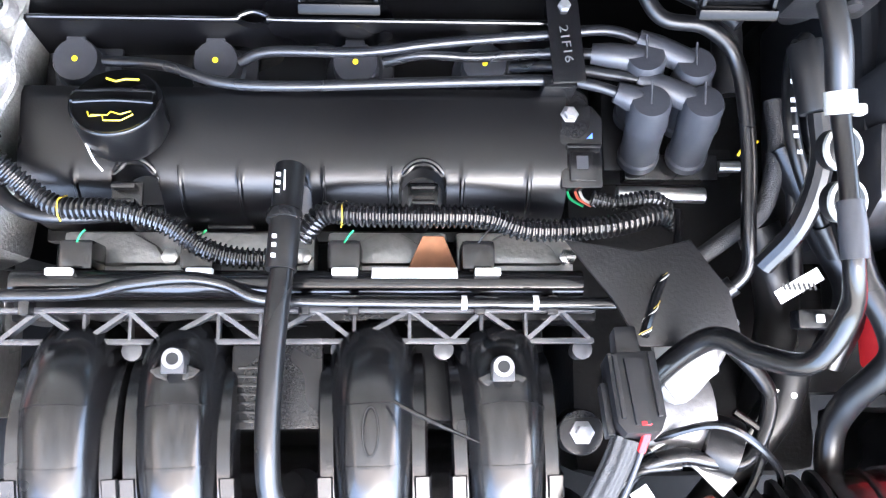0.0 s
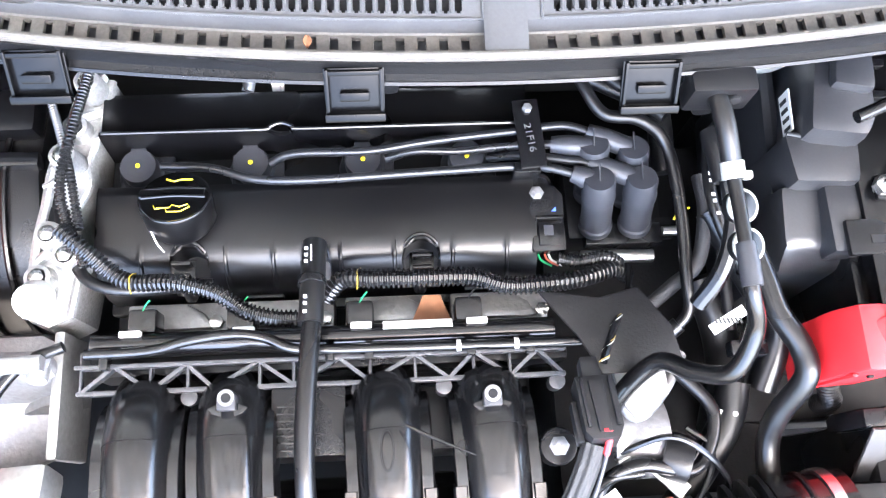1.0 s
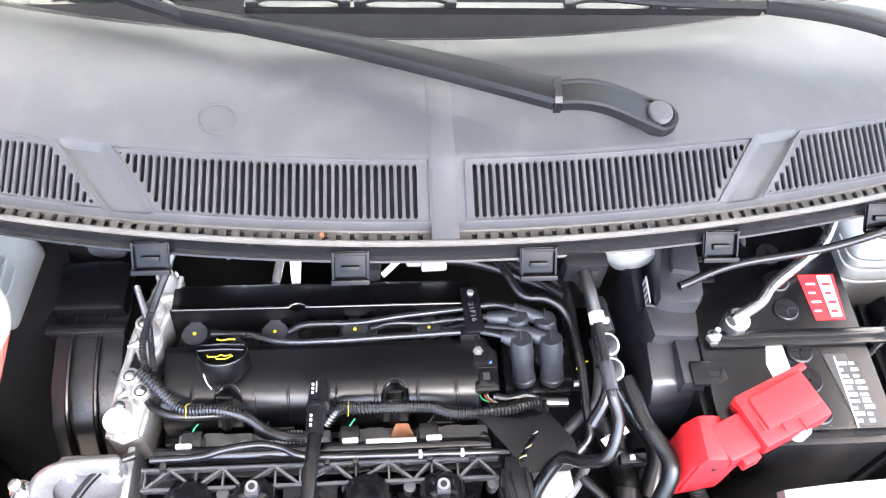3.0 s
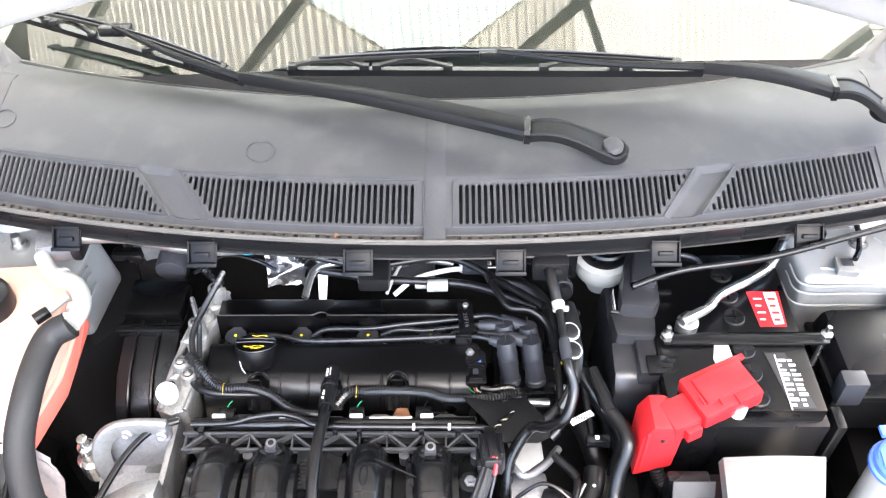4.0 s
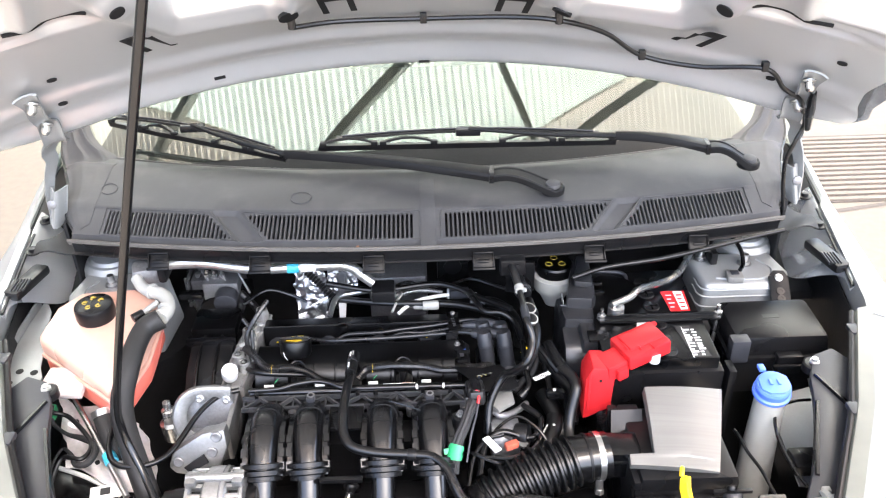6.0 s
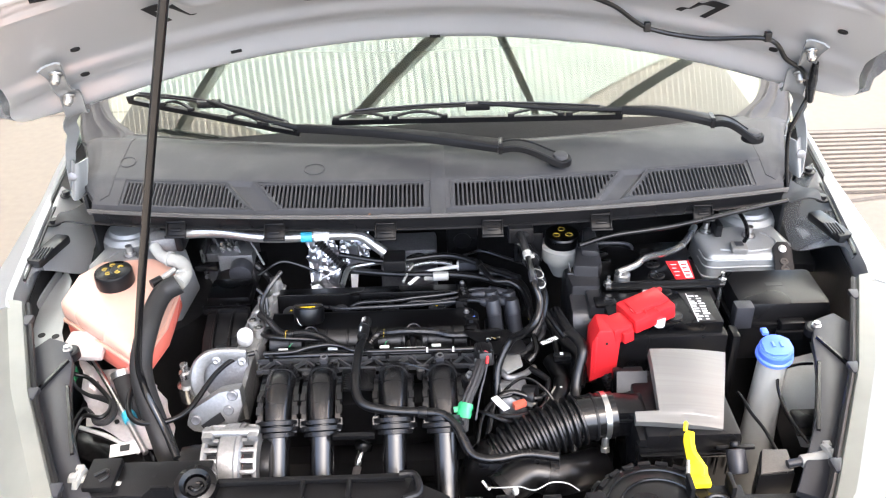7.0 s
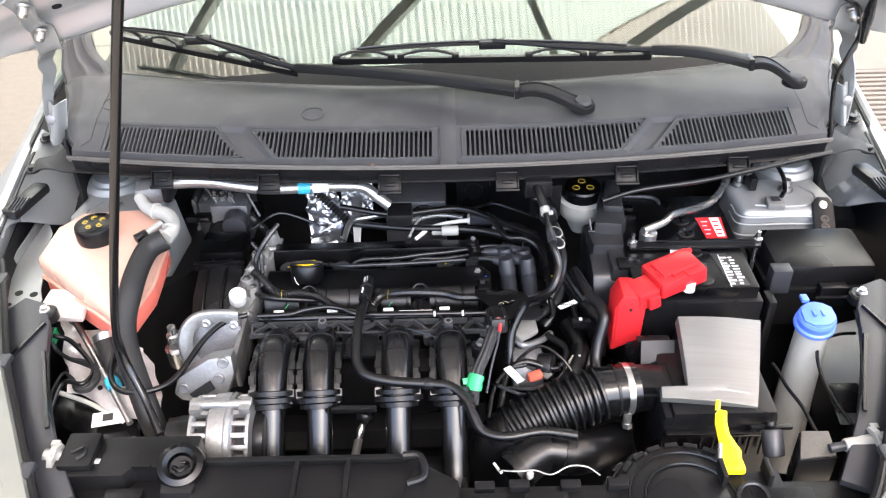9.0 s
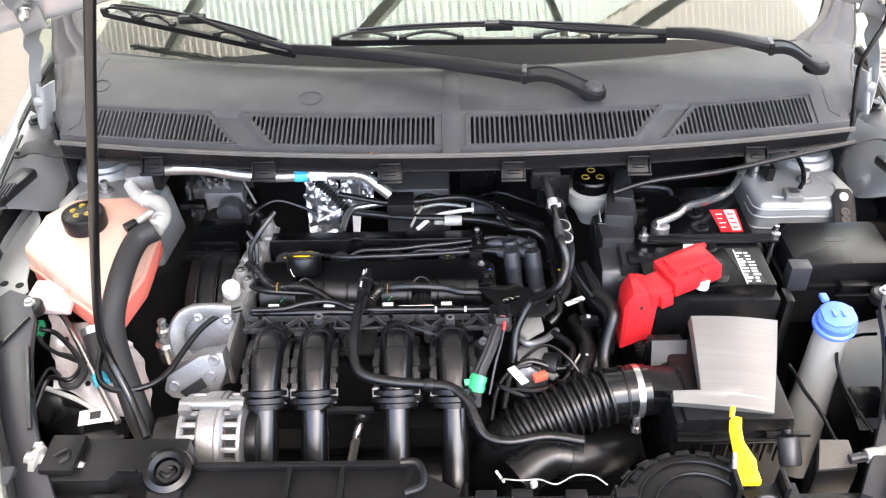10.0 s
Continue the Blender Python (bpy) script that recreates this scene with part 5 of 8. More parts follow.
for mt, ph in ((NATURAL, 0.0), (OCHRE, 0.9)):
    run = [p + Vector((0.0029 * math.cos(k * 0.62 + ph), 0.0, 0.0029 * math.sin(k * 0.62 + ph) + 0.0003)) for k, p in enumerate(twist[16:])]
    part("wire", tube(run, 0.00042 if mt == NATURAL else 0.00026, 5, 1), mt, ld)
for x, y, z in ((-0.190, 0.219, 0.813), (-0.030, 0.217, 0.811)):
    part("tie", tube([(x, y - 0.007, z - 0.003), (x + 0.001, y - 0.004, z + 0.006), (x + 0.001, y + 0.004, z + 0.0065), (x + 0.003, y + 0.008, z - 0.001)], 0.0005, 6, 4), OCHRE, harness, "thin yellow tie")
for x, y in ((-0.155, 0.222), (0.019, 0.222)):
    c = part("clip", box((x - 0.010, y - 0.004, 0.800), (x + 0.008, y + 0.016, 0.8035), 0.001), BLACK_GLOSS, harness, "black clip in the cover notch")
    box_bm = box((x - 0.008, y + 0.001, 0.804), (x + 0.006, y + 0.004, 0.812), 0.001)
    box((x - 0.008, y + 0.010, 0.804), (x + 0.006, y + 0.013, 0.812), 0.001, box_bm)
    part("post", box_bm, BLACK_GLOSS, c)
    part("stem", rod((x - 0.002, y - 0.004, 0.77), (x - 0.002, y + 0.004, 0.80), 0.005), BLACK, c)
for x in (-0.185, -0.115, -0.029, 0.051):
    inj = part("injector_plug", box((x - 0.010, 0.186, 0.775), (x + 0.010, 0.204, 0.800), 0.003), BLACK_GLOSS, harness, "black injector plug")
    part("plug_wire", tube([(x, 0.202, 0.799), (x + 0.003, 0.206, 0.802), (x + 0.006, 0.209, 0.803)], 0.0006, 6), GREEN if x < 0 else BLACK, inj)

breather = thing("breather_hose", (-0.06, 0.2, 0.8), "black breather hose over the intake manifold", "hose")
part("hose", tube(HOSE_BREATHER, 0.0068, 14, 8), RUBBER_GLOSS, breather)
slv = part("sleeve", tube(BREATHER_SLEEVE, 0.0088, 16, 6), RUBBER, breather, "thicker sleeve with white print")
part("band", rod((-0.0605, 0.215, 0.826), (-0.0605, 0.209, 0.8275), 0.0102, bevel=0.001), BLACK, slv)
for y in (0.236, 0.231, 0.226, 0.199, 0.194, 0.188):
    part("print", box((-0.0650, y - 0.0010, 0.8285 + (0.24 - y) * 0.25 - 0.001), (-0.0628, y + 0.0010, 0.8295 + (0.24 - y) * 0.25), 0), WHITE, slv)
part("stripe", box((-0.0606, 0.222, 0.8312), (-0.0598, 0.238, 0.8318), 0), WHITE, slv, "white moulded line")
part("joint", rod((0.028, 0.0245, 0.815), (0.040, 0.0235, 0.815), 0.0085, bevel=0.001), BLACK, breather)

# fuel rail and lattice bracket
rail = thing("fuel_rail", (-0.05, 0.17, 0.80), "black fuel rail with white clips over the intake ports", "fuel rail")
part("rail_bar", rod((-0.218, 0.177, 0.802), (0.112, 0.177, 0.802), 0.0082, bevel=0.001), BLACK_GLOSS, rail)
part("rail_foot", box((-0.216, 0.169, 0.792), (0.110, 0.186, 0.798), 0.002), BLACK, rail)
part("label_strip", box((-0.012, 0.1785, 0.8072), (0.038, 0.1875, 0.8078), 0, turn=Euler((-0.75, 0, 0)).to_matrix()), LABEL, rail, "white paper strip")
for x in (-0.189, -0.110, -0.027, 0.056):
    part("white_clip", box((x - 0.008, 0.181, 0.806), (x + 0.007, 0.1855, 0.812), 0.001), WHITE, rail, "white plastic clip")
for x in (-0.205, -0.050, -0.022, 0.050, 0.092):
    part("pipe_clip", box((x - 0.003, 0.158, 0.806), (x + 0.003, 0.169, 0.8165), 0.001), BLACK_GLOSS, rail)
fp = part("fuel_pipe", tube(FUEL_PIPE, 0.0038, 12, 8), BLACK_GLOSS, rail, "shiny black fuel pipe")
for x in (0.041, 0.082):
    part("white_band", rod((x - 0.0015, 0.1647, 0.816), (x + 0.0015, 0.1647, 0.816), 0.0042), WHITE, fp)
part("feed_pipe", tube(FUEL_PIPE_L, 0.0042, 12, 8), RUBBER_GLOSS, rail, "black feed hose to the wing")

for x in (-0.170, -0.088, -0.004, 0.078):
    port = part("intake_port", box((x - 0.038, 0.186, 0.738), (x + 0.038, 0.216, 0.760), 0.003), ALU, engine, "cast aluminium intake port")
    part("port_wall", prism([(-0.030, 0), (0.030, 0), (0.022, 0.012), (0.008, 0.020), (-0.008, 0.020), (-0.022, 0.012)], 0.018, axes((x, 0.194, 0.750), (1, 0, 0), (0, 1, 0)), 0.003), ALU, port)
    part("port_bolt", lathe([(0.0055, 0.768), (0.0055, 0.773), (0.003, 0.774), (0, 0.774)], (x + 0.032, 0.198, 0), seg=6), STEEL, port)
part("heat_wrap", prism([(-0.016, 0), (0.016, 0), (0.007, 0.022), (-0.006, 0.022)], 0.004, axes((0.024, 0.187, 0.782), (1, 0, 0), (0, 1, 0.1)), 0.001), RUST, engine, "rust brown wrap")

lattice = part("flange_lattice", box((-0.227, 0.1597, 0.800), (0.118, 0.1628, 0.8095), 0.0007), FLANGE, engine, "bright ribbed lattice bar over the intake ports")
part("lower_bar", box((-0.227, 0.1420, 0.795), (0.118, 0.1455, 0.8035), 0.0010), FLANGE, lattice)
xs_l = [-0.224, -0.200, -0.176, -0.150, -0.132, -0.100, -0.076, -0.044, -0.022, 0.010, 0.034, 0.052, 0.078, 0.098, 0.116]
for i, (a, b) in enumerate(zip(xs_l, xs_l[1:])):
    lo, hi = Vector((a, 0.1440, 0.8015)), Vector((b, 0.1610, 0.8070))
    if i % 2:
        lo, hi = Vector((a, 0.1610, 0.8070)), Vector((b, 0.1440, 0.8015))
    part("rib", sweep(bmesh.new(), [lo, lo.lerp(hi, 0.5), hi], lambda i, s: [(-0.0013, -0.006), (0.0013, -0.006), (0.0013, 0.0015), (-0.0013, 0.0015)]), FLANGE, lattice)
    if i % 3 != 1:
        part("web", box((a - 0.0010, 0.1440, 0.797), (a + 0.0010, 0.1610, 0.8035), 0.0004), FLANGE, lattice)
for x in (-0.150, -0.030, 0.030, 0.112):
    part("lug", lathe([(0.006, 0.782), (0.006, 0.798), (0.003, 0.799), (0, 0.799)], (x, 0.139, 0), seg=14), FLANGE, lattice)
part("port_back", box((-0.222, 0.156, 0.75), (0.122, 0.170, 0.793), 0.002), BLACK, engine)

# intake manifold
manifold = thing("intake_manifold", (-0.06, 0.08, 0.6), "glossy black plastic intake manifold with four runners", "intake manifold")
RUN_X = ((-0.182, -0.177), (-0.120, -0.113), (-0.012, -0.008), (0.0615, 0.066))
RUN_PATH = ((0.136, 0.774), (0.124, 0.797), (0.098, 0.811), (0.064, 0.811), (0.036, 0.798), (0.014, 0.777), (-0.008, 0.755), (-0.034, 0.729), (-0.064, 0.699), (-0.080, 0.65))


def runner(rear, front):
    x = rear
    pts = catmull([(rear + (front - rear) * min(1, k / 5), y, z) for k, (y, z) in enumerate(RUN_PATH)], 5)

    def sec(i, s):
        k = (1.26 - 0.41 * min(1, i / 20)) if i < 23 else 0.82
        w, h = 0.0212 * k, 0.0222 * k
        return [(w * math.copysign(abs(math.cos(a)) ** 0.8, math.cos(a)), h * math.copysign(abs(math.sin(a)) ** 0.95, math.sin(a))) for a in spread(0, 2 * math.pi, 24)[:-1]]
    r = part("runner", sweep(bmesh.new(), pts, sec), RUNNER, manifold, "glossy black curved runner", smooth=50)
    for s in (-1, 1):
        rib = sweep(bmesh.new(), [p + Vector((s * (0.0258 - 0.00006 * j), 0, -0.001)) for j, p in enumerate(pts[2:24])], lambda i, q: [(-0.0050, -0.012), (0.0050, -0.012), (0.0050, 0.003), (0.0036, 0.006), (-0.0036, 0.006), (-0.0050, 0.003)])
        part("side_rib", rib, RUNNER, r)
        for j in (15, 18, 21):
            p = pts[j] + Vector((s * 0.0268, 0, -0.001))
            d = (pts[j + 1] - pts[j - 1]).normalized()
            part("step", sweep(bmesh.new(), [p - d * 0.0062, p + d * 0.0062], lambda i, q: [(-0.0048, -0.006), (0.0048, -0.006), (0.0048, 0.0055), (0.0036, 0.0072), (-0.0036, 0.0072), (-0.0048, 0.0055)]), RUNNER, r)
    for j in (9, 13, 17, 20):
        ax = (pts[j + 1] - pts[j]).normalized()
        part("seam", sweep(bmesh.new(), [pts[j], pts[j] + ax * 0.0016], lambda i, s: [(x * 1.022, z * 1.022) for x, z in sec(j, 0)]), RUNNER, r)
    for dz, rr in ((-0.004, 0.0265), (0.004, 0.0335), (0.013, 0.0300)):
        ax = (pts[24] - pts[22]).normalized()
        c = pts[23] - ax * dz
        part("collar", lathe([(rr - 0.006, -0.004), (rr, -0.003), (rr, 0.003), (rr - 0.006, 0.004)], c, ax), BLACK, r, "stepped joint collar")
    return r


for rear, front in RUN_X:
    runner(rear, front)
for x, y, z in ((-0.117, 0.133, 0.834), (0.061, 0.128, 0.834)):
    lug = [(0.0062 * math.cos(a), 0.0062 * math.sin(a)) for a in spread(0, math.pi, 10)] + [(-0.0062, -0.008), (0.0062, -0.008)]
    bs = part("boss", prism(lug, 0.026, Matrix.Translation((x, y, z - 0.026)), 0.001), GREY_BLOCK, manifold, "bolt lug")
    part("bush", lathe([(0.0056, 0), (0.0056, 0.0010), (0.0034, 0.0010), (0.0032, 0)], (x, y, z)), ALU_DULL, bs, "bright bush ring")
    # Dark disc for the shade inside the bush.
    part("bore", rod((x, y, z - 0.002), (x, y, z + 0.0008), 0.0033, seg=16), DARK, bs)
    for s in (-1, 1):
        part("gusset", prism([(0, 0), (s * 0.010, -0.004), (s * 0.006, -0.008), (0, -0.010)], 0.010, Matrix.Translation((x + s * 0.004, y - 0.002, z - 0.016)), 0.001), BLACK_GLOSS, bs)
part("web_plate", box((-0.092, 0.094, 0.796), (-0.040, 0.142, 0.802), 0.002), BLACK, manifold, "flat web between two runners")
for k in range(7):
    part("web_rib", box((-0.088, 0.098 + 0.005 * k, 0.802), (-0.072, 0.0995 + 0.005 * k, 0.8035), 0.0004), BLACK_GLOSS, manifold)
part("valley", box((-0.21, 0.095, 0.68), (0.09, 0.145, 0.770), 0.01), BLACK, manifold)
part("plenum", tube([(-0.21, 0.03, 0.60), (-0.05, 0.03, 0.60), (0.10, 0.03, 0.60)], 0.055, 20, 3), BLACK_GLOSS, manifold)
part("bridge", box((-0.095, -0.004, 0.792), (-0.035, 0.004, 0.800), 0.002), BLACK, manifold)
ov = [(-0.011 + 0.0042 * math.cos(a), 0.094 + 0.013 * math.sin(a), 0.8352) for a in spread(0, 2 * math.pi, 20)]
part("oval_badge", tube(ov, 0.0006, 6, 2), RUNNER, manifold, "moulded oval outline")
part("stray_tie", tube([(0.001, 0.110, 0.838), (0.022, 0.099, 0.840), (0.047, 0.088, 0.838)], [0.0010, 0.0014, 0.0006], 6), BLACK_GLOSS, manifold, "cut cable tie")

# timing end, mount, alternator
part("timing_cover", prism([(-0.10, -0.12), (0.10, -0.12), (0.115, 0.0), (0.10, 0.05), (0.06, 0.085), (0.0, 0.095), (-0.05, 0.082), (-0.085, 0.055), (-0.105, 0.01)], 0.075, axes((-0.345, 0.315, 0.695), (0, 1, 0), (0, 0, 1)), 0.010), BLACK, engine, "black timing belt cover")
for x in (-0.325, -0.296):
    part("cover_rib", tube([(x, 0.315 + y, 0.695 + z) for y, z in ((-0.104, -0.06), (-0.106, 0.01), (-0.087, 0.057), (-0.051, 0.084), (0.0, 0.097), (0.06, 0.087))], 0.0026, 8, 5), BLACK_SATIN, engine)
part("cover_bridge", box((-0.352, 0.318, 0.785), (-0.268, 0.330, 0.800), 0.003), BLACK_GLOSS, engine)
part("cover_step", box((-0.350, 0.345, 0.778), (-0.272, 0.41, 0.803), 0.008), BLACK_SATIN, engine)
CASTING = [(-0.226, 0.392), (-0.243, 0.378), (-0.252, 0.345), (-0.261, 0.315), (-0.264, 0.285), (-0.268, 0.255), (-0.270, 0.200), (-0.252, 0.192), (-0.234, 0.200), (-0.230, 0.236), (-0.238, 0.256), (-0.236, 0.280), (-0.227, 0.300), (-0.229, 0.322), (-0.219, 0.352), (-0.215, 0.388)]
he = part("head_end", prism(CASTING, 0.055, Matrix.Translation((0, 0, 0.742)), 0.005), CAST, engine, "rough cast aluminium end bracket")
part("edge_wall", tube([(x + 0.004, y, 0.797) for x, y in CASTING[:7]], 0.0045, 8, 4), CAST, he)
part("edge_wall", tube([(x - 0.003, y, 0.796) for x, y in CASTING[8:]], 0.0036, 8, 4), CAST, he)
for (xa, ya), (xb, yb) in (((-0.262, 0.300), (-0.232, 0.312)), ((-0.266, 0.240), (-0.236, 0.262)), ((-0.250, 0.350), (-0.224, 0.362))):
    part("cast_rib", tube([(xa, ya, 0.797), ((xa + xb) / 2, (ya + yb) / 2, 0.800), (xb, yb, 0.797)], 0.004, 8, 4), CAST, he)
# Pocket drawn as a dark plate, its shade in the colour.
part("cast_pocket", prism([(-0.258, 0.285), (-0.242, 0.282), (-0.240, 0.262), (-0.260, 0.262)], 0.002, Matrix.Translation((0, 0, 0.7965)), 0.001), DARK, he)
part("white_plug", rod((-0.256, 0.214, 0.808), (-0.252, 0.205, 0.828), 0.0128, bevel=0.003), WHITE, engine, "round white plug")
for x, y, h in ((-0.250, 0.258, 0.816), (-0.238, 0.243, 0.812), (-0.242, 0.316, 0.822), (-0.240, 0.345, 0.808), (-0.230, 0.378, 0.818), (-0.258, 0.228, 0.808)):
    bs = part("end_boss", lathe([(0.0125, 0.785), (0.0105, h - 0.008), (0.0095, h), (0.0065, h + 0.001), (0.0060, h - 0.006), (0, h - 0.006)], (x, y, 0), seg=16), CAST, engine, "cast bolt boss")
    part("stud", lathe([(0.0055, h - 0.006), (0.0055, h + 0.002), (0.003, h + 0.003), (0, h + 0.003)], (x, y, 0), seg=6), STEEL, bs)
part("end_loom", tube(END_LOOM, 0.0036, 10, 6, 0.0006, 0.0032), LOOM, engine, "black corrugated loom over the engine end")
part("end_loom", tube(END_LOOM2, 0.0030, 10, 6, 0.0006, 0.0030), LOOM, engine)

mount = thing("engine_mount", (-0.31, 0.16, 0.7), "cast aluminium engine mount bracket", "engine mount")
part("casting", prism([(-0.045, -0.045), (0.0, -0.07), (0.045, -0.05), (0.05, 0.02), (0.02, 0.035), (-0.035, 0.035), (-0.05, 0.01)], 0.03, axes((-0.285, 0.165, 0.738), (1, 0, 0), (0, 1, 0.2)), 0.007), ALU_DULL, mount)
up_m = axes((0, -0.10, 0.03), (1, 0, 0), (0, 0.35, 1))
part("scoop_floor", prism([(-0.316, 0.752), (-0.318, 0.806), (-0.306, 0.828), (-0.282, 0.832), (-0.250, 0.831), (-0.242, 0.826), (-0.241, 0.752), (-0.262, 0.740), (-0.300, 0.736)], 0.012, up_m, 0.004), ALU_DULL, mount, "cast scoop floor")
part("scoop_wall", sweep(bmesh.new(), catmull([up_m @ Vector(p) for p in ((-0.244, 0.832, 0.012), (-0.270, 0.835, 0.014), (-0.298, 0.833, 0.016), (-0.316, 0.820, 0.018), (-0.323, 0.798, 0.020), (-0.319, 0.774, 0.020), (-0.304, 0.756, 0.018), (-0.286, 0.748, 0.014))], 6), lambda i, q: [(-0.0050, -0.010), (0.0050, -0.010), (0.0050, 0.008), (0.0030, 0.0105), (-0.0030, 0.0105), (-0.0050, 0.008)]), ALU, mount, "rounded scoop wall", smooth=60)
part("scoop_ramp", prism([(-0.300, 0.756), (-0.262, 0.782), (-0.244, 0.788), (-0.241, 0.754), (-0.262, 0.740)], 0.020, up_m, 0.004), ALU, mount)
for x, v in ((-0.250, 0.822), (-0.290, 0.825)):
    part("boss", lathe([(0.0075, -0.004), (0.0070, 0.008), (0.0040, 0.009), (0, 0.007)], up_m @ Vector((x, v, 0.012)), (0, -1, 0.35), 18), ALU, mount)
part("lower_casting", prism([(-0.322, 0.752), (-0.314, 0.776), (-0.268, 0.805), (-0.236, 0.810), (-0.234, 0.782), (-0.258, 0.722), (-0.286, 0.712), (-0.292, 0.738), (-0.312, 0.742)], 0.026, axes((0, -0.12, 0.04), (1, 0, 0), (0, 0.28, 1)), 0.005), ALU, mount, "alternator bracket casting")
# Near-black plate in place of the slot's shade.
part("slot", prism([(-0.298, 0.755), (-0.268, 0.775), (-0.262, 0.762), (-0.290, 0.746)], 0.003, axes((0, -0.1475, 0.047), (1, 0, 0), (0, 0.28, 1))), DARK, mount)
for x, v in ((-0.306, 0.762), (-0.256, 0.776), (-0.248, 0.800)):
    p = axes((0, -0.146, 0.047), (1, 0, 0), (0, 0.28, 1)) @ Vector((x, v, 0))
    part("boss", lathe([(0.0085, -0.004), (0.0078, 0.0015), (0.0065, 0.0025), (0.0035, 0.0018), (0, 0.0018)], p, (0, -1, 0.28), 18), ALU_DULL, mount)
part("web", box((-0.246, 0.10, 0.74), (-0.238, 0.19, 0.80), 0.003), ALU, mount)
part("strut_bolt", lathe([(0.016, 0.745), (0.017, 0.775), (0.011, 0.778), (0.010, 0.800), (0.006, 0.802), (0.006, 0.815), (0, 0.816)], (-0.340, 0.150, 0), seg=18), STEEL, mount, "bright mount bolt")

alt = thing("alternator", (-0.25, -0.01, 0.7), "aluminium alternator with cooling slots", "alternator")
ALT = Vector((-0.236, -0.006, 0.748))
part("core", rod(ALT + Vector((-0.037, 0, 0)), ALT + Vector((0.037, 0, 0)), 0.0500, seg=36), COPPER, alt, "red lacquered windings")
part("housing", lathe([(0.050, -0.018), (0.058, -0.0175), (0.0625, -0.014), (0.0632, 0.0), (0.0625, 0.014), (0.058, 0.0175), (0.050, 0.018)], ALT, (1, 0, 0), 44), ALU, alt)
for dx in (-1, 1):
    part("end_ring", lathe([(0.030, -0.004), (0.056, -0.004), (0.0600, -0.001), (0.0600, 0.003), (0.050, 0.004), (0.030, 0.004)], ALT + Vector((dx * 0.036, 0, 0)), (dx, 0, 0), 44), ALU, alt)
    # Dark band for the shade between the fins.
    part("inner_shade", lathe([(0.0512, -0.008), (0.0512, 0.008)], ALT + Vector((dx * 0.027, 0, 0)), (1, 0, 0), 36), DARK, alt)
for k in range(24):
    a = radians(15 * k + 6)
    for dx in (-0.026, 0.026):
        c = ALT + Vector((dx, 0.0560 * math.cos(a), 0.0560 * math.sin(a)))
        part("fin", box(c - Vector((0.0100, 0.0046, 0.0034)), c + Vector((0.0100, 0.0046, 0.0034)), 0.0014, turn=Euler((a, 0, 0)).to_matrix()), ALU, alt)
part("body_seam", lathe([(0.0630, -0.0012), (0.0641, 0.0), (0.0630, 0.0012)], ALT + Vector((0.008, 0, 0)), (1, 0, 0), 40), ALU_DULL, alt)
for dx in (-0.032, 0.032):
    part("lug", box(ALT + Vector((dx - 0.008, -0.010, 0.055)), ALT + Vector((dx + 0.008, 0.014, 0.069)), 0.004), ALU, alt, "cast bolt lug")
part("bridge_bar", rod(ALT + Vector((-0.040, 0.004, 0.064)), ALT + Vector((0.040, 0.004, 0.064)), 0.0065, bevel=0.001), ALU, alt, "cast hinge bar")
part("pulley", rod(ALT + Vector((-0.078, 0, 0)), ALT + Vector((-0.046, 0, 0)), 0.034, bevel=0.003), BLACK, alt)
part("rear_cap", rod(ALT + Vector((0.038, 0, 0)), ALT + Vector((0.054, 0, 0)), 0.042, bevel=0.004), BLACK, alt, "black rear cap")

# throttle side
plug = thing("loom_connector", (0.145, 0.11, 0.8), "grey plastic loom connector with a red latch", "connector")
stand = axes((0.128, 0.114, 0.848), (-1, -0.05, 0), (-0.06, -0.95, 0.30))
part("shell", soften(prism([(-0.013, -0.020), (0.013, -0.020), (0.013, 0.018), (0.009, 0.024), (-0.009, 0.024), (-0.013, 0.016)], 0.020, stand @ Matrix.Translation((0, 0, -0.012))), 0.0015, 2), CONNECTOR, plug)
part("collar", prism([(-0.006, -0.036), (0.006, -0.036), (0.007, -0.018), (-0.007, -0.018)], 0.014, stand @ Matrix.Translation((0, 0, -0.010)), 0.0015), CONNECTOR, plug)
for x in (-0.0095, 0.0095):
    part("rib", prism([(x - 0.0012, -0.018), (x + 0.0012, -0.018), (x + 0.0012, 0.016), (x - 0.0012, 0.016)], 0.003, stand @ Matrix.Translation((0, 0, 0.007)), 0.0005), CONNECTOR, plug)
part("tongue", prism([(-0.005, -0.016), (0.005, -0.016), (0.004, 0.020), (-0.004, 0.020)], 0.003, stand @ Matrix.Translation((0, 0, 0.007)), 0.0008), CONNECTOR, plug)
part("side_rail", prism([(0.013, -0.006), (0.017, -0.006), (0.017, 0.022), (0.013, 0.022)], 0.010, stand @ Matrix.Translation((0, 0, -0.010)), 0.0008), CONNECTOR, plug)
part("latch", prism([(-0.0014, 0.0185), (0.0014, 0.0185), (0.0014, 0.0205), (-0.0014, 0.0205)], 0.0010, stand @ Matrix.Translation((0, 0, 0.0095)), 0.0003), RED, plug)
part("guard", prism([(0.098, 0.200), (0.142, 0.193), (0.171, 0.200), (0.192, 0.171), (0.197, 0.147), (0.182, 0.139), (0.139, 0.139), (0.126, 0.164)], 0.003, Matrix.Translation((0, 0, 0.822)), 0.001), SLAM, engine, "black plastic guard plate")
loomg = thing("taped_loom", (0.11, 0.05, 0.8), "black loom bound with green tape", "wiring loom")
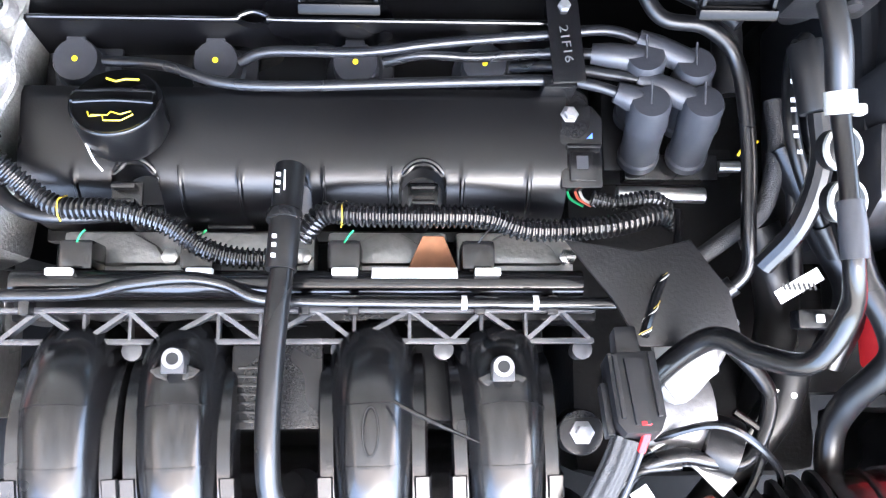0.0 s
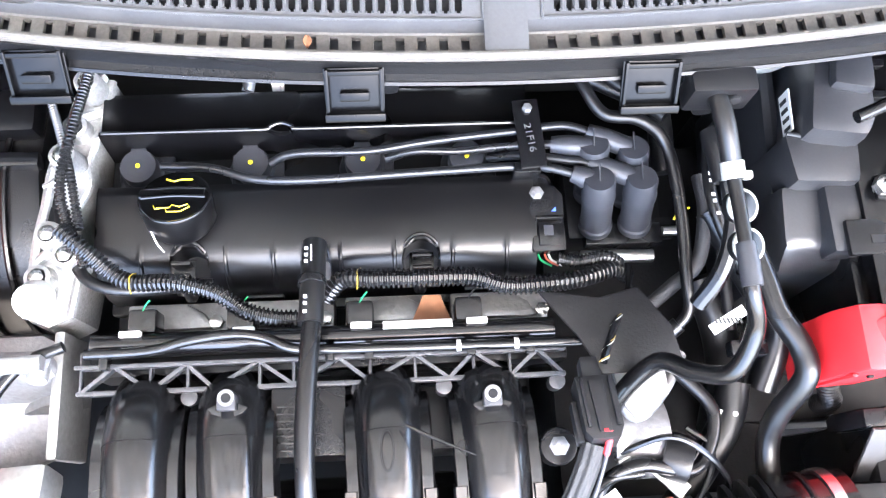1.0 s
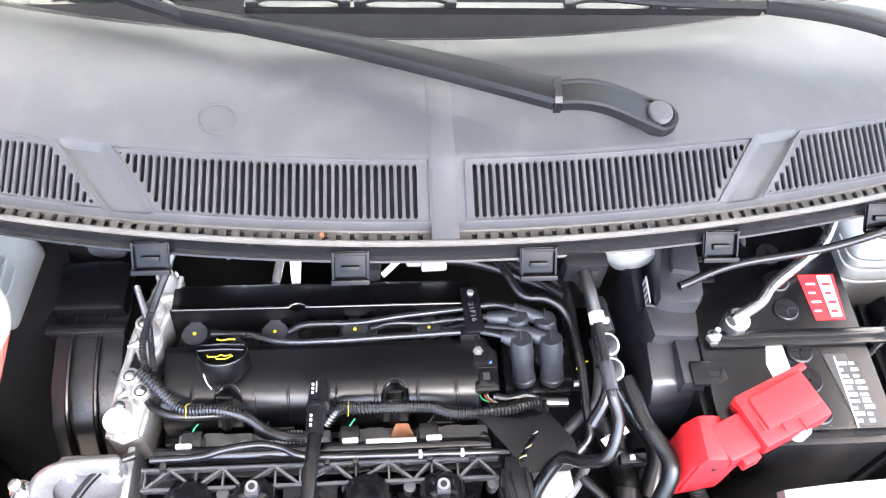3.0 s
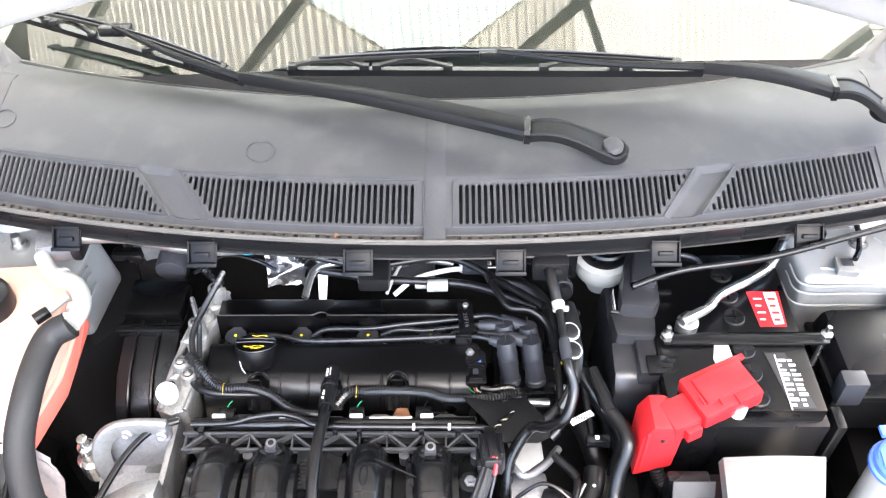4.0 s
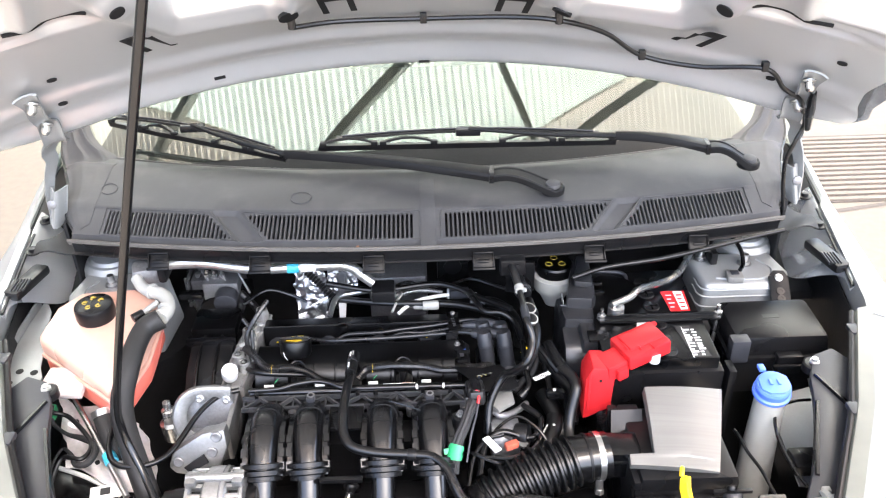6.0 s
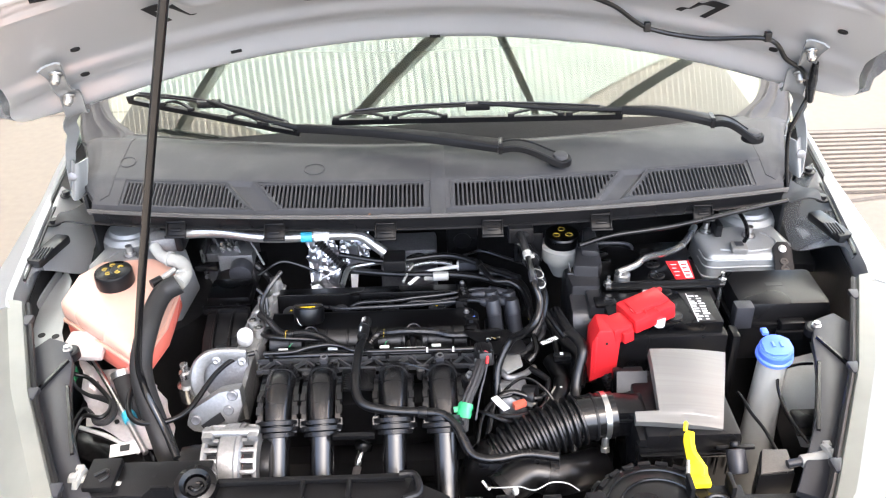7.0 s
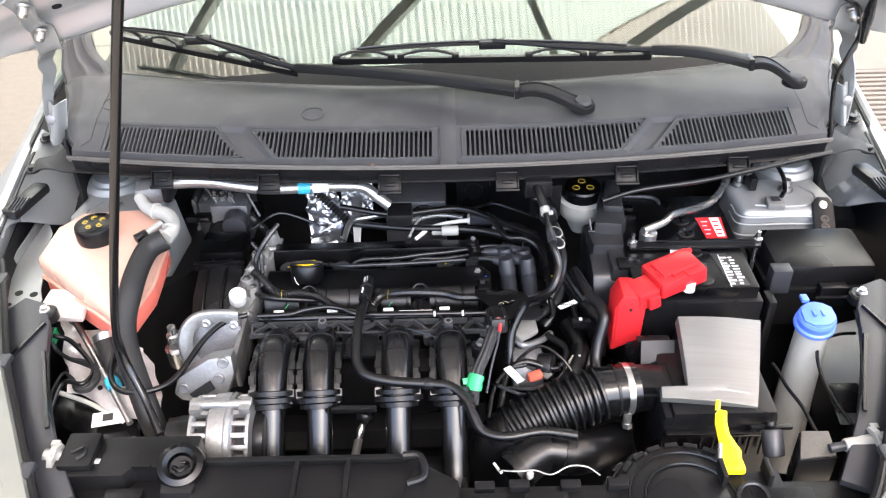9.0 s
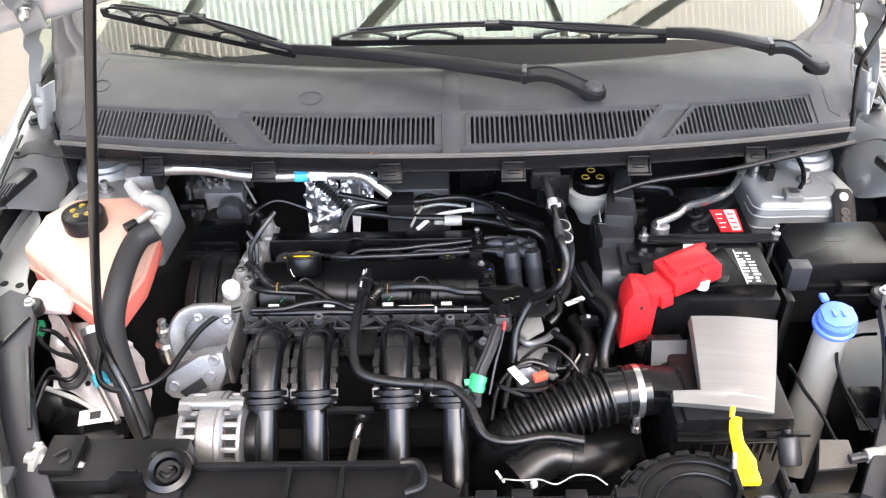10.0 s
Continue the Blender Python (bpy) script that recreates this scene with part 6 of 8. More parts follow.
part("loom", sweep(bmesh.new(), catmull(GREEN_LOOM, 6), lambda i, s: [(0.0078 * math.cos(a) * (1 + 0.05 * math.cos(8 * a)), 0.0050 * math.sin(a) * (1 + 0.14 * math.cos(8 * a))) for a in spread(0, 2 * math.pi, 48)[:-1]]), BRAID_MAT, loomg, "fluted black sleeve", smooth=60)
part("tape", sweep(bmesh.new(), catmull([(0.0975, 0.034, 0.8205), (0.0945, 0.027, 0.8142), (0.0925, 0.020, 0.8060)], 2), lambda i, s: [((0.0105 + 0.0012 * (i % 2)) * math.cos(a), 0.0065 * math.sin(a)) for a in spread(0, 2 * math.pi, 20)[:-1]]), GREEN, loomg, "green tape")
part("tape_end", box((0.0785, 0.024, 0.814), (0.0885, 0.032, 0.8155), 0.0005, turn=Euler((0.7, 0, 0.15)).to_matrix()), GREEN, loomg, "loose tape end")

# ---- battery side ----
battery = thing("battery", (0.41, 0.28, 0.67), "black car battery with printed and red labels", "battery")
part("case", box((0.322, 0.150, 0.67), (0.510, 0.400, 0.838), 0.004), BLACK, battery)
lid = part("lid", box((0.327, 0.157, 0.836), (0.502, 0.397, 0.859), 0.003), BLACK_SATIN, battery, "black battery lid")
part("front_label", prism([(0, 0), (0.027, 0), (0.012, 0.077), (-0.012, 0.077)], 0.0006, axes((0.463, 0.160, 0.8592), (1, 0, 0), (0, 1, 0))), INK, lid, "black label printed in white")
marks = bmesh.new()
random.seed(4)
for i in range(10):
    for col in range(2):
        y = 0.163 + i * 0.0068
        x = 0.4635 + col * 0.0125 - (y - 0.16) * 0.02
        w = random.uniform(0.004, 0.0105)
        if random.random() < 0.86:
            box((x, y, 0.8599), (x + w, y + random.uniform(0.0024, 0.0046), 0.8602), 0, marks)
box((0.4615, 0.158, 0.8599), (0.4628, 0.234, 0.8602), 0, marks)
part("print", marks, LABEL, lid)
part("worn_patch", prism([(0, 0), (0.020, 0.004), (0.018, 0.040), (0.003, 0.046), (-0.004, 0.02)], 0.0006, axes((0.394, 0.208, 0.8592), (1, 0, 0), (0, 1, 0))), LABEL, lid, "worn white patch")
part("rear_label", prism([(0, 0), (0.032, 0), (0.036, 0.056), (-0.004, 0.056)], 0.0006, axes((0.457, 0.276, 0.8592), (1, 0, 0), (0, 1, 0))), RED, lid, "red label")
part("rear_label_white", prism([(0, 0), (0.012, 0.001), (0.014, 0.051), (-0.001, 0.051)], 0.0005, axes((0.4745, 0.279, 0.8600), (1, 0, 0), (0, 1, 0))), LABEL, lid, "white printed panel")
for k in range(4):
    part("label_bar", box((0.476, 0.284 + 0.011 * k, 0.8606), (0.4835 + 0.002 * (k % 2), 0.288 + 0.011 * k, 0.8609), 0), RED, lid)
    part("label_bar", box((0.459, 0.286 + 0.011 * k, 0.8599), (0.466 + 0.003 * (k % 2), 0.288 + 0.011 * k, 0.8602), 0), LABEL, lid)
for y in (0.175, 0.208, 0.241, 0.29, 0.325, 0.36):
    c = part("cell_cap", lathe([(0.0135, 0.859), (0.0135, 0.861), (0.012, 0.862), (0, 0.862)], (0.428, y, 0)), BLACK, lid, "screw cell cap")
    part("slot", box((0.418, y - 0.0012, 0.8622), (0.438, y + 0.0012, 0.8626), 0), BLACK_GLOSS, c)
    part("slot", box((0.4268, y - 0.010, 0.8622), (0.4292, y + 0.010, 0.8626), 0), BLACK_GLOSS, c)
hold = thing("battery_clamp", (0.43, 0.255, 0.86), "black battery hold-down bar on two threaded rods", "clamp")
part("bar", box((0.335, 0.246, 0.861), (0.530, 0.264, 0.866), 0.002), BLACK_GLOSS, hold)
part("rib", box((0.345, 0.253, 0.866), (0.520, 0.257, 0.872), 0.001), BLACK_GLOSS, hold)
for x in (0.339, 0.526):
    part("rod", rod((x, 0.255, 0.70), (x, 0.255, 0.885), 0.003), STEEL, hold)
    part("nut", lathe([(0.0075, 0.866), (0.0075, 0.873), (0.005, 0.874), (0, 0.874)], (x, 0.255, 0), seg=6), STEEL, hold, "plated nut")
shield = thing("battery_shield", (0.29, 0.3, 0.7), "black plastic shield beside the battery", "cover")
part("upper_block", prism([(0.287, 0.292), (0.330, 0.286), (0.338, 0.302), (0.345, 0.410), (0.316, 0.412), (0.298, 0.345)], 0.203, Matrix.Translation((0, 0, 0.680)), 0.009), SHIELD, shield)
part("top_step", prism([(0.304, 0.322), (0.334, 0.316), (0.340, 0.400), (0.320, 0.402)], 0.014, Matrix.Translation((0, 0, 0.880)), 0.006), SHIELD, shield)
part("middle_block", prism([(0.282, 0.262), (0.330, 0.260), (0.334, 0.300), (0.278, 0.300)], 0.180, Matrix.Translation((0, 0, 0.682)), 0.007), SHIELD, shield)
part("ramp", prism([(0.203, 0.70), (0.208, 0.818), (0.222, 0.838), (0.266, 0.846), (0.275, 0.70)], 0.056, axes((0.277, 0, 0), (0, 1, 0), (0, 0, 1)), 0.007), SHIELD, shield, "sloping foot of the shield")
part("flank", prism([(0.277, 0.238), (0.290, 0.214), (0.300, 0.395), (0.286, 0.392)], 0.150, Matrix.Translation((0, 0, 0.675)), 0.008), SHIELD, shield)
part("tongue", prism([(0.312, 0.208), (0.338, 0.208), (0.348, 0.214), (0.346, 0.228), (0.334, 0.234), (0.312, 0.234)], 0.006, Matrix.Translation((0, 0, 0.854)), 0.002), BLACK, shield)
# Dark patch stands for the shaded slot.
part("tongue_slot", box((0.328, 0.216, 0.8602), (0.340, 0.222, 0.8606), 0), DARK, shield)
part("tongue_wall", box((0.304, 0.212, 0.830), (0.332, 0.262, 0.855), 0.004), SHIELD, shield)
part("edge_line", tube([(0.280, 0.2985, 0.8625), (0.305, 0.294, 0.8632), (0.333, 0.2985, 0.8625)], 0.0016, 6, 4), SHIELD, shield)
sticker = part("sticker", box((0.2860, 0.302, 0.846), (0.2870, 0.334, 0.862), 0, turn=Euler((0, 0, -0.05)).to_matrix()), LABEL, shield, "white code sticker")
for k in range(4):
    part("code_bar", box((0.2853, 0.304 + 0.007 * k, 0.849), (0.2858, 0.307 + 0.007 * k, 0.859), 0), INK, sticker)
for y0 in (0.320, 0.345):
    part("rail", box((0.334, y0, 0.866), (0.356, y0 + 0.006, 0.872), 0.001), BLACK_GLOSS, shield)

neg = thing("ground_lead", (0.4, 0.3, 0.87), "bare braided earth lead with its battery clamp", "cable")
part("lead", tube(GROUND_LEAD, 0.006, 10, 6), STEEL, neg)
part("clamp", lathe([(0.013, 0.86), (0.013, 0.878), (0.009, 0.88), (0.009, 0.886), (0, 0.887)], (0.365, 0.27, 0)), STEEL, neg, "bright terminal clamp")
redc = thing("terminal_cover", (0.36, 0.15, 0.86), "red plastic positive terminal cover, two hinged boxes", "cover")
tilt = Euler((0, radians(-8), radians(22))).to_matrix()
ub = part("upper_box", box((0.345, 0.145, 0.862), (0.418, 0.200, 0.888), 0.004, turn=tilt), RED, redc)
part("raised_panel", box((0.352, 0.158, 0.886), (0.412, 0.192, 0.893), 0.003, turn=tilt), RED, ub)
part("side_step", box((0.372, 0.146, 0.870), (0.404, 0.160, 0.882), 0.003, turn=tilt), RED, ub)
for k in range(3):
    part("rib", box((0.353 + 0.020 * k, 0.146, 0.8875), (0.3555 + 0.020 * k, 0.1585, 0.8905), 0.0008, turn=tilt), RED, ub)
part("lip", box((0.346, 0.196, 0.878), (0.417, 0.203, 0.884), 0.002, turn=tilt), RED, ub)
part("hinge", box((0.318, 0.130, 0.846), (0.352, 0.168, 0.874), 0.004, turn=tilt), RED, redc)
part("hinge_tab", box((0.338, 0.126, 0.848), (0.356, 0.136, 0.868), 0.002, turn=tilt), RED, redc)
lb = part("lower_box", prism([(0, 0), (0.042, 0.022), (0.044, 0.085), (0.030, 0.100), (0.010, 0.102), (0.0, 0.080)], 0.045, axes((0.293, 0.172, 0.770), (1, 0, 0), (0, 0, 1)), 0.004), RED, redc)
part("window", box((0.3135, 0.125, 0.8455), (0.3175, 0.1275, 0.8495), 0.0005), DARK, lb)
part("rib", box((0.297, 0.125, 0.79), (0.301, 0.1275, 0.86), 0.001), RED, lb)
part("cable", tube([(0.318, 0.145, 0.80), (0.322, 0.13, 0.775), (0.335, 0.12, 0.75), (0.34, 0.12, 0.72)], 0.008, 12, 6, 0.0006, 0.004), RUBBER, redc, "black corrugated battery cable")
part("post", lathe([(0.009, 0.859), (0.009, 0.872), (0, 0.873)], (0.40, 0.155, 0)), WHITE, redc)

air = thing("air_filter_box", (0.42, 0.03, 0.65), "air filter box with a worn grey lid", "air filter box")
part("base", box((0.335, -0.03, 0.62), (0.482, 0.10, 0.80), 0.008), BLACK, air)


def air_lid(u, v):
    """u to the right, v to the rear; the front edge runs on to the left in a narrow tongue."""
    left = 0.366 + 0.008 * v - (0.034 if v < 0.12 else 0.0)
    x = left + (0.452 + 0.043 * v - left) * u
    return Vector((x, -0.016 + 0.118 * v - 0.010 * u + 0.024 * u * v, 0.822 + 0.036 * v - 0.016 * v * v - 0.010 * u + 0.013 * v * (1 - u) + 0.003 * math.sin(math.pi * u)))


part("lid", soften(sheet(air_lid, spread(0, 1, 12), [0, 0.06, 0.118, 0.122] + spread(0.2, 1, 8), 0.014), 0.003, 2, 40), STREAKED, air, "worn grey lid with brushed streaks")
part("lid_side", box((0.345, -0.032, 0.765), (0.478, 0.110, 0.808), 0.006), BLACK, air)
part("step", box((0.322, 0.094, 0.76), (0.368, 0.108, 0.818), 0.004), BLACK, air, "black step")
part("step_face", prism([(0, 0), (0.047, 0), (0.050, 0.056), (0.004, 0.056)], 0.003, axes((0.322, 0.056, 0.778), (1, 0, 0), (0, 0.75, 0.8)), 0.001), COWL, air, "grey front face of the step")
part("outlet", box((0.306, 0.012, 0.765), (0.356, 0.058, 0.812), 0.006), BLACK_GLOSS, air)
part("outlet_ridge", box((0.310, 0.010, 0.795), (0.352, 0.013, 0.799), 0.001), BLACK, air)
hose = thing("air_intake_hose", (0.2, 0.02, 0.78), "black corrugated air intake hose with a steel clamp", "hose")
part("cuff", tube([(0.312, 0.036, 0.789), (0.258, 0.030, 0.786)], 0.0335, 28, 3), BLACK_GLOSS, hose)
part("bellows", tube([(0.264, 0.031, 0.786), (0.222, 0.020, 0.778), (0.170, 0.004, 0.762), (0.142, -0.006, 0.748)], 0.0345, 28, 6, 0.0036, 0.0118), RUBBER, hose)
part("elbow", tube([(0.150, -0.003, 0.752), (0.128, -0.006, 0.735), (0.118, 0.0, 0.70), (0.115, 0.01, 0.64)], 0.036, 24, 6), RUBBER_GLOSS, hose)
part("cuff_bead", rod((0.284, 0.033, 0.7875), (0.280, 0.0325, 0.7873), 0.0352, seg=36, bevel=0.001), BLACK, hose)
band = part("clamp_band", rod((0.293, 0.034, 0.788), (0.301, 0.035, 0.788), 0.0352, seg=36), STEEL, hose, "bright worm drive clamp")
part("clamp_screw", rod((0.297, 0.006, 0.772), (0.297, 0.002, 0.756), 0.0055, bevel=0.001), STEEL, band)
part("screw_head", rod((0.297, 0.002, 0.757), (0.297, 0.000, 0.750), 0.0070, seg=6), STEEL, band)

fuse = thing("fuse_box", (0.61, 0.27, 0.75), "black fuse box with a smooth lid", "fuse box")
part("body", box((0.540, 0.208, 0.74), (0.695, 0.310, 0.815), 0.006), BLACK, fuse)
part("lid", box((0.540, 0.208, 0.812), (0.700, 0.318, 0.850), 0.010, taper=0.08), BLACK, fuse)
part("lid_lip", box((0.536, 0.203, 0.806), (0.704, 0.320, 0.816), 0.003), SLAM, fuse)
part("emblem", box((0.605, 0.262, 0.8496), (0.632, 0.272, 0.8504), 0), INK, fuse, "dark moulded sign")
part("latch", box((0.533, 0.192, 0.816), (0.562, 0.214, 0.858), 0.003), GREY_BLOCK, fuse, "grey latch block")
part("front_clip", box((0.610, 0.192, 0.790), (0.650, 0.208, 0.825), 0.003), BLACK, fuse)
part("clip_bar", box((0.602, 0.186, 0.806), (0.658, 0.192, 0.812), 0.002), SLAM, fuse)
part("leg", box((0.518, 0.150, 0.66), (0.530, 0.180, 0.835), 0.003), BLACK, fuse)

wash = thing("washer_filler", (0.566, 0.106, 0.6), "milky washer filler neck with a blue cap", "washer bottle")
part("neck", tube([(0.566, 0.106, 0.835), (0.562, 0.098, 0.78), (0.556, 0.084, 0.70), (0.548, 0.060, 0.60)], [0.0215, 0.0230, 0.0255, 0.029], 24), NATURAL, wash)
part("cap", lathe([(0.0235, 0.0), (0.0275, 0.003), (0.0275, 0.008), (0.0245, 0.010), (0.0255, 0.020), (0.0235, 0.024), (0, 0.025)], (0.566, 0.107, 0.828), (-0.05, -0.2, 1)), BLUE, wash, "blue cap")
part("tab", box((0.551, 0.126, 0.853), (0.561, 0.140, 0.859), 0.002), BLUE, wash)
part("cap_lid", prism([(-0.021, -0.010), (-0.010, -0.019), (0.010, -0.019), (0.021, -0.010), (0.021, 0.010), (0.010, 0.019), (-0.010, 0.019), (-0.021, 0.010)], 0.0022, axes((0.5648, 0.1020, 0.8525), (1, 0, 0.05), (0, 1, 0.2)), 0.0009), BLUE, wash, "raised lid plate")
for k in (-0.008, 0.004):
    part("lid_mark", box((0.5648 + k, 0.096, 0.8545), (0.5648 + k + 0.004, 0.108, 0.8570), 0.0006), BLUE, wash)

brake = thing("brake_reservoir", (0.281, 0.40, 0.82), "white brake fluid reservoir with a black cap", "reservoir")
part("tank", lathe([(0.014, 0.800), (0.026, 0.826), (0.034, 0.834), (0.0385, 0.850), (0.038, 0.862), (0.030, 0.866)], (0.283, 0.395, 0)), NATURAL, brake)
part("cap", lathe([(0.031, 0.862), (0.031, 0.882), (0.029, 0.885), (0, 0.885)], (0.283, 0.395, 0)), BLACK_SATIN, brake, "black cap with yellow warning marks")
mk = bmesh.new()
for a in range(3):
    t = radians(90 + 120 * a)
    c = Vector((0.283 + 0.013 * math.cos(t), 0.395 + 0.013 * math.sin(t), 0.8855))
    tube([c + Vector((0.006 * math.cos(k), 0.006 * math.sin(k), 0)) for k in spread(0.5, 6.8, 6)], 0.0008, 5, 2, bm=mk)
part("marks", mk, OCHRE, brake)

# ---- coolant side ----
tank = thing("coolant_tank", (-0.49, 0.26, 0.70), "milky coolant tank half full of pink coolant", "coolant tank")


def tank_block(z0, z1, grow, slope=0.0, bevel=0.012):
    """The tank's outline between two heights; slope lowers the top towards the front."""
    out = [(-0.558, 0.250), (-0.550, 0.322), (-0.52, 0.362), (-0.43, 0.368), (-0.385, 0.335), (-0.380, 0.22), (-0.395, 0.140), (-0.415, 0.132)]
    c = Vector((-0.48, 0.26))
    bm = prism([((x - c.x) * grow + c.x, (y - c.y) * grow + c.y) for x, y in out], z1 - z0, Matrix.Translation((0, 0, z0)))
    for v in bm.verts:
        if v.co.z > z1 - 0.001:
            v.co.z -= slope * max(0, 0.33 - v.co.y)
    return soften(bm, bevel, 3)


part("lower_half", tank_block(0.792, 0.834, 0.97), PINK_TANK, tank, "pink lower half full of coolant")
part("seam", tank_block(0.831, 0.837, 1.015, 0, 0.002), TANK_TOP, tank)
part("upper_half", tank_block(0.835, 0.880, 0.985, 0.10, 0.014), TANK_TOP, tank, "milky upper half")
part("neck", lathe([(0.030, 0.868), (0.028, 0.88), (0.026, 0.884)], (-0.476, 0.30, 0)), TANK_TOP, tank)
tc = part("cap", lathe([(0.030, 0.874), (0.031, 0.878), (0.031, 0.896), (0.0295, 0.900), (0.025, 0.902), (0, 0.902)], (-0.476, 0.295, 0), seg=24), BLACK, tank, "black screw cap with yellow marks")
mk = bmesh.new()
for k in range(5):
    a = radians(36 + 72 * k)
    c = Vector((-0.476 + 0.013 * math.cos(a), 0.295 + 0.013 * math.sin(a), 0.9024))
    tube([c + Vector((0.0042 * math.cos(q), 0.0042 * math.sin(q), 0)) for q in spread(0.4 * k, 0.4 * k + 4.6, 6)], 0.0009, 5, 1, bm=mk)
    tube([c + Vector((-0.003, 0, 0)), c + Vector((0, 0.0015, 0)), c + Vector((0.003, 0, 0))], 0.0009, 5, 1, bm=mk)
part("marks", mk, OCHRE, tc)
big = thing("coolant_hose", (-0.39, 0.2, 0.85), "thick dark coolant hose over the tank", "hose")
part("hose", tube(TUBE_L, 0.0165, 18, 8), HOSE_GREY, big)
part("white_elbow", tube([(-0.356, 0.249, 0.90), (-0.35, 0.275, 0.902), (-0.365, 0.305, 0.905), (-0.40, 0.325, 0.905), (-0.42, 0.35, 0.91)], [0.0118, 0.0105, 0.0112, 0.0098, 0.0090], 16, 6), NATURAL, big, "milky plastic elbow")
for a, b in (((-0.357, 0.252, 0.900), (-0.356, 0.258, 0.9005)), ((-0.3535, 0.268, 0.9015), (-0.3525, 0.273, 0.902)), ((-0.384, 0.3165, 0.905), (-0.389, 0.319, 0.905))):
    part("elbow_ring", rod(a, b, 0.0132, bevel=0.001), NATURAL, big)
part("stub", rod((-0.392, 0.275, 0.893), (-0.405, 0.262, 0.892), 0.0075, bevel=0.001), BLACK, big, "black blanking stub")
part("stub_neck", rod((-0.372, 0.293, 0.900), (-0.394, 0.273, 0.893), 0.0050), NATURAL, big)
part("lower_hose", tube(TANK_HOSE2, 0.017, 16, 6), HOSE_GREY, big)
part("hose_clip", rod((-0.437, 0.150, 0.803), (-0.434, 0.143, 0.797), 0.0195), STEEL, big)

acp = thing("ac_pipe", (-0.2, 0.36, 0.9), "bare aluminium air conditioning pipe", "pipe")
part("pipe", tube(AC_PIPE, [0.0118, 0.0112, 0.0096, 0.0092, 0.0090, 0.0088, 0.0088], 16, 8), BARE_ALU, acp)
run = catmull(AC_PIPE, 40)
part("tape", tube([p for p in run if -0.172 < p.x < -0.150], 0.0104, 16, 1), CYAN, acp, "blue tape")
part("sticker", tube([p for p in run if -0.150 < p.x < -0.122], 0.0100, 16, 1), LABEL, acp, "white paper sticker")
part("end_block", box((-0.034, 0.345, 0.845), (0.006, 0.385, 0.868), 0.005), BLACK, acp, "black end block")
part("liquid_pipe", tube(AC_PIPE2, 0.005, 12, 8), STEEL, acp)
ft = part("fitting", box((-0.432, 0.352, 0.892), (-0.382, 0.392, 0.924), 0.011, turn=Euler((0, 0, 0.25)).to_matrix()), ALU_DULL, acp, "grey pipe fitting block")
part("cap", box((-0.386, 0.352, 0.896), (-0.372, 0.396, 0.930), 0.006), BLACK, ft, "black pipe seal")

shieldf = thing("heat_shield", (-0.15, 0.48, 0.75), "crumpled silver foil heat shield", "heat shield")
random.seed(7)
def foil(x0, x1, lean, z0, z1, seed):
    """A crumpled strip of foil between two heights."""
    def fn(u, v):
        p = Vector((u * 2.2 + seed, v * 4.0, seed))
        n = noise.noise_vector(p * 1.5) * 0.007 + noise.noise_vector(p * 3.6) * 0.0038
        return Vector((x0 + (x1 - x0) * u - lean * v, 0.452 + 0.030 * v, z0 + (z1 - z0) * v)) + n
    return sheet(fn, spread(0, 1, 20), spread(0, 1, 34), 0.0008)


part("foil", foil(-0.180, -0.126, 0.004, 0.735, 0.850, 1.0), FOIL, shieldf, smooth=14)
part("foil", foil(-0.120, -0.066, 0.000, 0.790, 0.850, 5.0), FOIL, shieldf, smooth=14)
part("strap", tube([(-0.160, 0.452, 0.850), (-0.135, 0.446, 0.822), (-0.112, 0.440, 0.796), (-0.098, 0.440, 0.770)], 0.007, 10, 6, 0.0012, 0.006), RUBBER, shieldf, "dark ribbed pipe across the foil")
absu = thing("brake_unit", (-0.34, 0.52, 0.75), "grey anti-lock brake unit with steel pipes", "brake unit")
part("block", box((-0.385, 0.50, 0.72), (-0.295, 0.57, 0.80), 0.004), ALU_DULL, absu)
part("motor", rod((-0.33, 0.50, 0.76), (-0.33, 0.45, 0.76), 0.033, bevel=0.004), BLACK, absu)
for k in range(4):
    part("pipe", tube([(-0.375 + 0.022 * k, 0.54, 0.80), (-0.375 + 0.022 * k, 0.545, 0.83), (-0.36 + 0.022 * k, 0.57, 0.845)], 0.0022, 8), ALU_DULL, absu)

for k, (x, z) in enumerate(((-0.372, 0.812), (-0.350, 0.818), (-0.318, 0.812), (-0.300, 0.806))):
    part("union_nut", lathe([(0.006, 0), (0.006, 0.008), (0.004, 0.009), (0, 0.009)], (x, 0.515, z - 0.012), seg=6), STEEL, absu, "pipe union nut")
part("plug", box((-0.300, 0.470, 0.775), (-0.268, 0.505, 0.800), 0.004), BLACK_GLOSS, absu, "black multi plug")
part("plug_loom", tube([(-0.284, 0.470, 0.79), (-0.270, 0.440, 0.80), (-0.255, 0.430, 0.79), (-0.245, 0.435, 0.76)], 0.006, 10, 6, 0.0006, 0.003), RUBBER_GLOSS, absu)
part("bracket", box((-0.392, 0.488, 0.70), (-0.386, 0.56, 0.815), 0.002), STEEL, absu)
for k in range(3):
    part("pipe_bend", tube([(-0.368 + 0.03 * k, 0.515, 0.815), (-0.366 + 0.03 * k, 0.500, 0.838), (-0.350 + 0.03 * k, 0.478, 0.832 + 0.004 * k), (-0.325 + 0.03 * k, 0.455, 0.80)], 0.0020, 8), ALU_DULL, absu)

part("valve_block", box((-0.350, 0.455, 0.775), (-0.285, 0.500, 0.822), 0.004), ALU_DULL, absu, "grey valve block")
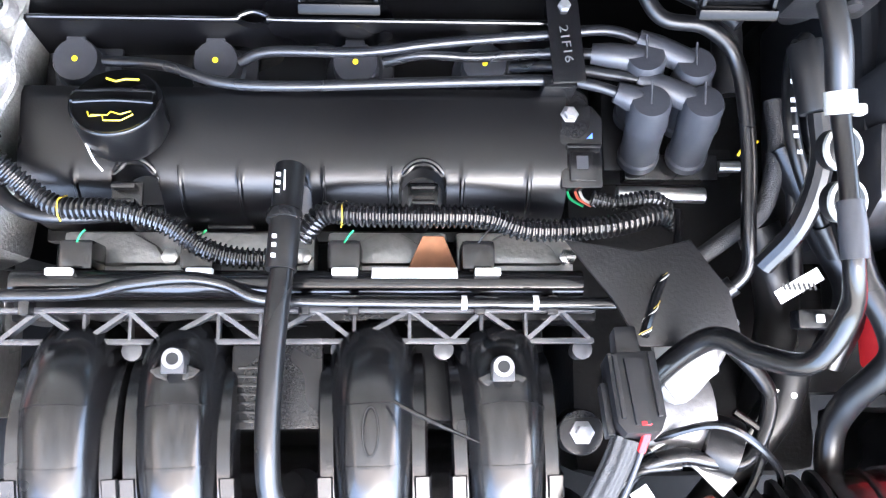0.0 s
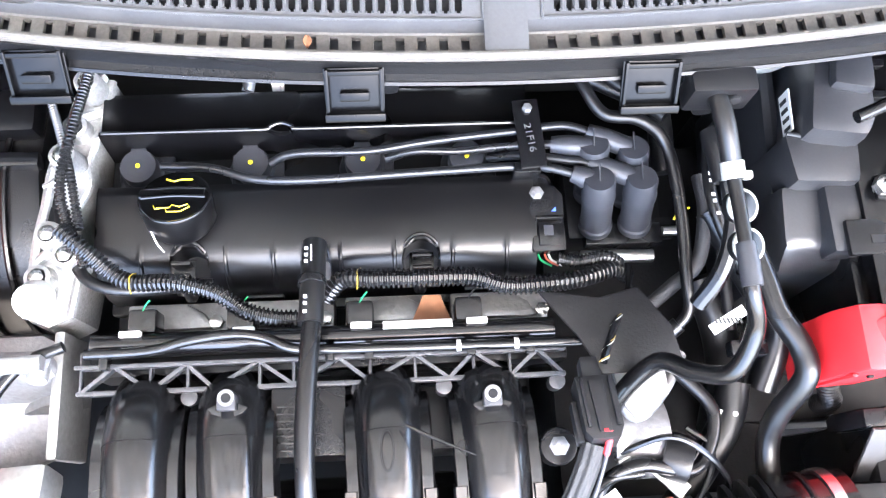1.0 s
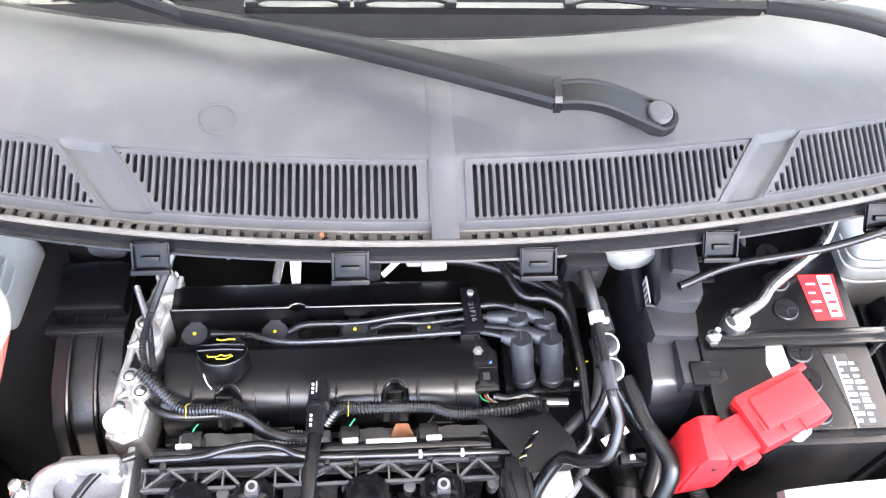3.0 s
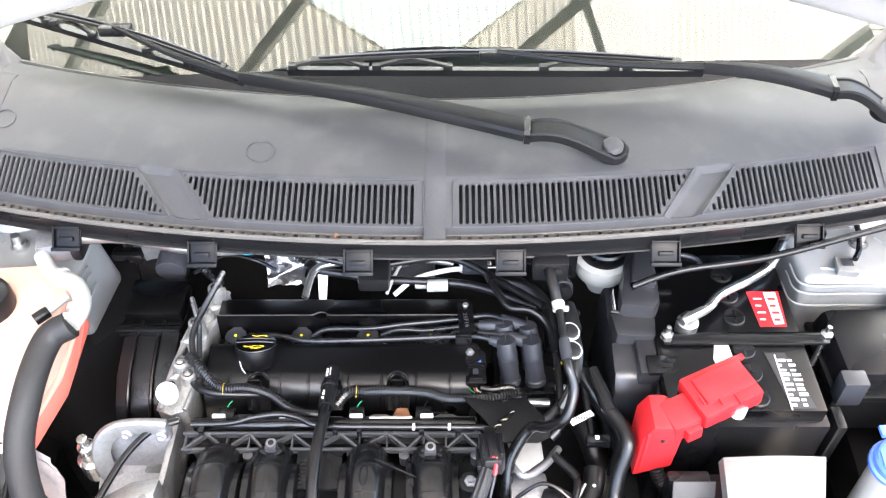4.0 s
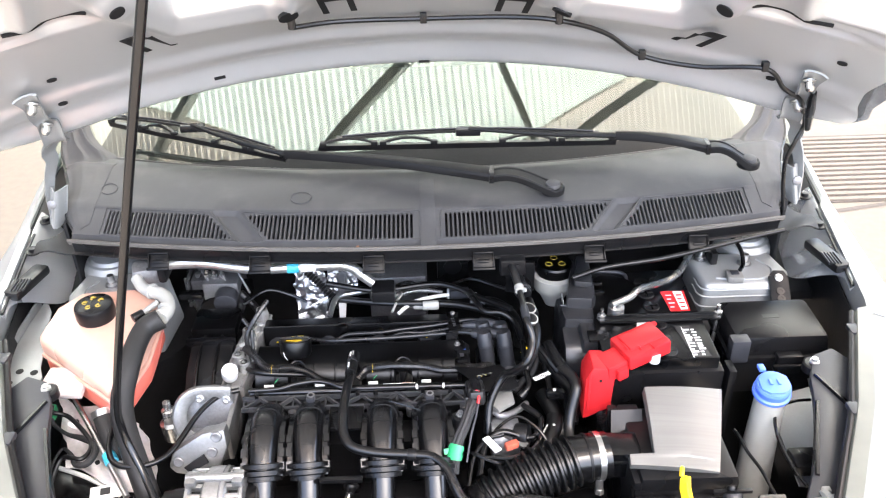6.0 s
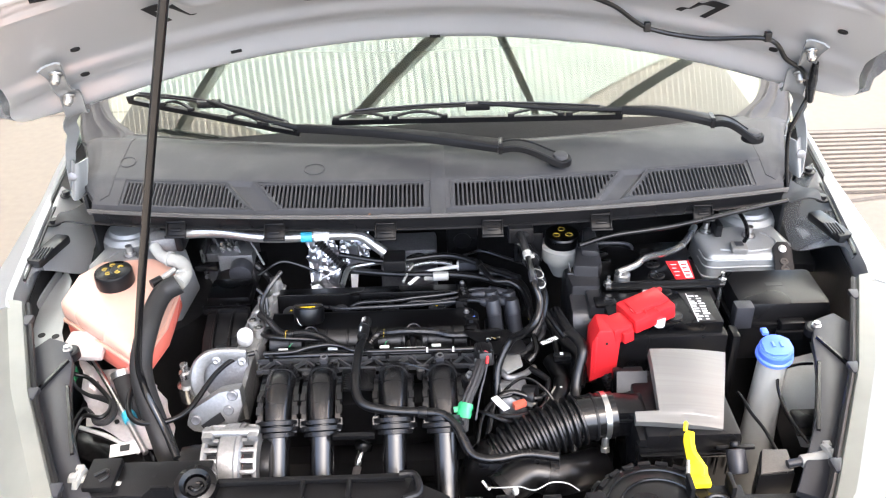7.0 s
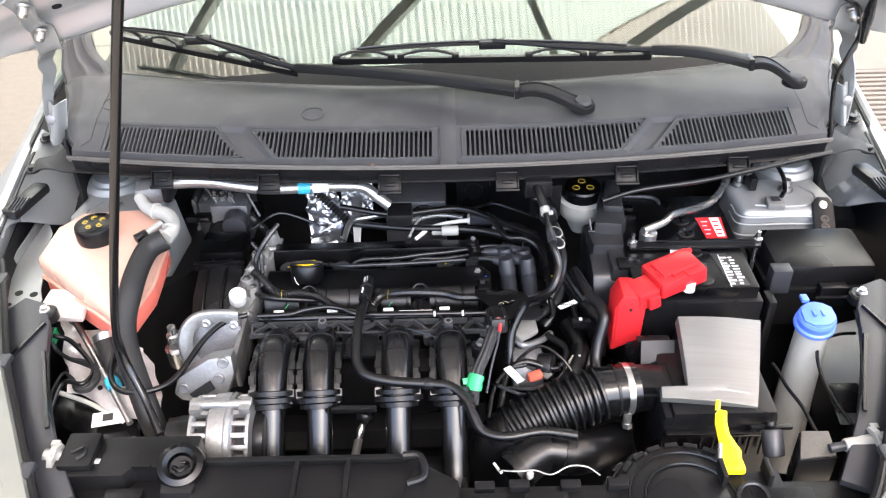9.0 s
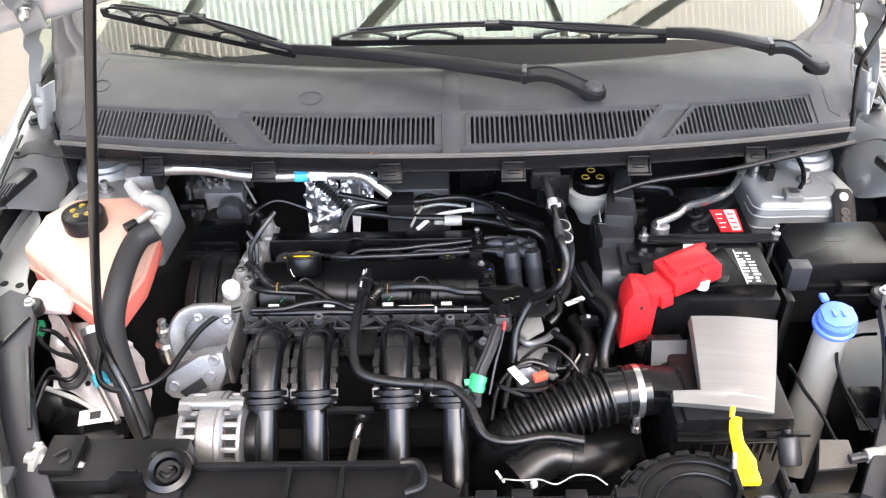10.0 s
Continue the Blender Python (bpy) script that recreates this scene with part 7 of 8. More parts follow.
part("motor_can", rod((-0.305, 0.452, 0.800), (-0.305, 0.425, 0.797), 0.021, bevel=0.003), GREY_BLOCK, absu, "grey motor can")
for x in (-0.343, -0.330, -0.317):
    part("union_nut", lathe([(0.006, 0), (0.006, 0.010), (0.0035, 0.011), (0.0035, 0.018), (0, 0.018)], (x, 0.476, 0.822), seg=6), STEEL, absu, "pipe union nut")
part("side_plug", box((-0.395, 0.452, 0.790), (-0.352, 0.470, 0.802), 0.003), BLACK_GLOSS, absu)

# ---- front panel ----
slam = thing("front_panel", (XC, -0.13, 0.75), "dull black plastic front panel over the radiator", "front panel")
part("top", box((-0.245, -0.20, 0.79), (0.03, -0.100, 0.822), 0.005), SLAM, slam)
part("top", box((0.03, -0.22, 0.77), (0.55, -0.135, 0.805), 0.005), SLAM, slam)
part("corner", prism([(-0.41, -0.064), (-0.245, -0.064), (-0.245, -0.112), (-0.318, -0.112), (-0.326, -0.124), (-0.41, -0.124)], 0.052, Matrix.Translation((0, 0, 0.772)), 0.003), SLAM, slam, "notched corner shelf")
part("corner_ledge", box((-0.41, -0.20, 0.75), (-0.245, -0.110, 0.798), 0.005), SLAM, slam, "sunken dark ledge")
# Unseen wall below the panel, added to block light from below.
part("front_wall", box((-0.40, -0.26, 0.40), (0.54, -0.20, 0.80), 0.01), SLAM, slam)
part("radiator", box((-0.30, -0.185, 0.36), (0.44, -0.14, 0.77), 0.004), DARK, slam)

hook = thing("prop_socket", (-0.27, -0.118, 0.82), "black round prop rod socket", "socket")
part("block", box((-0.276, -0.156, 0.775), (-0.234, -0.106, 0.830), 0.010), BLACK, hook, "black socket block")
ring = part("ring", lathe([(0.0145, -0.004), (0.0265, -0.006), (0.0290, 0.000), (0.0265, 0.008), (0.0200, 0.011), (0.0150, 0.006), (0.0140, -0.002)], (-0.255, -0.120, 0.833), (0.1, -0.35, 1), 24), BLACK_SATIN, hook, "black rubber ring")
# Solid dark plug gives the ring a shaded inside.
part("cup", rod((-0.256, -0.118, 0.828), (-0.2545, -0.1205, 0.8345), 0.0122, seg=20), DARK, ring)
part("swirl", tube([(-0.262, -0.124, 0.8365), (-0.254, -0.130, 0.8385), (-0.247, -0.124, 0.8370), (-0.249, -0.116, 0.8345), (-0.256, -0.116, 0.8345)], 0.0028, 8, 5), BLACK_GLOSS, ring)
ydip = thing("bonnet_latch", (0.39, -0.09, 0.81), "bright yellow plastic latch handle", "handle")
hm = axes((0, 0, 0.836), (1, 0, 0), (0, 1, 0.16))
hd = part("handle", prism([(0.384, -0.066), (0.388, -0.052), (0.394, -0.047), (0.403, -0.050), (0.399, -0.066), (0.398, -0.082), (0.406, -0.106), (0.402, -0.128), (0.380, -0.127), (0.382, -0.100)], 0.0045, hm, 0.0018), YELLOW, ydip)
part("hook", tube([(0.387, -0.058, 0.842), (0.389, -0.050, 0.848), (0.391, -0.046, 0.844)], [0.003, 0.0032, 0.002], 8, 5), YELLOW, hd)
part("rib", tube([(0.391, -0.066, 0.8385), (0.389, -0.090, 0.835), (0.396, -0.112, 0.832), (0.394, -0.126, 0.829)], 0.0018, 8, 5), YELLOW, hd)
part("foot", box((0.380, -0.134, 0.814), (0.404, -0.118, 0.824), 0.003), YELLOW, ydip)
part("spring", rod((0.381, -0.100, 0.830), (0.377, -0.118, 0.824), 0.003), STEEL, ydip)
box_r = thing("sensor_box", (0.507, -0.09, 0.76), "small black box on the front panel", "box")
part("body", prism([(0.472, -0.114), (0.522, -0.109), (0.526, -0.068), (0.490, -0.067)], 0.074, Matrix.Translation((0, 0, 0.738)), 0.003), BLACK, box_r)
part("worn_top", prism([(0.475, -0.112), (0.520, -0.107), (0.524, -0.070), (0.491, -0.069)], 0.0025, Matrix.Translation((0, 0, 0.8122)), 0.001), COWL_EDGE, box_r, "worn brownish top")
motor = thing("washer_motor", (0.477, -0.05, 0.74), "grey cylindrical washer pump motor", "motor")
part("body", rod((0.461, -0.055, 0.803), (0.462, -0.080, 0.780), 0.0130, bevel=0.004), GREY_BLOCK, motor)
part("nose", rod((0.461, -0.053, 0.805), (0.4605, -0.048, 0.810), 0.007, bevel=0.002), BLACK, motor)
part("bracket", box((0.438, -0.052, 0.797), (0.490, -0.046, 0.802), 0.001), BLACK, motor)
for s, x in ((-1, -0.405), (1, 0.558)):
    bulb = thing("bulb_holder", (x, -0.10, 0.80), "white plastic bulb holder", "bulb holder", "bulb holders")
    part("stem", rod((x - s * 0.028, -0.10, 0.822), (x + s * 0.022, -0.095, 0.828), 0.0085, bevel=0.002), NATURAL, bulb)
    part("tip", rod((x - s * 0.028, -0.10, 0.822), (x - s * 0.046, -0.102, 0.820), 0.0055), GREY_RUBBER if s > 0 else NATURAL, bulb)
    part("flange", rod((x + s * 0.004, -0.098, 0.826), (x + s * 0.011, -0.097, 0.827), 0.0175, seg=8), NATURAL, bulb)
    for a in (0.5, 2.07, 3.64, 5.21):
        c = Vector((x + s * 0.010, -0.0975 + 0.016 * math.cos(a), 0.8266 + 0.016 * math.sin(a)))
        part("lug", box(c - Vector((0.005, 0.004, 0.004)), c + Vector((0.005, 0.004, 0.004)), 0.001), NATURAL, bulb)


def headlamp(s):
    hl = thing("headlamp", (XC + s * 0.55, 0.0, 0.8), "black backed headlamp with a hazy clear lens", "headlamp", "headlamps")
    out = [(0.572, 0.152), (0.553, 0.11), (0.540, 0.055), (0.515, -0.02), (0.470, -0.10), (0.440, -0.15), (0.475, -0.165), (0.53, -0.06), (0.585, 0.04), (0.632, 0.13), (0.605, 0.165)]
    out = [(XC + s * x, y) for x, y in out]
    tilt = axes((0, 0, 0.832), (1, 0, 0), (0, 1, 0.14))
    hs = part("housing", prism(out, 0.012, tilt, 0.003), GREY_BLOCK, hl, "dark grey lamp housing with ribs")
    for (xa, ya), (xb, yb) in (((0.560, 0.11), (0.600, 0.02)), ((0.545, 0.06), (0.500, -0.06))):
        a, b = Vector((XC + s * xa, ya, 0.8455 + 0.14 * ya)), Vector((XC + s * xb, yb, 0.8455 + 0.14 * yb))
        part("rib", sweep(bmesh.new(), [a, a.lerp(b, 0.5), b], lambda i, q: [(-0.003, -0.002), (0.003, -0.002), (0.002, 0.003), (-0.002, 0.003)]), BLACK_GLOSS, hs)
    part("ear", lathe([(0.016, 0.846), (0.016, 0.858), (0.013, 0.860), (0, 0.860)], (XC + s * 0.570, 0.137, 0)), BLACK, hs)
    part("ear_bolt", lathe([(0.008, 0.860), (0.008, 0.863), (0.005, 0.864), (0.005, 0.868), (0, 0.868)], (XC + s * 0.570, 0.137, 0), seg=6), STEEL, hs)
    part("back", sheet(lambda u, v: Vector((XC + s * (0.560 - 0.11 * u ** 1.4 + 0.030 * v), 0.12 - 0.27 * u, 0.845 - 0.04 * u - 0.05 * v)), spread(0, 1, 8), spread(0, 1, 3), 0.004), BLACK, hl)

    def lens(u, v):
        y = -0.30 + 0.52 * u
        e = edge_x(y)
        dx, dz = ((-0.038, -0.012), (-0.034, -0.004), (-0.012, 0.0), (0.010, -0.008), (0.055, -0.045), (0.085, -0.12), (0.09, -0.24))[int(v)]
        return Vector((XC + s * (e + dx), y, 0.900 - 0.045 * (1 - u) + dz))
    ln = part("lens", sheet(lens, spread(0, 1, 24), list(range(7)), 0.003), LENS, hl, "hazy clear plastic lens")
    part("gasket", tube([lens(u, 0) + Vector((-s * 0.004, 0, 0.0)) for u in spread(0, 1, 10)], 0.005, 8, 3), RUBBER, ln, "black rim")
    for u in (0.92, 0.62, 0.30):
        p = lens(u, 0)
        part("lug", box(p + Vector((-0.009, -0.012, -0.003)), p + Vector((0.009, 0.012, 0.006)), 0.003), GREY_RUBBER, ln)


headlamp(-1)
headlamp(1)

snork = thing("snorkel_hose", HORN_HOSE[0], "fat dull black intake snorkel with a rimmed mouth", "hose")
part("hose", tube(HORN_HOSE, 0.028, 20, 8), RUBBER, snork)
sp = catmull(HORN_HOSE, 8)
part("mouth_rim", tube([sp[0], sp[2]], 0.0305, 20, 2), BLACK, snork, "raised mouth rim")
part("band", tube([sp[12], sp[14]], 0.0295, 20, 2), BLACK, snork)

# ---- hoses on the gearbox side ----
heater = thing("heater_pipe", (0.24, 0.2, 0.8), "shiny black heater pipe with pale clamps", "pipe")
part("pipe", tube(PIPE_HEATER, [0.0044, 0.0044, 0.0044, 0.0050, 0.0058, 0.0060, 0.0062, 0.0064, 0.0066, 0.0066], 16, 8), RUBBER_GLOSS, heater)
part("rear_hose", tube([(0.190, 0.330, 0.945), (0.197, 0.275, 0.952), (0.2035, 0.246, 0.9385)], 0.0062, 16, 5), RUBBER, heater, "dull rubber hose end")
part("clamp", rod((0.2035, 0.248, 0.9392), (0.2045, 0.238, 0.9365), 0.0072), NATURAL, heater, "pale hose clamp")
part("clamp_ear", box((0.2095, 0.237, 0.935), (0.2150, 0.242, 0.941), 0.0015), NATURAL, heater)
part("sleeve", tube([(0.206, 0.198, 0.9350), (0.2065, 0.184, 0.9345), (0.207, 0.172, 0.9335)], [0.0060, 0.0064, 0.0062], 16, 4), GREY_RUBBER, heater, "grey sleeve")
holder = part("holder", box((0.178, 0.284, 0.934), (0.218, 0.300, 0.962), 0.003), BLACK, heater, "black pipe holder with a round hole")
part("holder_arm", box((0.184, 0.298, 0.936), (0.212, 0.440, 0.944), 0.002), BLACK, holder)
# Hole drawn as a near-black disc for its shade.
part("hole", rod((0.205, 0.2835, 0.952), (0.205, 0.2815, 0.952), 0.0045, seg=14), DARK, holder)
part("lower_pipe", tube(PIPE_HEATER2, 0.0085, 14, 8), RUBBER_GLOSS, heater)
for nm, pts, r, mt, lb in (("braided_cable", BRAID, 0.0058, BRAID_MAT, "grey braided cable sleeve"), ("coolant_pipe", HOSE_R3, 0.0045, RUBBER_GLOSS, "thin black rubber coolant pipe"),
                           ("radiator_hose", HOSE_BIG, 0.015, RUBBER, "thick dull radiator hose"), ("bonnet_cable", CABLE_R, 0.0042, RUBBER_GLOSS, "black release cable under the cowl"),
                           ("throttle_hose", HOSE_TH, 0.005, RUBBER_GLOSS, "thin shiny hose by the throttle"),
                           ("lamp_cable", LOOP_L, 0.0035, RUBBER_GLOSS, "looped black lamp cable"), ("lamp_cable", LOOP_R, 0.0024, RUBBER_GLOSS, "black cable to the lamp"),
                           ("washer_cable", CABLE_BR, 0.0026, RUBBER_GLOSS, "black cable by the washer neck"), ("sensor_wire", O2_WIRE, 0.0036, WHITE, "pale grey sensor wire")):
    o = part(nm, tube(pts, r, 12, 8), mt, base=pts[0])
    tagged(o, lb, "hose" if "hose" in nm or "tube" in nm else "cable")

for pts, r, lb in ((HOSE_R1, 0.0048, "shiny black vacuum hose with end sleeves"), (HOSE_R2, 0.0045, "black vacuum hose with white print")):
    vh = thing("vacuum_hose", pts[0], lb, "hose")
    part("hose", tube(pts, r, 12, 8), RUBBER_GLOSS, vh)
    run = catmull(pts, 8)
    part("end_sleeve", tube(run[:5], r * 1.35, 12, 1), RUBBER, vh)
    part("end_sleeve", tube(run[-5:], r * 1.35, 12, 1), RUBBER, vh)
    if pts is HOSE_R2:
        for k in (11, 13, 14, 16, 17, 19):
            part("print", box(run[k] + Vector((-0.0016, -0.0012, r - 0.0003)), run[k] + Vector((0.0012, 0.0014, r + 0.0002)), 0), WHITE, vh)

# ---- small things round the bay ----
duct = thing("air_duct", (-0.46, 0.04, 0.66), "glossy black plastic duct beside the lamp", "duct")
part("shell", prism([(-0.520, 0.118), (-0.500, 0.132), (-0.377, 0.060), (-0.360, 0.010), (-0.400, -0.010), (-0.500, 0.040)], 0.05, Matrix.Translation((0, 0, 0.690)), 0.008), BLACK_GLOSS, duct)
part("edge_bead", tube([(-0.505, 0.096, 0.7415), (-0.450, 0.072, 0.7415), (-0.392, 0.036, 0.7410)], 0.0035, 8), LABEL, duct, "white bead")
tube_s = thing("steel_tube", (-0.45, 0.12, 0.75), "thin bright steel tube with a blue clip", "pipe")
part("tube", tube(STEEL_TUBE, 0.0045, 12, 6), STEEL, tube_s)
part("clip", rod((-0.416, 0.084, 0.776), (-0.408, 0.072, 0.773), 0.010), CYAN, tube_s, "blue clip")
tag = thing("paper_tag", (-0.424, 0.074, 0.72), "white paper tag with a printed code", "tag")
part("paper", box((-0.432, 0.022, 0.7515), (-0.388, 0.046, 0.7525), 0, turn=Euler((0.1, 0, 0.2)).to_matrix()), LABEL, tag)
part("bar", box((-0.418, 0.029, 0.7528), (-0.404, 0.041, 0.7533), 0, turn=Euler((0.1, 0, 0.2)).to_matrix()), INK, tag)
bag = thing("tank_tab", (-0.488, 0.187, 0.80), "milky plastic tab under the coolant tank", "tab")
part("tab", prism([(-0.045, -0.02), (0.03, -0.03), (0.035, 0.02), (-0.03, 0.03)], 0.012, axes((-0.500, 0.190, 0.822), (1, 0, 0.1), (0, 1, 0.3)), 0.004), CLEAR, bag)
def wing_floor(u, v):
    """Crumpled panel that falls towards the duct."""
    x = -0.535 + 0.125 * v * 0.4 + 0.150 * u
    y = 0.215 - 0.130 * v - 0.060 * u
    n = noise.noise_vector(Vector((u * 3, v * 3, 3))) * 0.012 + noise.noise_vector(Vector((u * 8, v * 8, 8))) * 0.004
    return Vector((x, y, 0.782 - 0.026 * v - 0.012 * u)) + n


part("wing_floor", sheet(wing_floor, spread(0, 1, 30), spread(0, 1, 26), 0.002), PANEL_SILVER, body, "crumpled silver panel under the tank", smooth=25)
part("wing_floor", sheet(lambda u, v: Vector((0.690 - 0.100 * u, 0.190 - 0.150 * v - 0.03 * u, 0.770 - 0.030 * v + 0.010 * math.sin(6 * u) * v)), spread(0, 1, 16), spread(0, 1, 16), 0.002), PAINT_SHADED, body, "silver panel beside the washer neck", smooth=40)
for u, v in ((0.35, 0.82), (0.2, 0.3)):
    p = wing_floor(u, v)
    # Dark discs stand for shaded holes in the panel.
    part("panel_hole", rod(p - Vector((0, 0, 0.002)), p + Vector((0, 0, 0.003)), 0.0035, seg=12), DARK, body)
side = part("side_bracket", prism([(-0.612, 0.413), (-0.590, 0.375), (-0.556, 0.23), (-0.544, 0.205), (-0.560, 0.170), (-0.572, 0.165), (-0.610, 0.205), (-0.615, 0.230), (-0.618, 0.32)], 0.003, axes((0, 0, 0.816), (1, 0, 0), (0, 1, 0.03)), 0.001), PAINT_SHADED, body, "silver sheet bracket with holes")
for x, y, r in ((-0.586, 0.222, 0.006), (-0.562, 0.218, 0.006), (-0.590, 0.196, 0.003)):
    # Bracket holes are near-black discs, coloured as shade.
    part("hole", rod((x, y, 0.820), (x, y, 0.8263), r), DARK, side)
part("fold", box((-0.620, 0.21, 0.822), (-0.616, 0.40, 0.842), 0.001), PAINT_SHADED, side)
gc = thing("wing_loom", (-0.49, 0.1, 0.78), "black ribbed loom with a green plug", "wiring loom")
part("loom", tube(LOOM_WING, [0.003, 0.003, 0.003, 0.0045, 0.0055, 0.0055, 0.0055, 0.0045, 0.003, 0.002, 0.002, 0.002], 10, 6), BRAID_MAT, gc)
part("plug", box((-0.524, 0.150, 0.784), (-0.516, 0.170, 0.802), 0.002), GREEN, gc, "green plug")

thr = thing("electric_throttle", (0.17, 0.10, 0.74), "grey throttle body with a steel tube", "throttle body")
part("barrel", rod((0.150, 0.098, 0.768), (0.192, 0.098, 0.768), 0.030, bevel=0.004), ALU_DULL, thr)
part("motor", rod((0.185, 0.085, 0.785), (0.205, 0.078, 0.788), 0.018, bevel=0.003), BLACK, thr)
part("cover", prism([(0.148, 0.148), (0.186, 0.156), (0.188, 0.125), (0.163, 0.107), (0.153, 0.121)], 0.006, Matrix.Translation((0, 0, 0.808)), 0.002), GREY_LID, thr, "flat grey cover plate")
part("steel_tube", tube(THROTTLE_TUBE, 0.005, 12, 6), ALU_DULL, thr)
bc = thing("brown_connector", (0.175, 0.047, 0.80), "orange brown plug with a white tag", "connector")
part("plug", box((0.166, 0.042, 0.798), (0.186, 0.052, 0.808), 0.002, turn=Euler((0, 0, 0.4)).to_matrix()), ORANGE, bc)
part("tag", box((0.142, 0.030, 0.806), (0.153, 0.062, 0.808), 0, turn=Euler((0, 0, 0.55)).to_matrix()), LABEL, bc, "white tag")
part("lead", tube(SENSOR_LEAD, 0.0026, 8, 6), RUBBER_GLOSS, bc)
nb = thing("gearbox_bolt", (0.105, 0.092, 0.80), "bolted bracket lug beside the manifold", "bolt")
part("lug", rod((0.105, 0.092, 0.80), (0.105, 0.092, 0.822), 0.013, bevel=0.003), BLACK, nb)
part("washer", lathe([(0.0070, 0.822), (0.0070, 0.824), (0.0042, 0.825), (0.0042, 0.829), (0, 0.830)], (0.105, 0.092, 0), seg=6), ALU_DULL, nb, "plated hex bolt")
rl = thing("red_lead", (0.128, 0.098, 0.878), "black taped lead with a small red end", "cable")
part("lead", tube(RED_LEAD, 0.0016, 10, 6), GREY_RUBBER, rl)
part("sleeve", tube([(0.1320, 0.099, 0.8602), (0.1315, 0.092, 0.8560), (0.1300, 0.084, 0.8508)], 0.0024, 8, 6), RED, rl)
dt = thing("dipstick_tube", (-0.067, 0.03, 0.70), "bright dipstick tube with a plug between the runners", "pipe")
part("tube", tube(DIP_TUBE, 0.006, 12, 6), STEEL, dt)
part("plug", rod((-0.061, 0.048, 0.72), (-0.058, 0.055, 0.73), 0.014, bevel=0.003), BLACK, dt)

drum = thing("resonator", (0.32, -0.12, 0.70), "ribbed black plastic resonator drum", "resonator")
RC = Vector((0.335, -0.165, 0.0))
part("drum", lathe([(0.100, 0.70), (0.100, 0.768), (0.096, 0.774), (0.098, 0.777), (0.098, 0.786), (0.090, 0.794), (0.086, 0.795), (0.086, 0.803), (0.078, 0.809), (0.0, 0.816)], RC, seg=48), BLACK, drum)
for rr, zz in ((0.094, 0.7905), (0.070, 0.8105), (0.052, 0.8125)):
    part("ring", tube([RC + Vector((rr * math.cos(a), rr * math.sin(a), zz)) for a in spread(0, 2 * math.pi, 36)], 0.0018, 6, 2), BLACK_GLOSS, drum)
for a in range(30, 160, 16):
    c = RC + Vector((0.082 * math.cos(radians(a)), 0.082 * math.sin(radians(a)), 0.807))
    part("rib", box(c - Vector((0.008, 0.003, 0.003)), c + Vector((0.008, 0.003, 0.004)), 0.001, turn=Euler((0, 0, radians(a - 90))).to_matrix()), BLACK, drum)
    c = RC + Vector((0.0985 * math.cos(radians(a + 8)), 0.0985 * math.sin(radians(a + 8)), 0.776))
    part("clip", box(c - Vector((0.009, 0.004, 0.006)), c + Vector((0.009, 0.004, 0.008)), 0.0015, turn=Euler((0, 0, radians(a - 82))).to_matrix()), BLACK_GLOSS, drum)

part("lamp_plug", box((0.585, 0.02, 0.745), (0.625, 0.06, 0.765), 0.004), BLACK, wash, "black plug")

for nm, pts, r, mt, lb, ct in (("coolant_hose", LOW_HOSE, 0.0115, RUBBER_GLOSS, "black coolant hose beside the battery", "hose"),
                               ("wiring_loom", BACK_LOOM, 0.005, RUBBER, "dull black loom behind the engine", "wiring loom"), ("wiring_loom", BACK_LOOM2, 0.006, RUBBER, "thick dull loom behind the valve cover", "wiring loom"),
                               ("rear_hose", BACK_HOSE, 0.010, RUBBER, "fat dull hose behind the coil", "hose"), ("cover_loom", VAC_LINE, 0.0045, RUBBER_GLOSS, "thin loom over the engine end", "wiring loom"),
                               ("clutch_pipe", CLUTCH_LINE, 0.0035, GREY_RUBBER, "thin grey clutch fluid pipe", "pipe"), ("clutch_pipe", CLUTCH_LINE2, 0.0035, GREY_RUBBER, "thin grey clutch fluid pipe", "pipe"),
                               ("throttle_lead", THROTTLE_LEAD, 0.0032, RUBBER_GLOSS, "shiny black throttle sensor lead", "cable")):
    o = part(nm, tube(pts, r, 12, 8), mt, base=pts[0])
    tagged(o, lb, ct)

o2 = thing("sensor_plug", (0.12, 0.43, 0.80), "grey sensor plug on a bracket behind the engine", "connector")
part("plug", box((0.100, 0.420, 0.795), (0.135, 0.435, 0.812), 0.002), GREY_BLOCK, o2)
part("pin", rod((0.135, 0.427, 0.803), (0.150, 0.427, 0.803), 0.002), STEEL, o2)
part("pale_plug", box((0.035, 0.398, 0.79), (0.070, 0.410, 0.80), 0.003), NATURAL, o2, "pale plug")
vac = thing("vacuum_pump", (0.04, 0.50, 0.72), "dark cast housing behind the engine", "pump")
part("housing", box((-0.05, 0.49, 0.70), (0.06, 0.56, 0.80), 0.008), ALU_DULL, vac)
part("plate", box((0.08, 0.52, 0.76), (0.14, 0.535, 0.84), 0.004), BLACK, vac)
part("ring", rod((0.11, 0.518, 0.80), (0.11, 0.524, 0.80), 0.017), RUBBER, vac)
# Gearbox takes the shade colour of the deep bay, not bare metal.
part("gearbox", box((0.13, 0.05, 0.45), (0.32, 0.38, 0.66), 0.02), MATTE_BLACK, engine, "gearbox casing blackened as if in shade")
part("battery_tray", box((0.29, 0.11, 0.55), (0.53, 0.41, 0.665), 0.01), BLACK, body, "black battery tray")
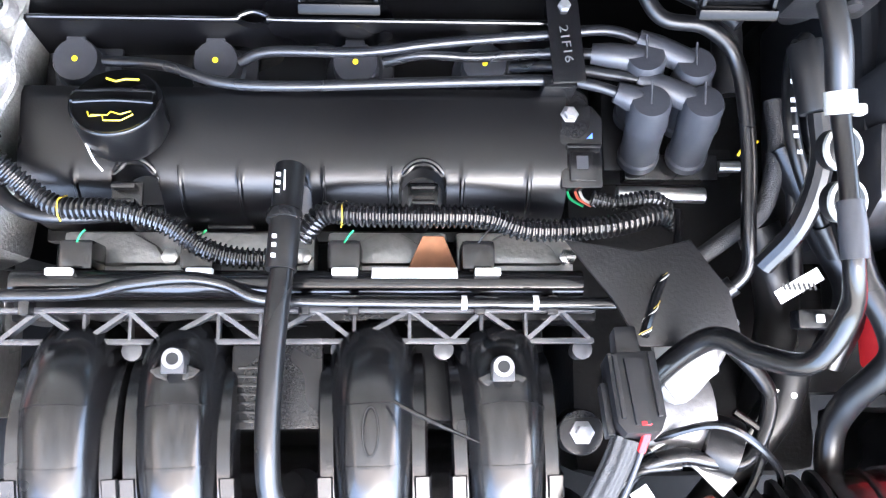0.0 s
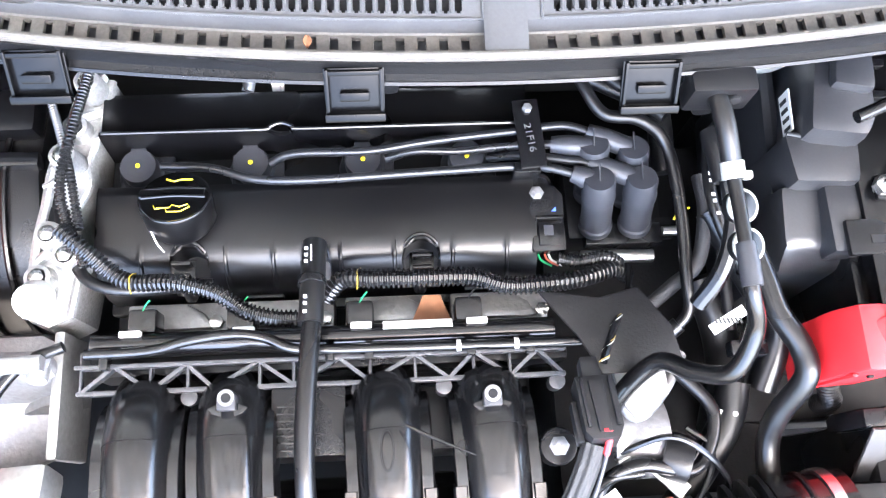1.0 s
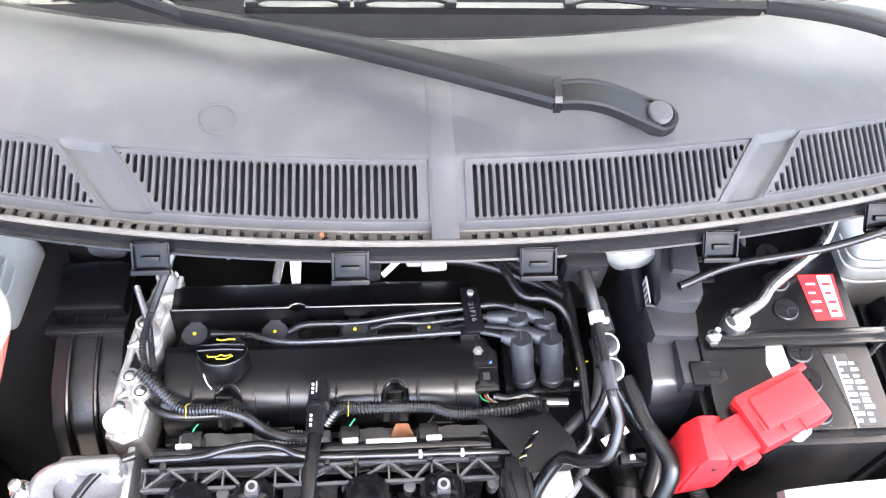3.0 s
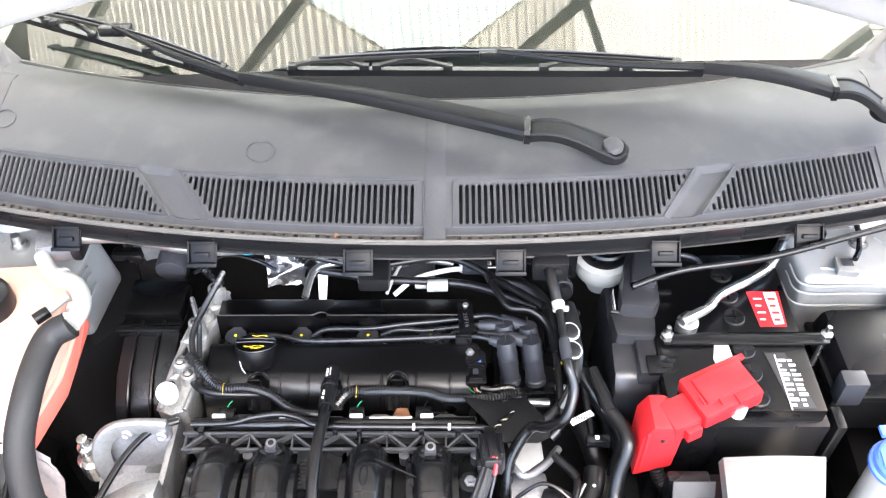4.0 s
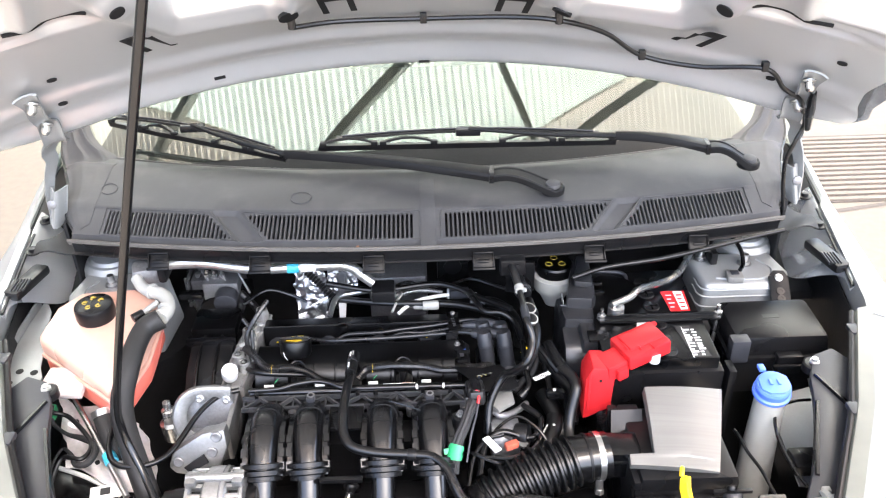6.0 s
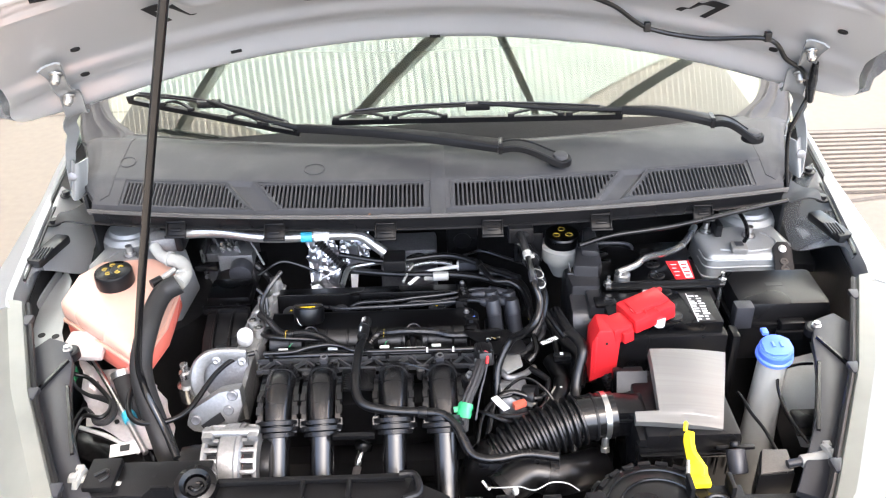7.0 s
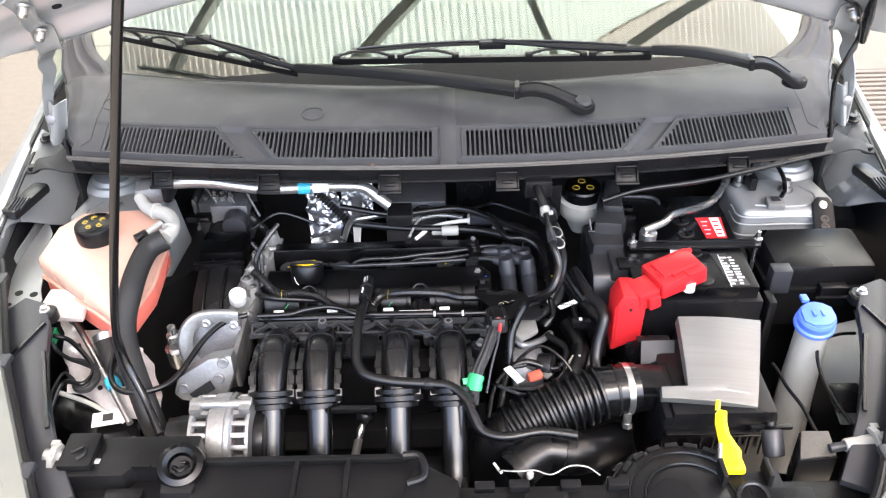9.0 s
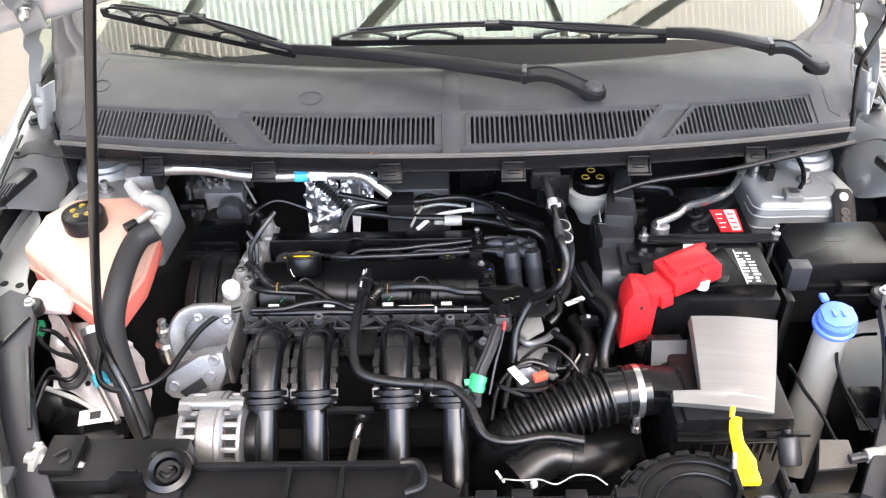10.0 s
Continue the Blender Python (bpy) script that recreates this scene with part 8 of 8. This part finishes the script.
for y, z in ((0.229, 0.912), (0.203, 0.912)):
    cl = part("pipe_clip", lathe([(0.0100, -0.010), (0.0100, -0.001), (0.0085, 0.0), (0, 0.0005)], (0.219, y, z), (0.25, -0.2, 1), 24), BLACK, heater, "round black pipe clip")
    part("rim", lathe([(0.0100, -0.0035), (0.0112, -0.003), (0.0112, -0.0010), (0.0100, -0.0005)], (0.219, y, z), (0.25, -0.2, 1), 24), NATURAL, cl, "pale rim")

# drain grating and joints in the paving
grate = thing("drain_grating", (1.9, 2.4, 0.0), "brown steel drain grating set in the paving", "grating")
part("pit", box((1.55, 2.10, 0.0005), (2.25, 2.72, 0.004), 0), GROUND_LINE, grate)
for k in range(14):
    part("bar", box((1.55, 2.11 + 0.043 * k, 0.003), (2.25, 2.132 + 0.043 * k, 0.012), 0.002), GROUND, grate)
for k, (a, b) in enumerate((((-4, 3.05), (-1.0, 3.25)), ((1.2, 3.4), (5, 3.9)), ((1.5, 2.0), (4.5, 2.6)), ((2.6, 1.0), (3.4, 6.0)), ((-2.6, 1.0), (-3.1, 6.0)))):
    d = Vector((b[0] - a[0], b[1] - a[1], 0)).normalized() * 0.012
    n = Vector((-d.y, d.x, 0))
    bm = bmesh.new()
    vs = [bm.verts.new(Vector((*p, 0.002)) + q) for p, q in ((a, n), (b, n), (b, -n), (a, -n))]
    bm.faces.new(vs)
    tagged(part("paving_joint", bm, GROUND_LINE, smooth=0), "dark joint in the concrete paving", "joint", kind="structure")

# front panel details
part("edge_lip", box((-0.245, -0.112, 0.822), (0.012, -0.104, 0.830), 0.002), SLAM, slam)
part("edge_lip", box((-0.404, -0.118, 0.824), (-0.364, -0.066, 0.835), 0.003), SLAM, slam, "raised corner pad")
part("corner_hook", tube([(-0.392, -0.098, 0.836), (-0.378, -0.090, 0.837), (-0.374, -0.100, 0.837), (-0.382, -0.108, 0.836)], 0.0022, 8), BLACK_GLOSS, slam)
part("shelf_lip", box((-0.318, -0.1135, 0.820), (-0.295, -0.1095, 0.8268), 0.001), SLAM, slam)
# Dark disc as the hole's shade.
part("shelf_hole", rod((-0.318, -0.090, 0.8235), (-0.318, -0.090, 0.8246), 0.003, seg=12), DARK, slam)
part("ledge_block", box((-0.345, -0.170, 0.796), (-0.300, -0.132, 0.812), 0.003), SLAM, slam)
for x in (-0.12, -0.06):
    part("upstand", box((x - 0.003, -0.185, 0.822), (x + 0.003, -0.112, 0.830), 0.001), SLAM, slam)
part("catch", tube([(0.005, -0.112, 0.835), (0.025, -0.114, 0.835), (0.030, -0.140, 0.832), (0.010, -0.150, 0.832)], 0.005, 10, 4), BLACK, slam)
part("shoulder", prism([(0, 0), (0.05, -0.03), (0.05, -0.07), (-0.02, -0.07)], 0.02, axes((0.02, -0.112, 0.806), (1, 0, 0), (0, 1, 0)), 0.003), SLAM, slam)
for x in (0.10, 0.17, 0.45):
    part("pad", box((x - 0.025, -0.200, 0.805), (x + 0.025, -0.150, 0.813), 0.003), SLAM, slam)
part("bolt", lathe([(0.010, 0.805), (0.010, 0.809), (0.006, 0.810), (0.006, 0.815), (0, 0.815)], (0.47, -0.175, 0), seg=6), STEEL, slam)
cw = thing("clear_tube", (0.16, -0.13, 0.815), "thin clear plastic tube lying on the front panel", "tube")
part("tube", tube([(0.118, -0.118, 0.812), (0.138, -0.128, 0.822), (0.160, -0.124, 0.818), (0.178, -0.132, 0.820), (0.200, -0.122, 0.822), (0.222, -0.118, 0.815), (0.236, -0.128, 0.812)], 0.0009, 6, 6), NATURAL, cw)
part("end", tube([(0.112, -0.110, 0.816), (0.118, -0.118, 0.812), (0.120, -0.126, 0.818)], 0.0018, 8, 4), NATURAL, cw)
tagw = thing("barcode_tag", (0.235, 0.175, 0.82), "white barcode tag round a hose", "tag")
part("paper", box((0.220, 0.170, 0.8195), (0.250, 0.178, 0.8203), 0, turn=Euler((0, 0, 0.5)).to_matrix()), LABEL, tagw)
for k in range(7):
    part("bar", box((0.225 + 0.003 * k, 0.1712, 0.8206), (0.2265 + 0.003 * k, 0.1755, 0.8209), 0, turn=Euler((0, 0, 0.35)).to_matrix()), INK, tagw)
yw = thing("yellow_wires", (0.215, 0.265, 0.80), "two thin yellow wires from a loom", "wire")
for k in range(2):
    part("wire", tube([(0.212 + 0.003 * k, 0.257, 0.800), (0.216 + 0.003 * k, 0.263, 0.804), (0.222 + 0.003 * k, 0.264 + 0.002 * k, 0.801)], 0.0009, 6), YELLOW, yw)

leaf = thing("dry_leaf", (-0.045, 0.3, 0.99), "small dry brown leaf on the cowl", "leaf")
part("blade", sheet(lambda u, v: cowl_at(-0.046 + 0.0026 * u * math.sin(math.pi * (0.1 + 0.8 * v)), 0.3050 + 0.007 * v, 0.003 + 0.002 * u * u + 0.002 * v), spread(-1, 1, 6), spread(0, 1, 6), 0.0004), RUST, leaf)

# plugs and foil scraps under the cowl
uc = thing("cowl_loom", (0.05, 0.42, 0.80), "pale plugs and a silver taped loom under the cowl", "wiring loom")
part("taped_loom", tube([(0.000, 0.430, 0.80), (0.035, 0.440, 0.803), (0.060, 0.440, 0.803), (0.088, 0.436, 0.80)], 0.005, 10, 6, 0.0006, 0.004), STEEL, uc, "silver taped loom")
part("plug", box((0.096, 0.425, 0.792), (0.120, 0.441, 0.806), 0.003), WHITE, uc, "white plug")
part("plug_tail", rod((0.120, 0.434, 0.800), (0.140, 0.436, 0.800), 0.0045), NATURAL, uc)
part("plug", rod((0.052, 0.394, 0.802), (0.080, 0.395, 0.802), 0.0085, seg=14, bevel=0.002), NATURAL, uc, "round pale plug")
part("wire", tube([(-0.002, 0.382, 0.80), (0.006, 0.408, 0.803), (0.014, 0.430, 0.803)], 0.0025, 8), NATURAL, uc)
# joints and clips round the heater pipes
hj = thing("heater_joint", (0.222, 0.33, 0.86), "black quick joints by the bulkhead", "connector")
part("joint", rod((0.214, 0.365, 0.872), (0.222, 0.315, 0.874), 0.0125, bevel=0.002), BLACK, hj)
part("collar", rod((0.220, 0.330, 0.874), (0.221, 0.324, 0.874), 0.0145, bevel=0.001), GREY_RUBBER, hj)
part("joint", rod((0.224, 0.300, 0.872), (0.230, 0.262, 0.868), 0.0105, bevel=0.002), RUBBER, hj)
part("tail", tube([(0.230, 0.262, 0.868), (0.233, 0.235, 0.860), (0.226, 0.205, 0.845), (0.212, 0.185, 0.825)], 0.0065, 10), RUBBER_GLOSS, hj)
part("bracket", box((0.196, 0.372, 0.840), (0.246, 0.380, 0.900), 0.003), BLACK, hj)
part("bolt", rod((0.205, 0.370, 0.885), (0.205, 0.364, 0.885), 0.006, seg=6), STEEL, hj)
lk = thing("loom_clip", (0.248, 0.16, 0.80), "black hose clip with a bright pin", "clip")
part("clip", box((0.240, 0.150, 0.792), (0.268, 0.162, 0.806), 0.003), BLACK_GLOSS, lk)
part("pin", box((0.250, 0.1535, 0.806), (0.255, 0.1585, 0.8085), 0.001), WHITE, lk)
for nm, pts, r in (("cross_wire", [(0.10, 0.46, 0.80), (0.14, 0.44, 0.825), (0.18, 0.425, 0.82), (0.235, 0.42, 0.80)], 0.003), ("cross_wire", [(-0.02, 0.47, 0.78), (0.02, 0.45, 0.815), (0.05, 0.445, 0.81), (0.09, 0.46, 0.79)], 0.0028), ("cross_wire", [(-0.27, 0.42, 0.80), (-0.23, 0.44, 0.815), (-0.19, 0.445, 0.80), (-0.16, 0.435, 0.79)], 0.003),
                   ("cross_wire", [(0.150, 0.085, 0.79), (0.185, 0.095, 0.812), (0.214, 0.080, 0.805), (0.232, 0.060, 0.785), (0.224, 0.040, 0.775)], 0.0024), ("cross_wire", [(0.112, 0.050, 0.79), (0.125, 0.028, 0.806), (0.150, 0.018, 0.80), (0.165, 0.030, 0.785)], 0.0026)):
    tagged(part(nm, tube(pts, r, 8, 6), RUBBER_GLOSS, base=pts[0]), "thin shiny black wire", "wire", "loose wires")

mh = thing("coolant_hose", (0.252, 0.136, 0.77), "dull grey coolant hose with a pale stripe by the throttle", "hose")
mid_run = [(0.252, 0.136, 0.77), (0.246, 0.111, 0.765), (0.231, 0.086, 0.76), (0.212, 0.058, 0.75), (0.194, 0.033, 0.74)]
part("hose", tube(mid_run, 0.0125, 16, 8), RUBBER, mh)
part("stripe", tube([(x - 0.008, y + 0.004, z + 0.0092) for x, y, z in mid_run[1:4]], 0.0016, 8, 6), NATURAL, mh, "pale stripe along the upper edge")
part("dot", rod((mid_run[1][0] + 0.001, mid_run[1][1], mid_run[1][2] + 0.0122), (mid_run[1][0] + 0.001, mid_run[1][1], mid_run[1][2] + 0.0130), 0.002, seg=10), WHITE, mh)
tcp = thing("throttle_clamp", (0.164, 0.087, 0.79), "bright curved clamp band over the throttle", "clamp")
part("band", sweep(bmesh.new(), catmull([(0.164, 0.087, 0.79), (0.18, 0.075, 0.79), (0.198, 0.057, 0.79)], 5), lambda i, s: [(-0.006, -0.0015), (0.006, -0.0015), (0.006, 0.0015), (-0.006, 0.0015)]), ALU, tcp)
part("screw", rod((0.164, 0.087, 0.79), (0.164 - 0.012, 0.087 - 0.008, 0.79), 0.004), STEEL, tcp)

# latch plate and front panel hardware
part("latch_plate", box((0.368, -0.190, 0.805), (0.445, -0.126, 0.812), 0.003), SLAM, slam)
part("latch_cheek", box((0.372, -0.150, 0.811), (0.378, -0.122, 0.832), 0.002), BLACK, slam)
part("latch_cheek", box((0.424, -0.150, 0.811), (0.430, -0.122, 0.832), 0.002), BLACK, slam)
part("latch_loop", tube([(0.388, -0.186, 0.814), (0.386, -0.165, 0.818), (0.396, -0.152, 0.820), (0.412, -0.152, 0.820), (0.420, -0.166, 0.818), (0.418, -0.186, 0.814)], 0.0035, 10, 5), BLACK_GLOSS, slam)
for k, x in enumerate((0.10, 0.14, 0.20, 0.255)):
    part("ledge_clip", box((x - 0.012, -0.146, 0.803), (x + 0.012, -0.134, 0.814 + 0.002 * (k % 2)), 0.002), BLACK, slam)
part("pale_clip", box((0.150, -0.128, 0.806), (0.158, -0.122, 0.816), 0.002, turn=Euler((0, 0, 0.5)).to_matrix()), NATURAL, slam, "small pale clip")
for k in range(8):
    part("base_rib", box((0.350 + 0.016 * k, -0.0385, 0.735), (0.3535 + 0.016 * k, -0.0345, 0.775), 0.001), BLACK, air)
part("base_lip", box((0.338, -0.040, 0.772), (0.480, -0.031, 0.778), 0.002), BLACK_GLOSS, air)
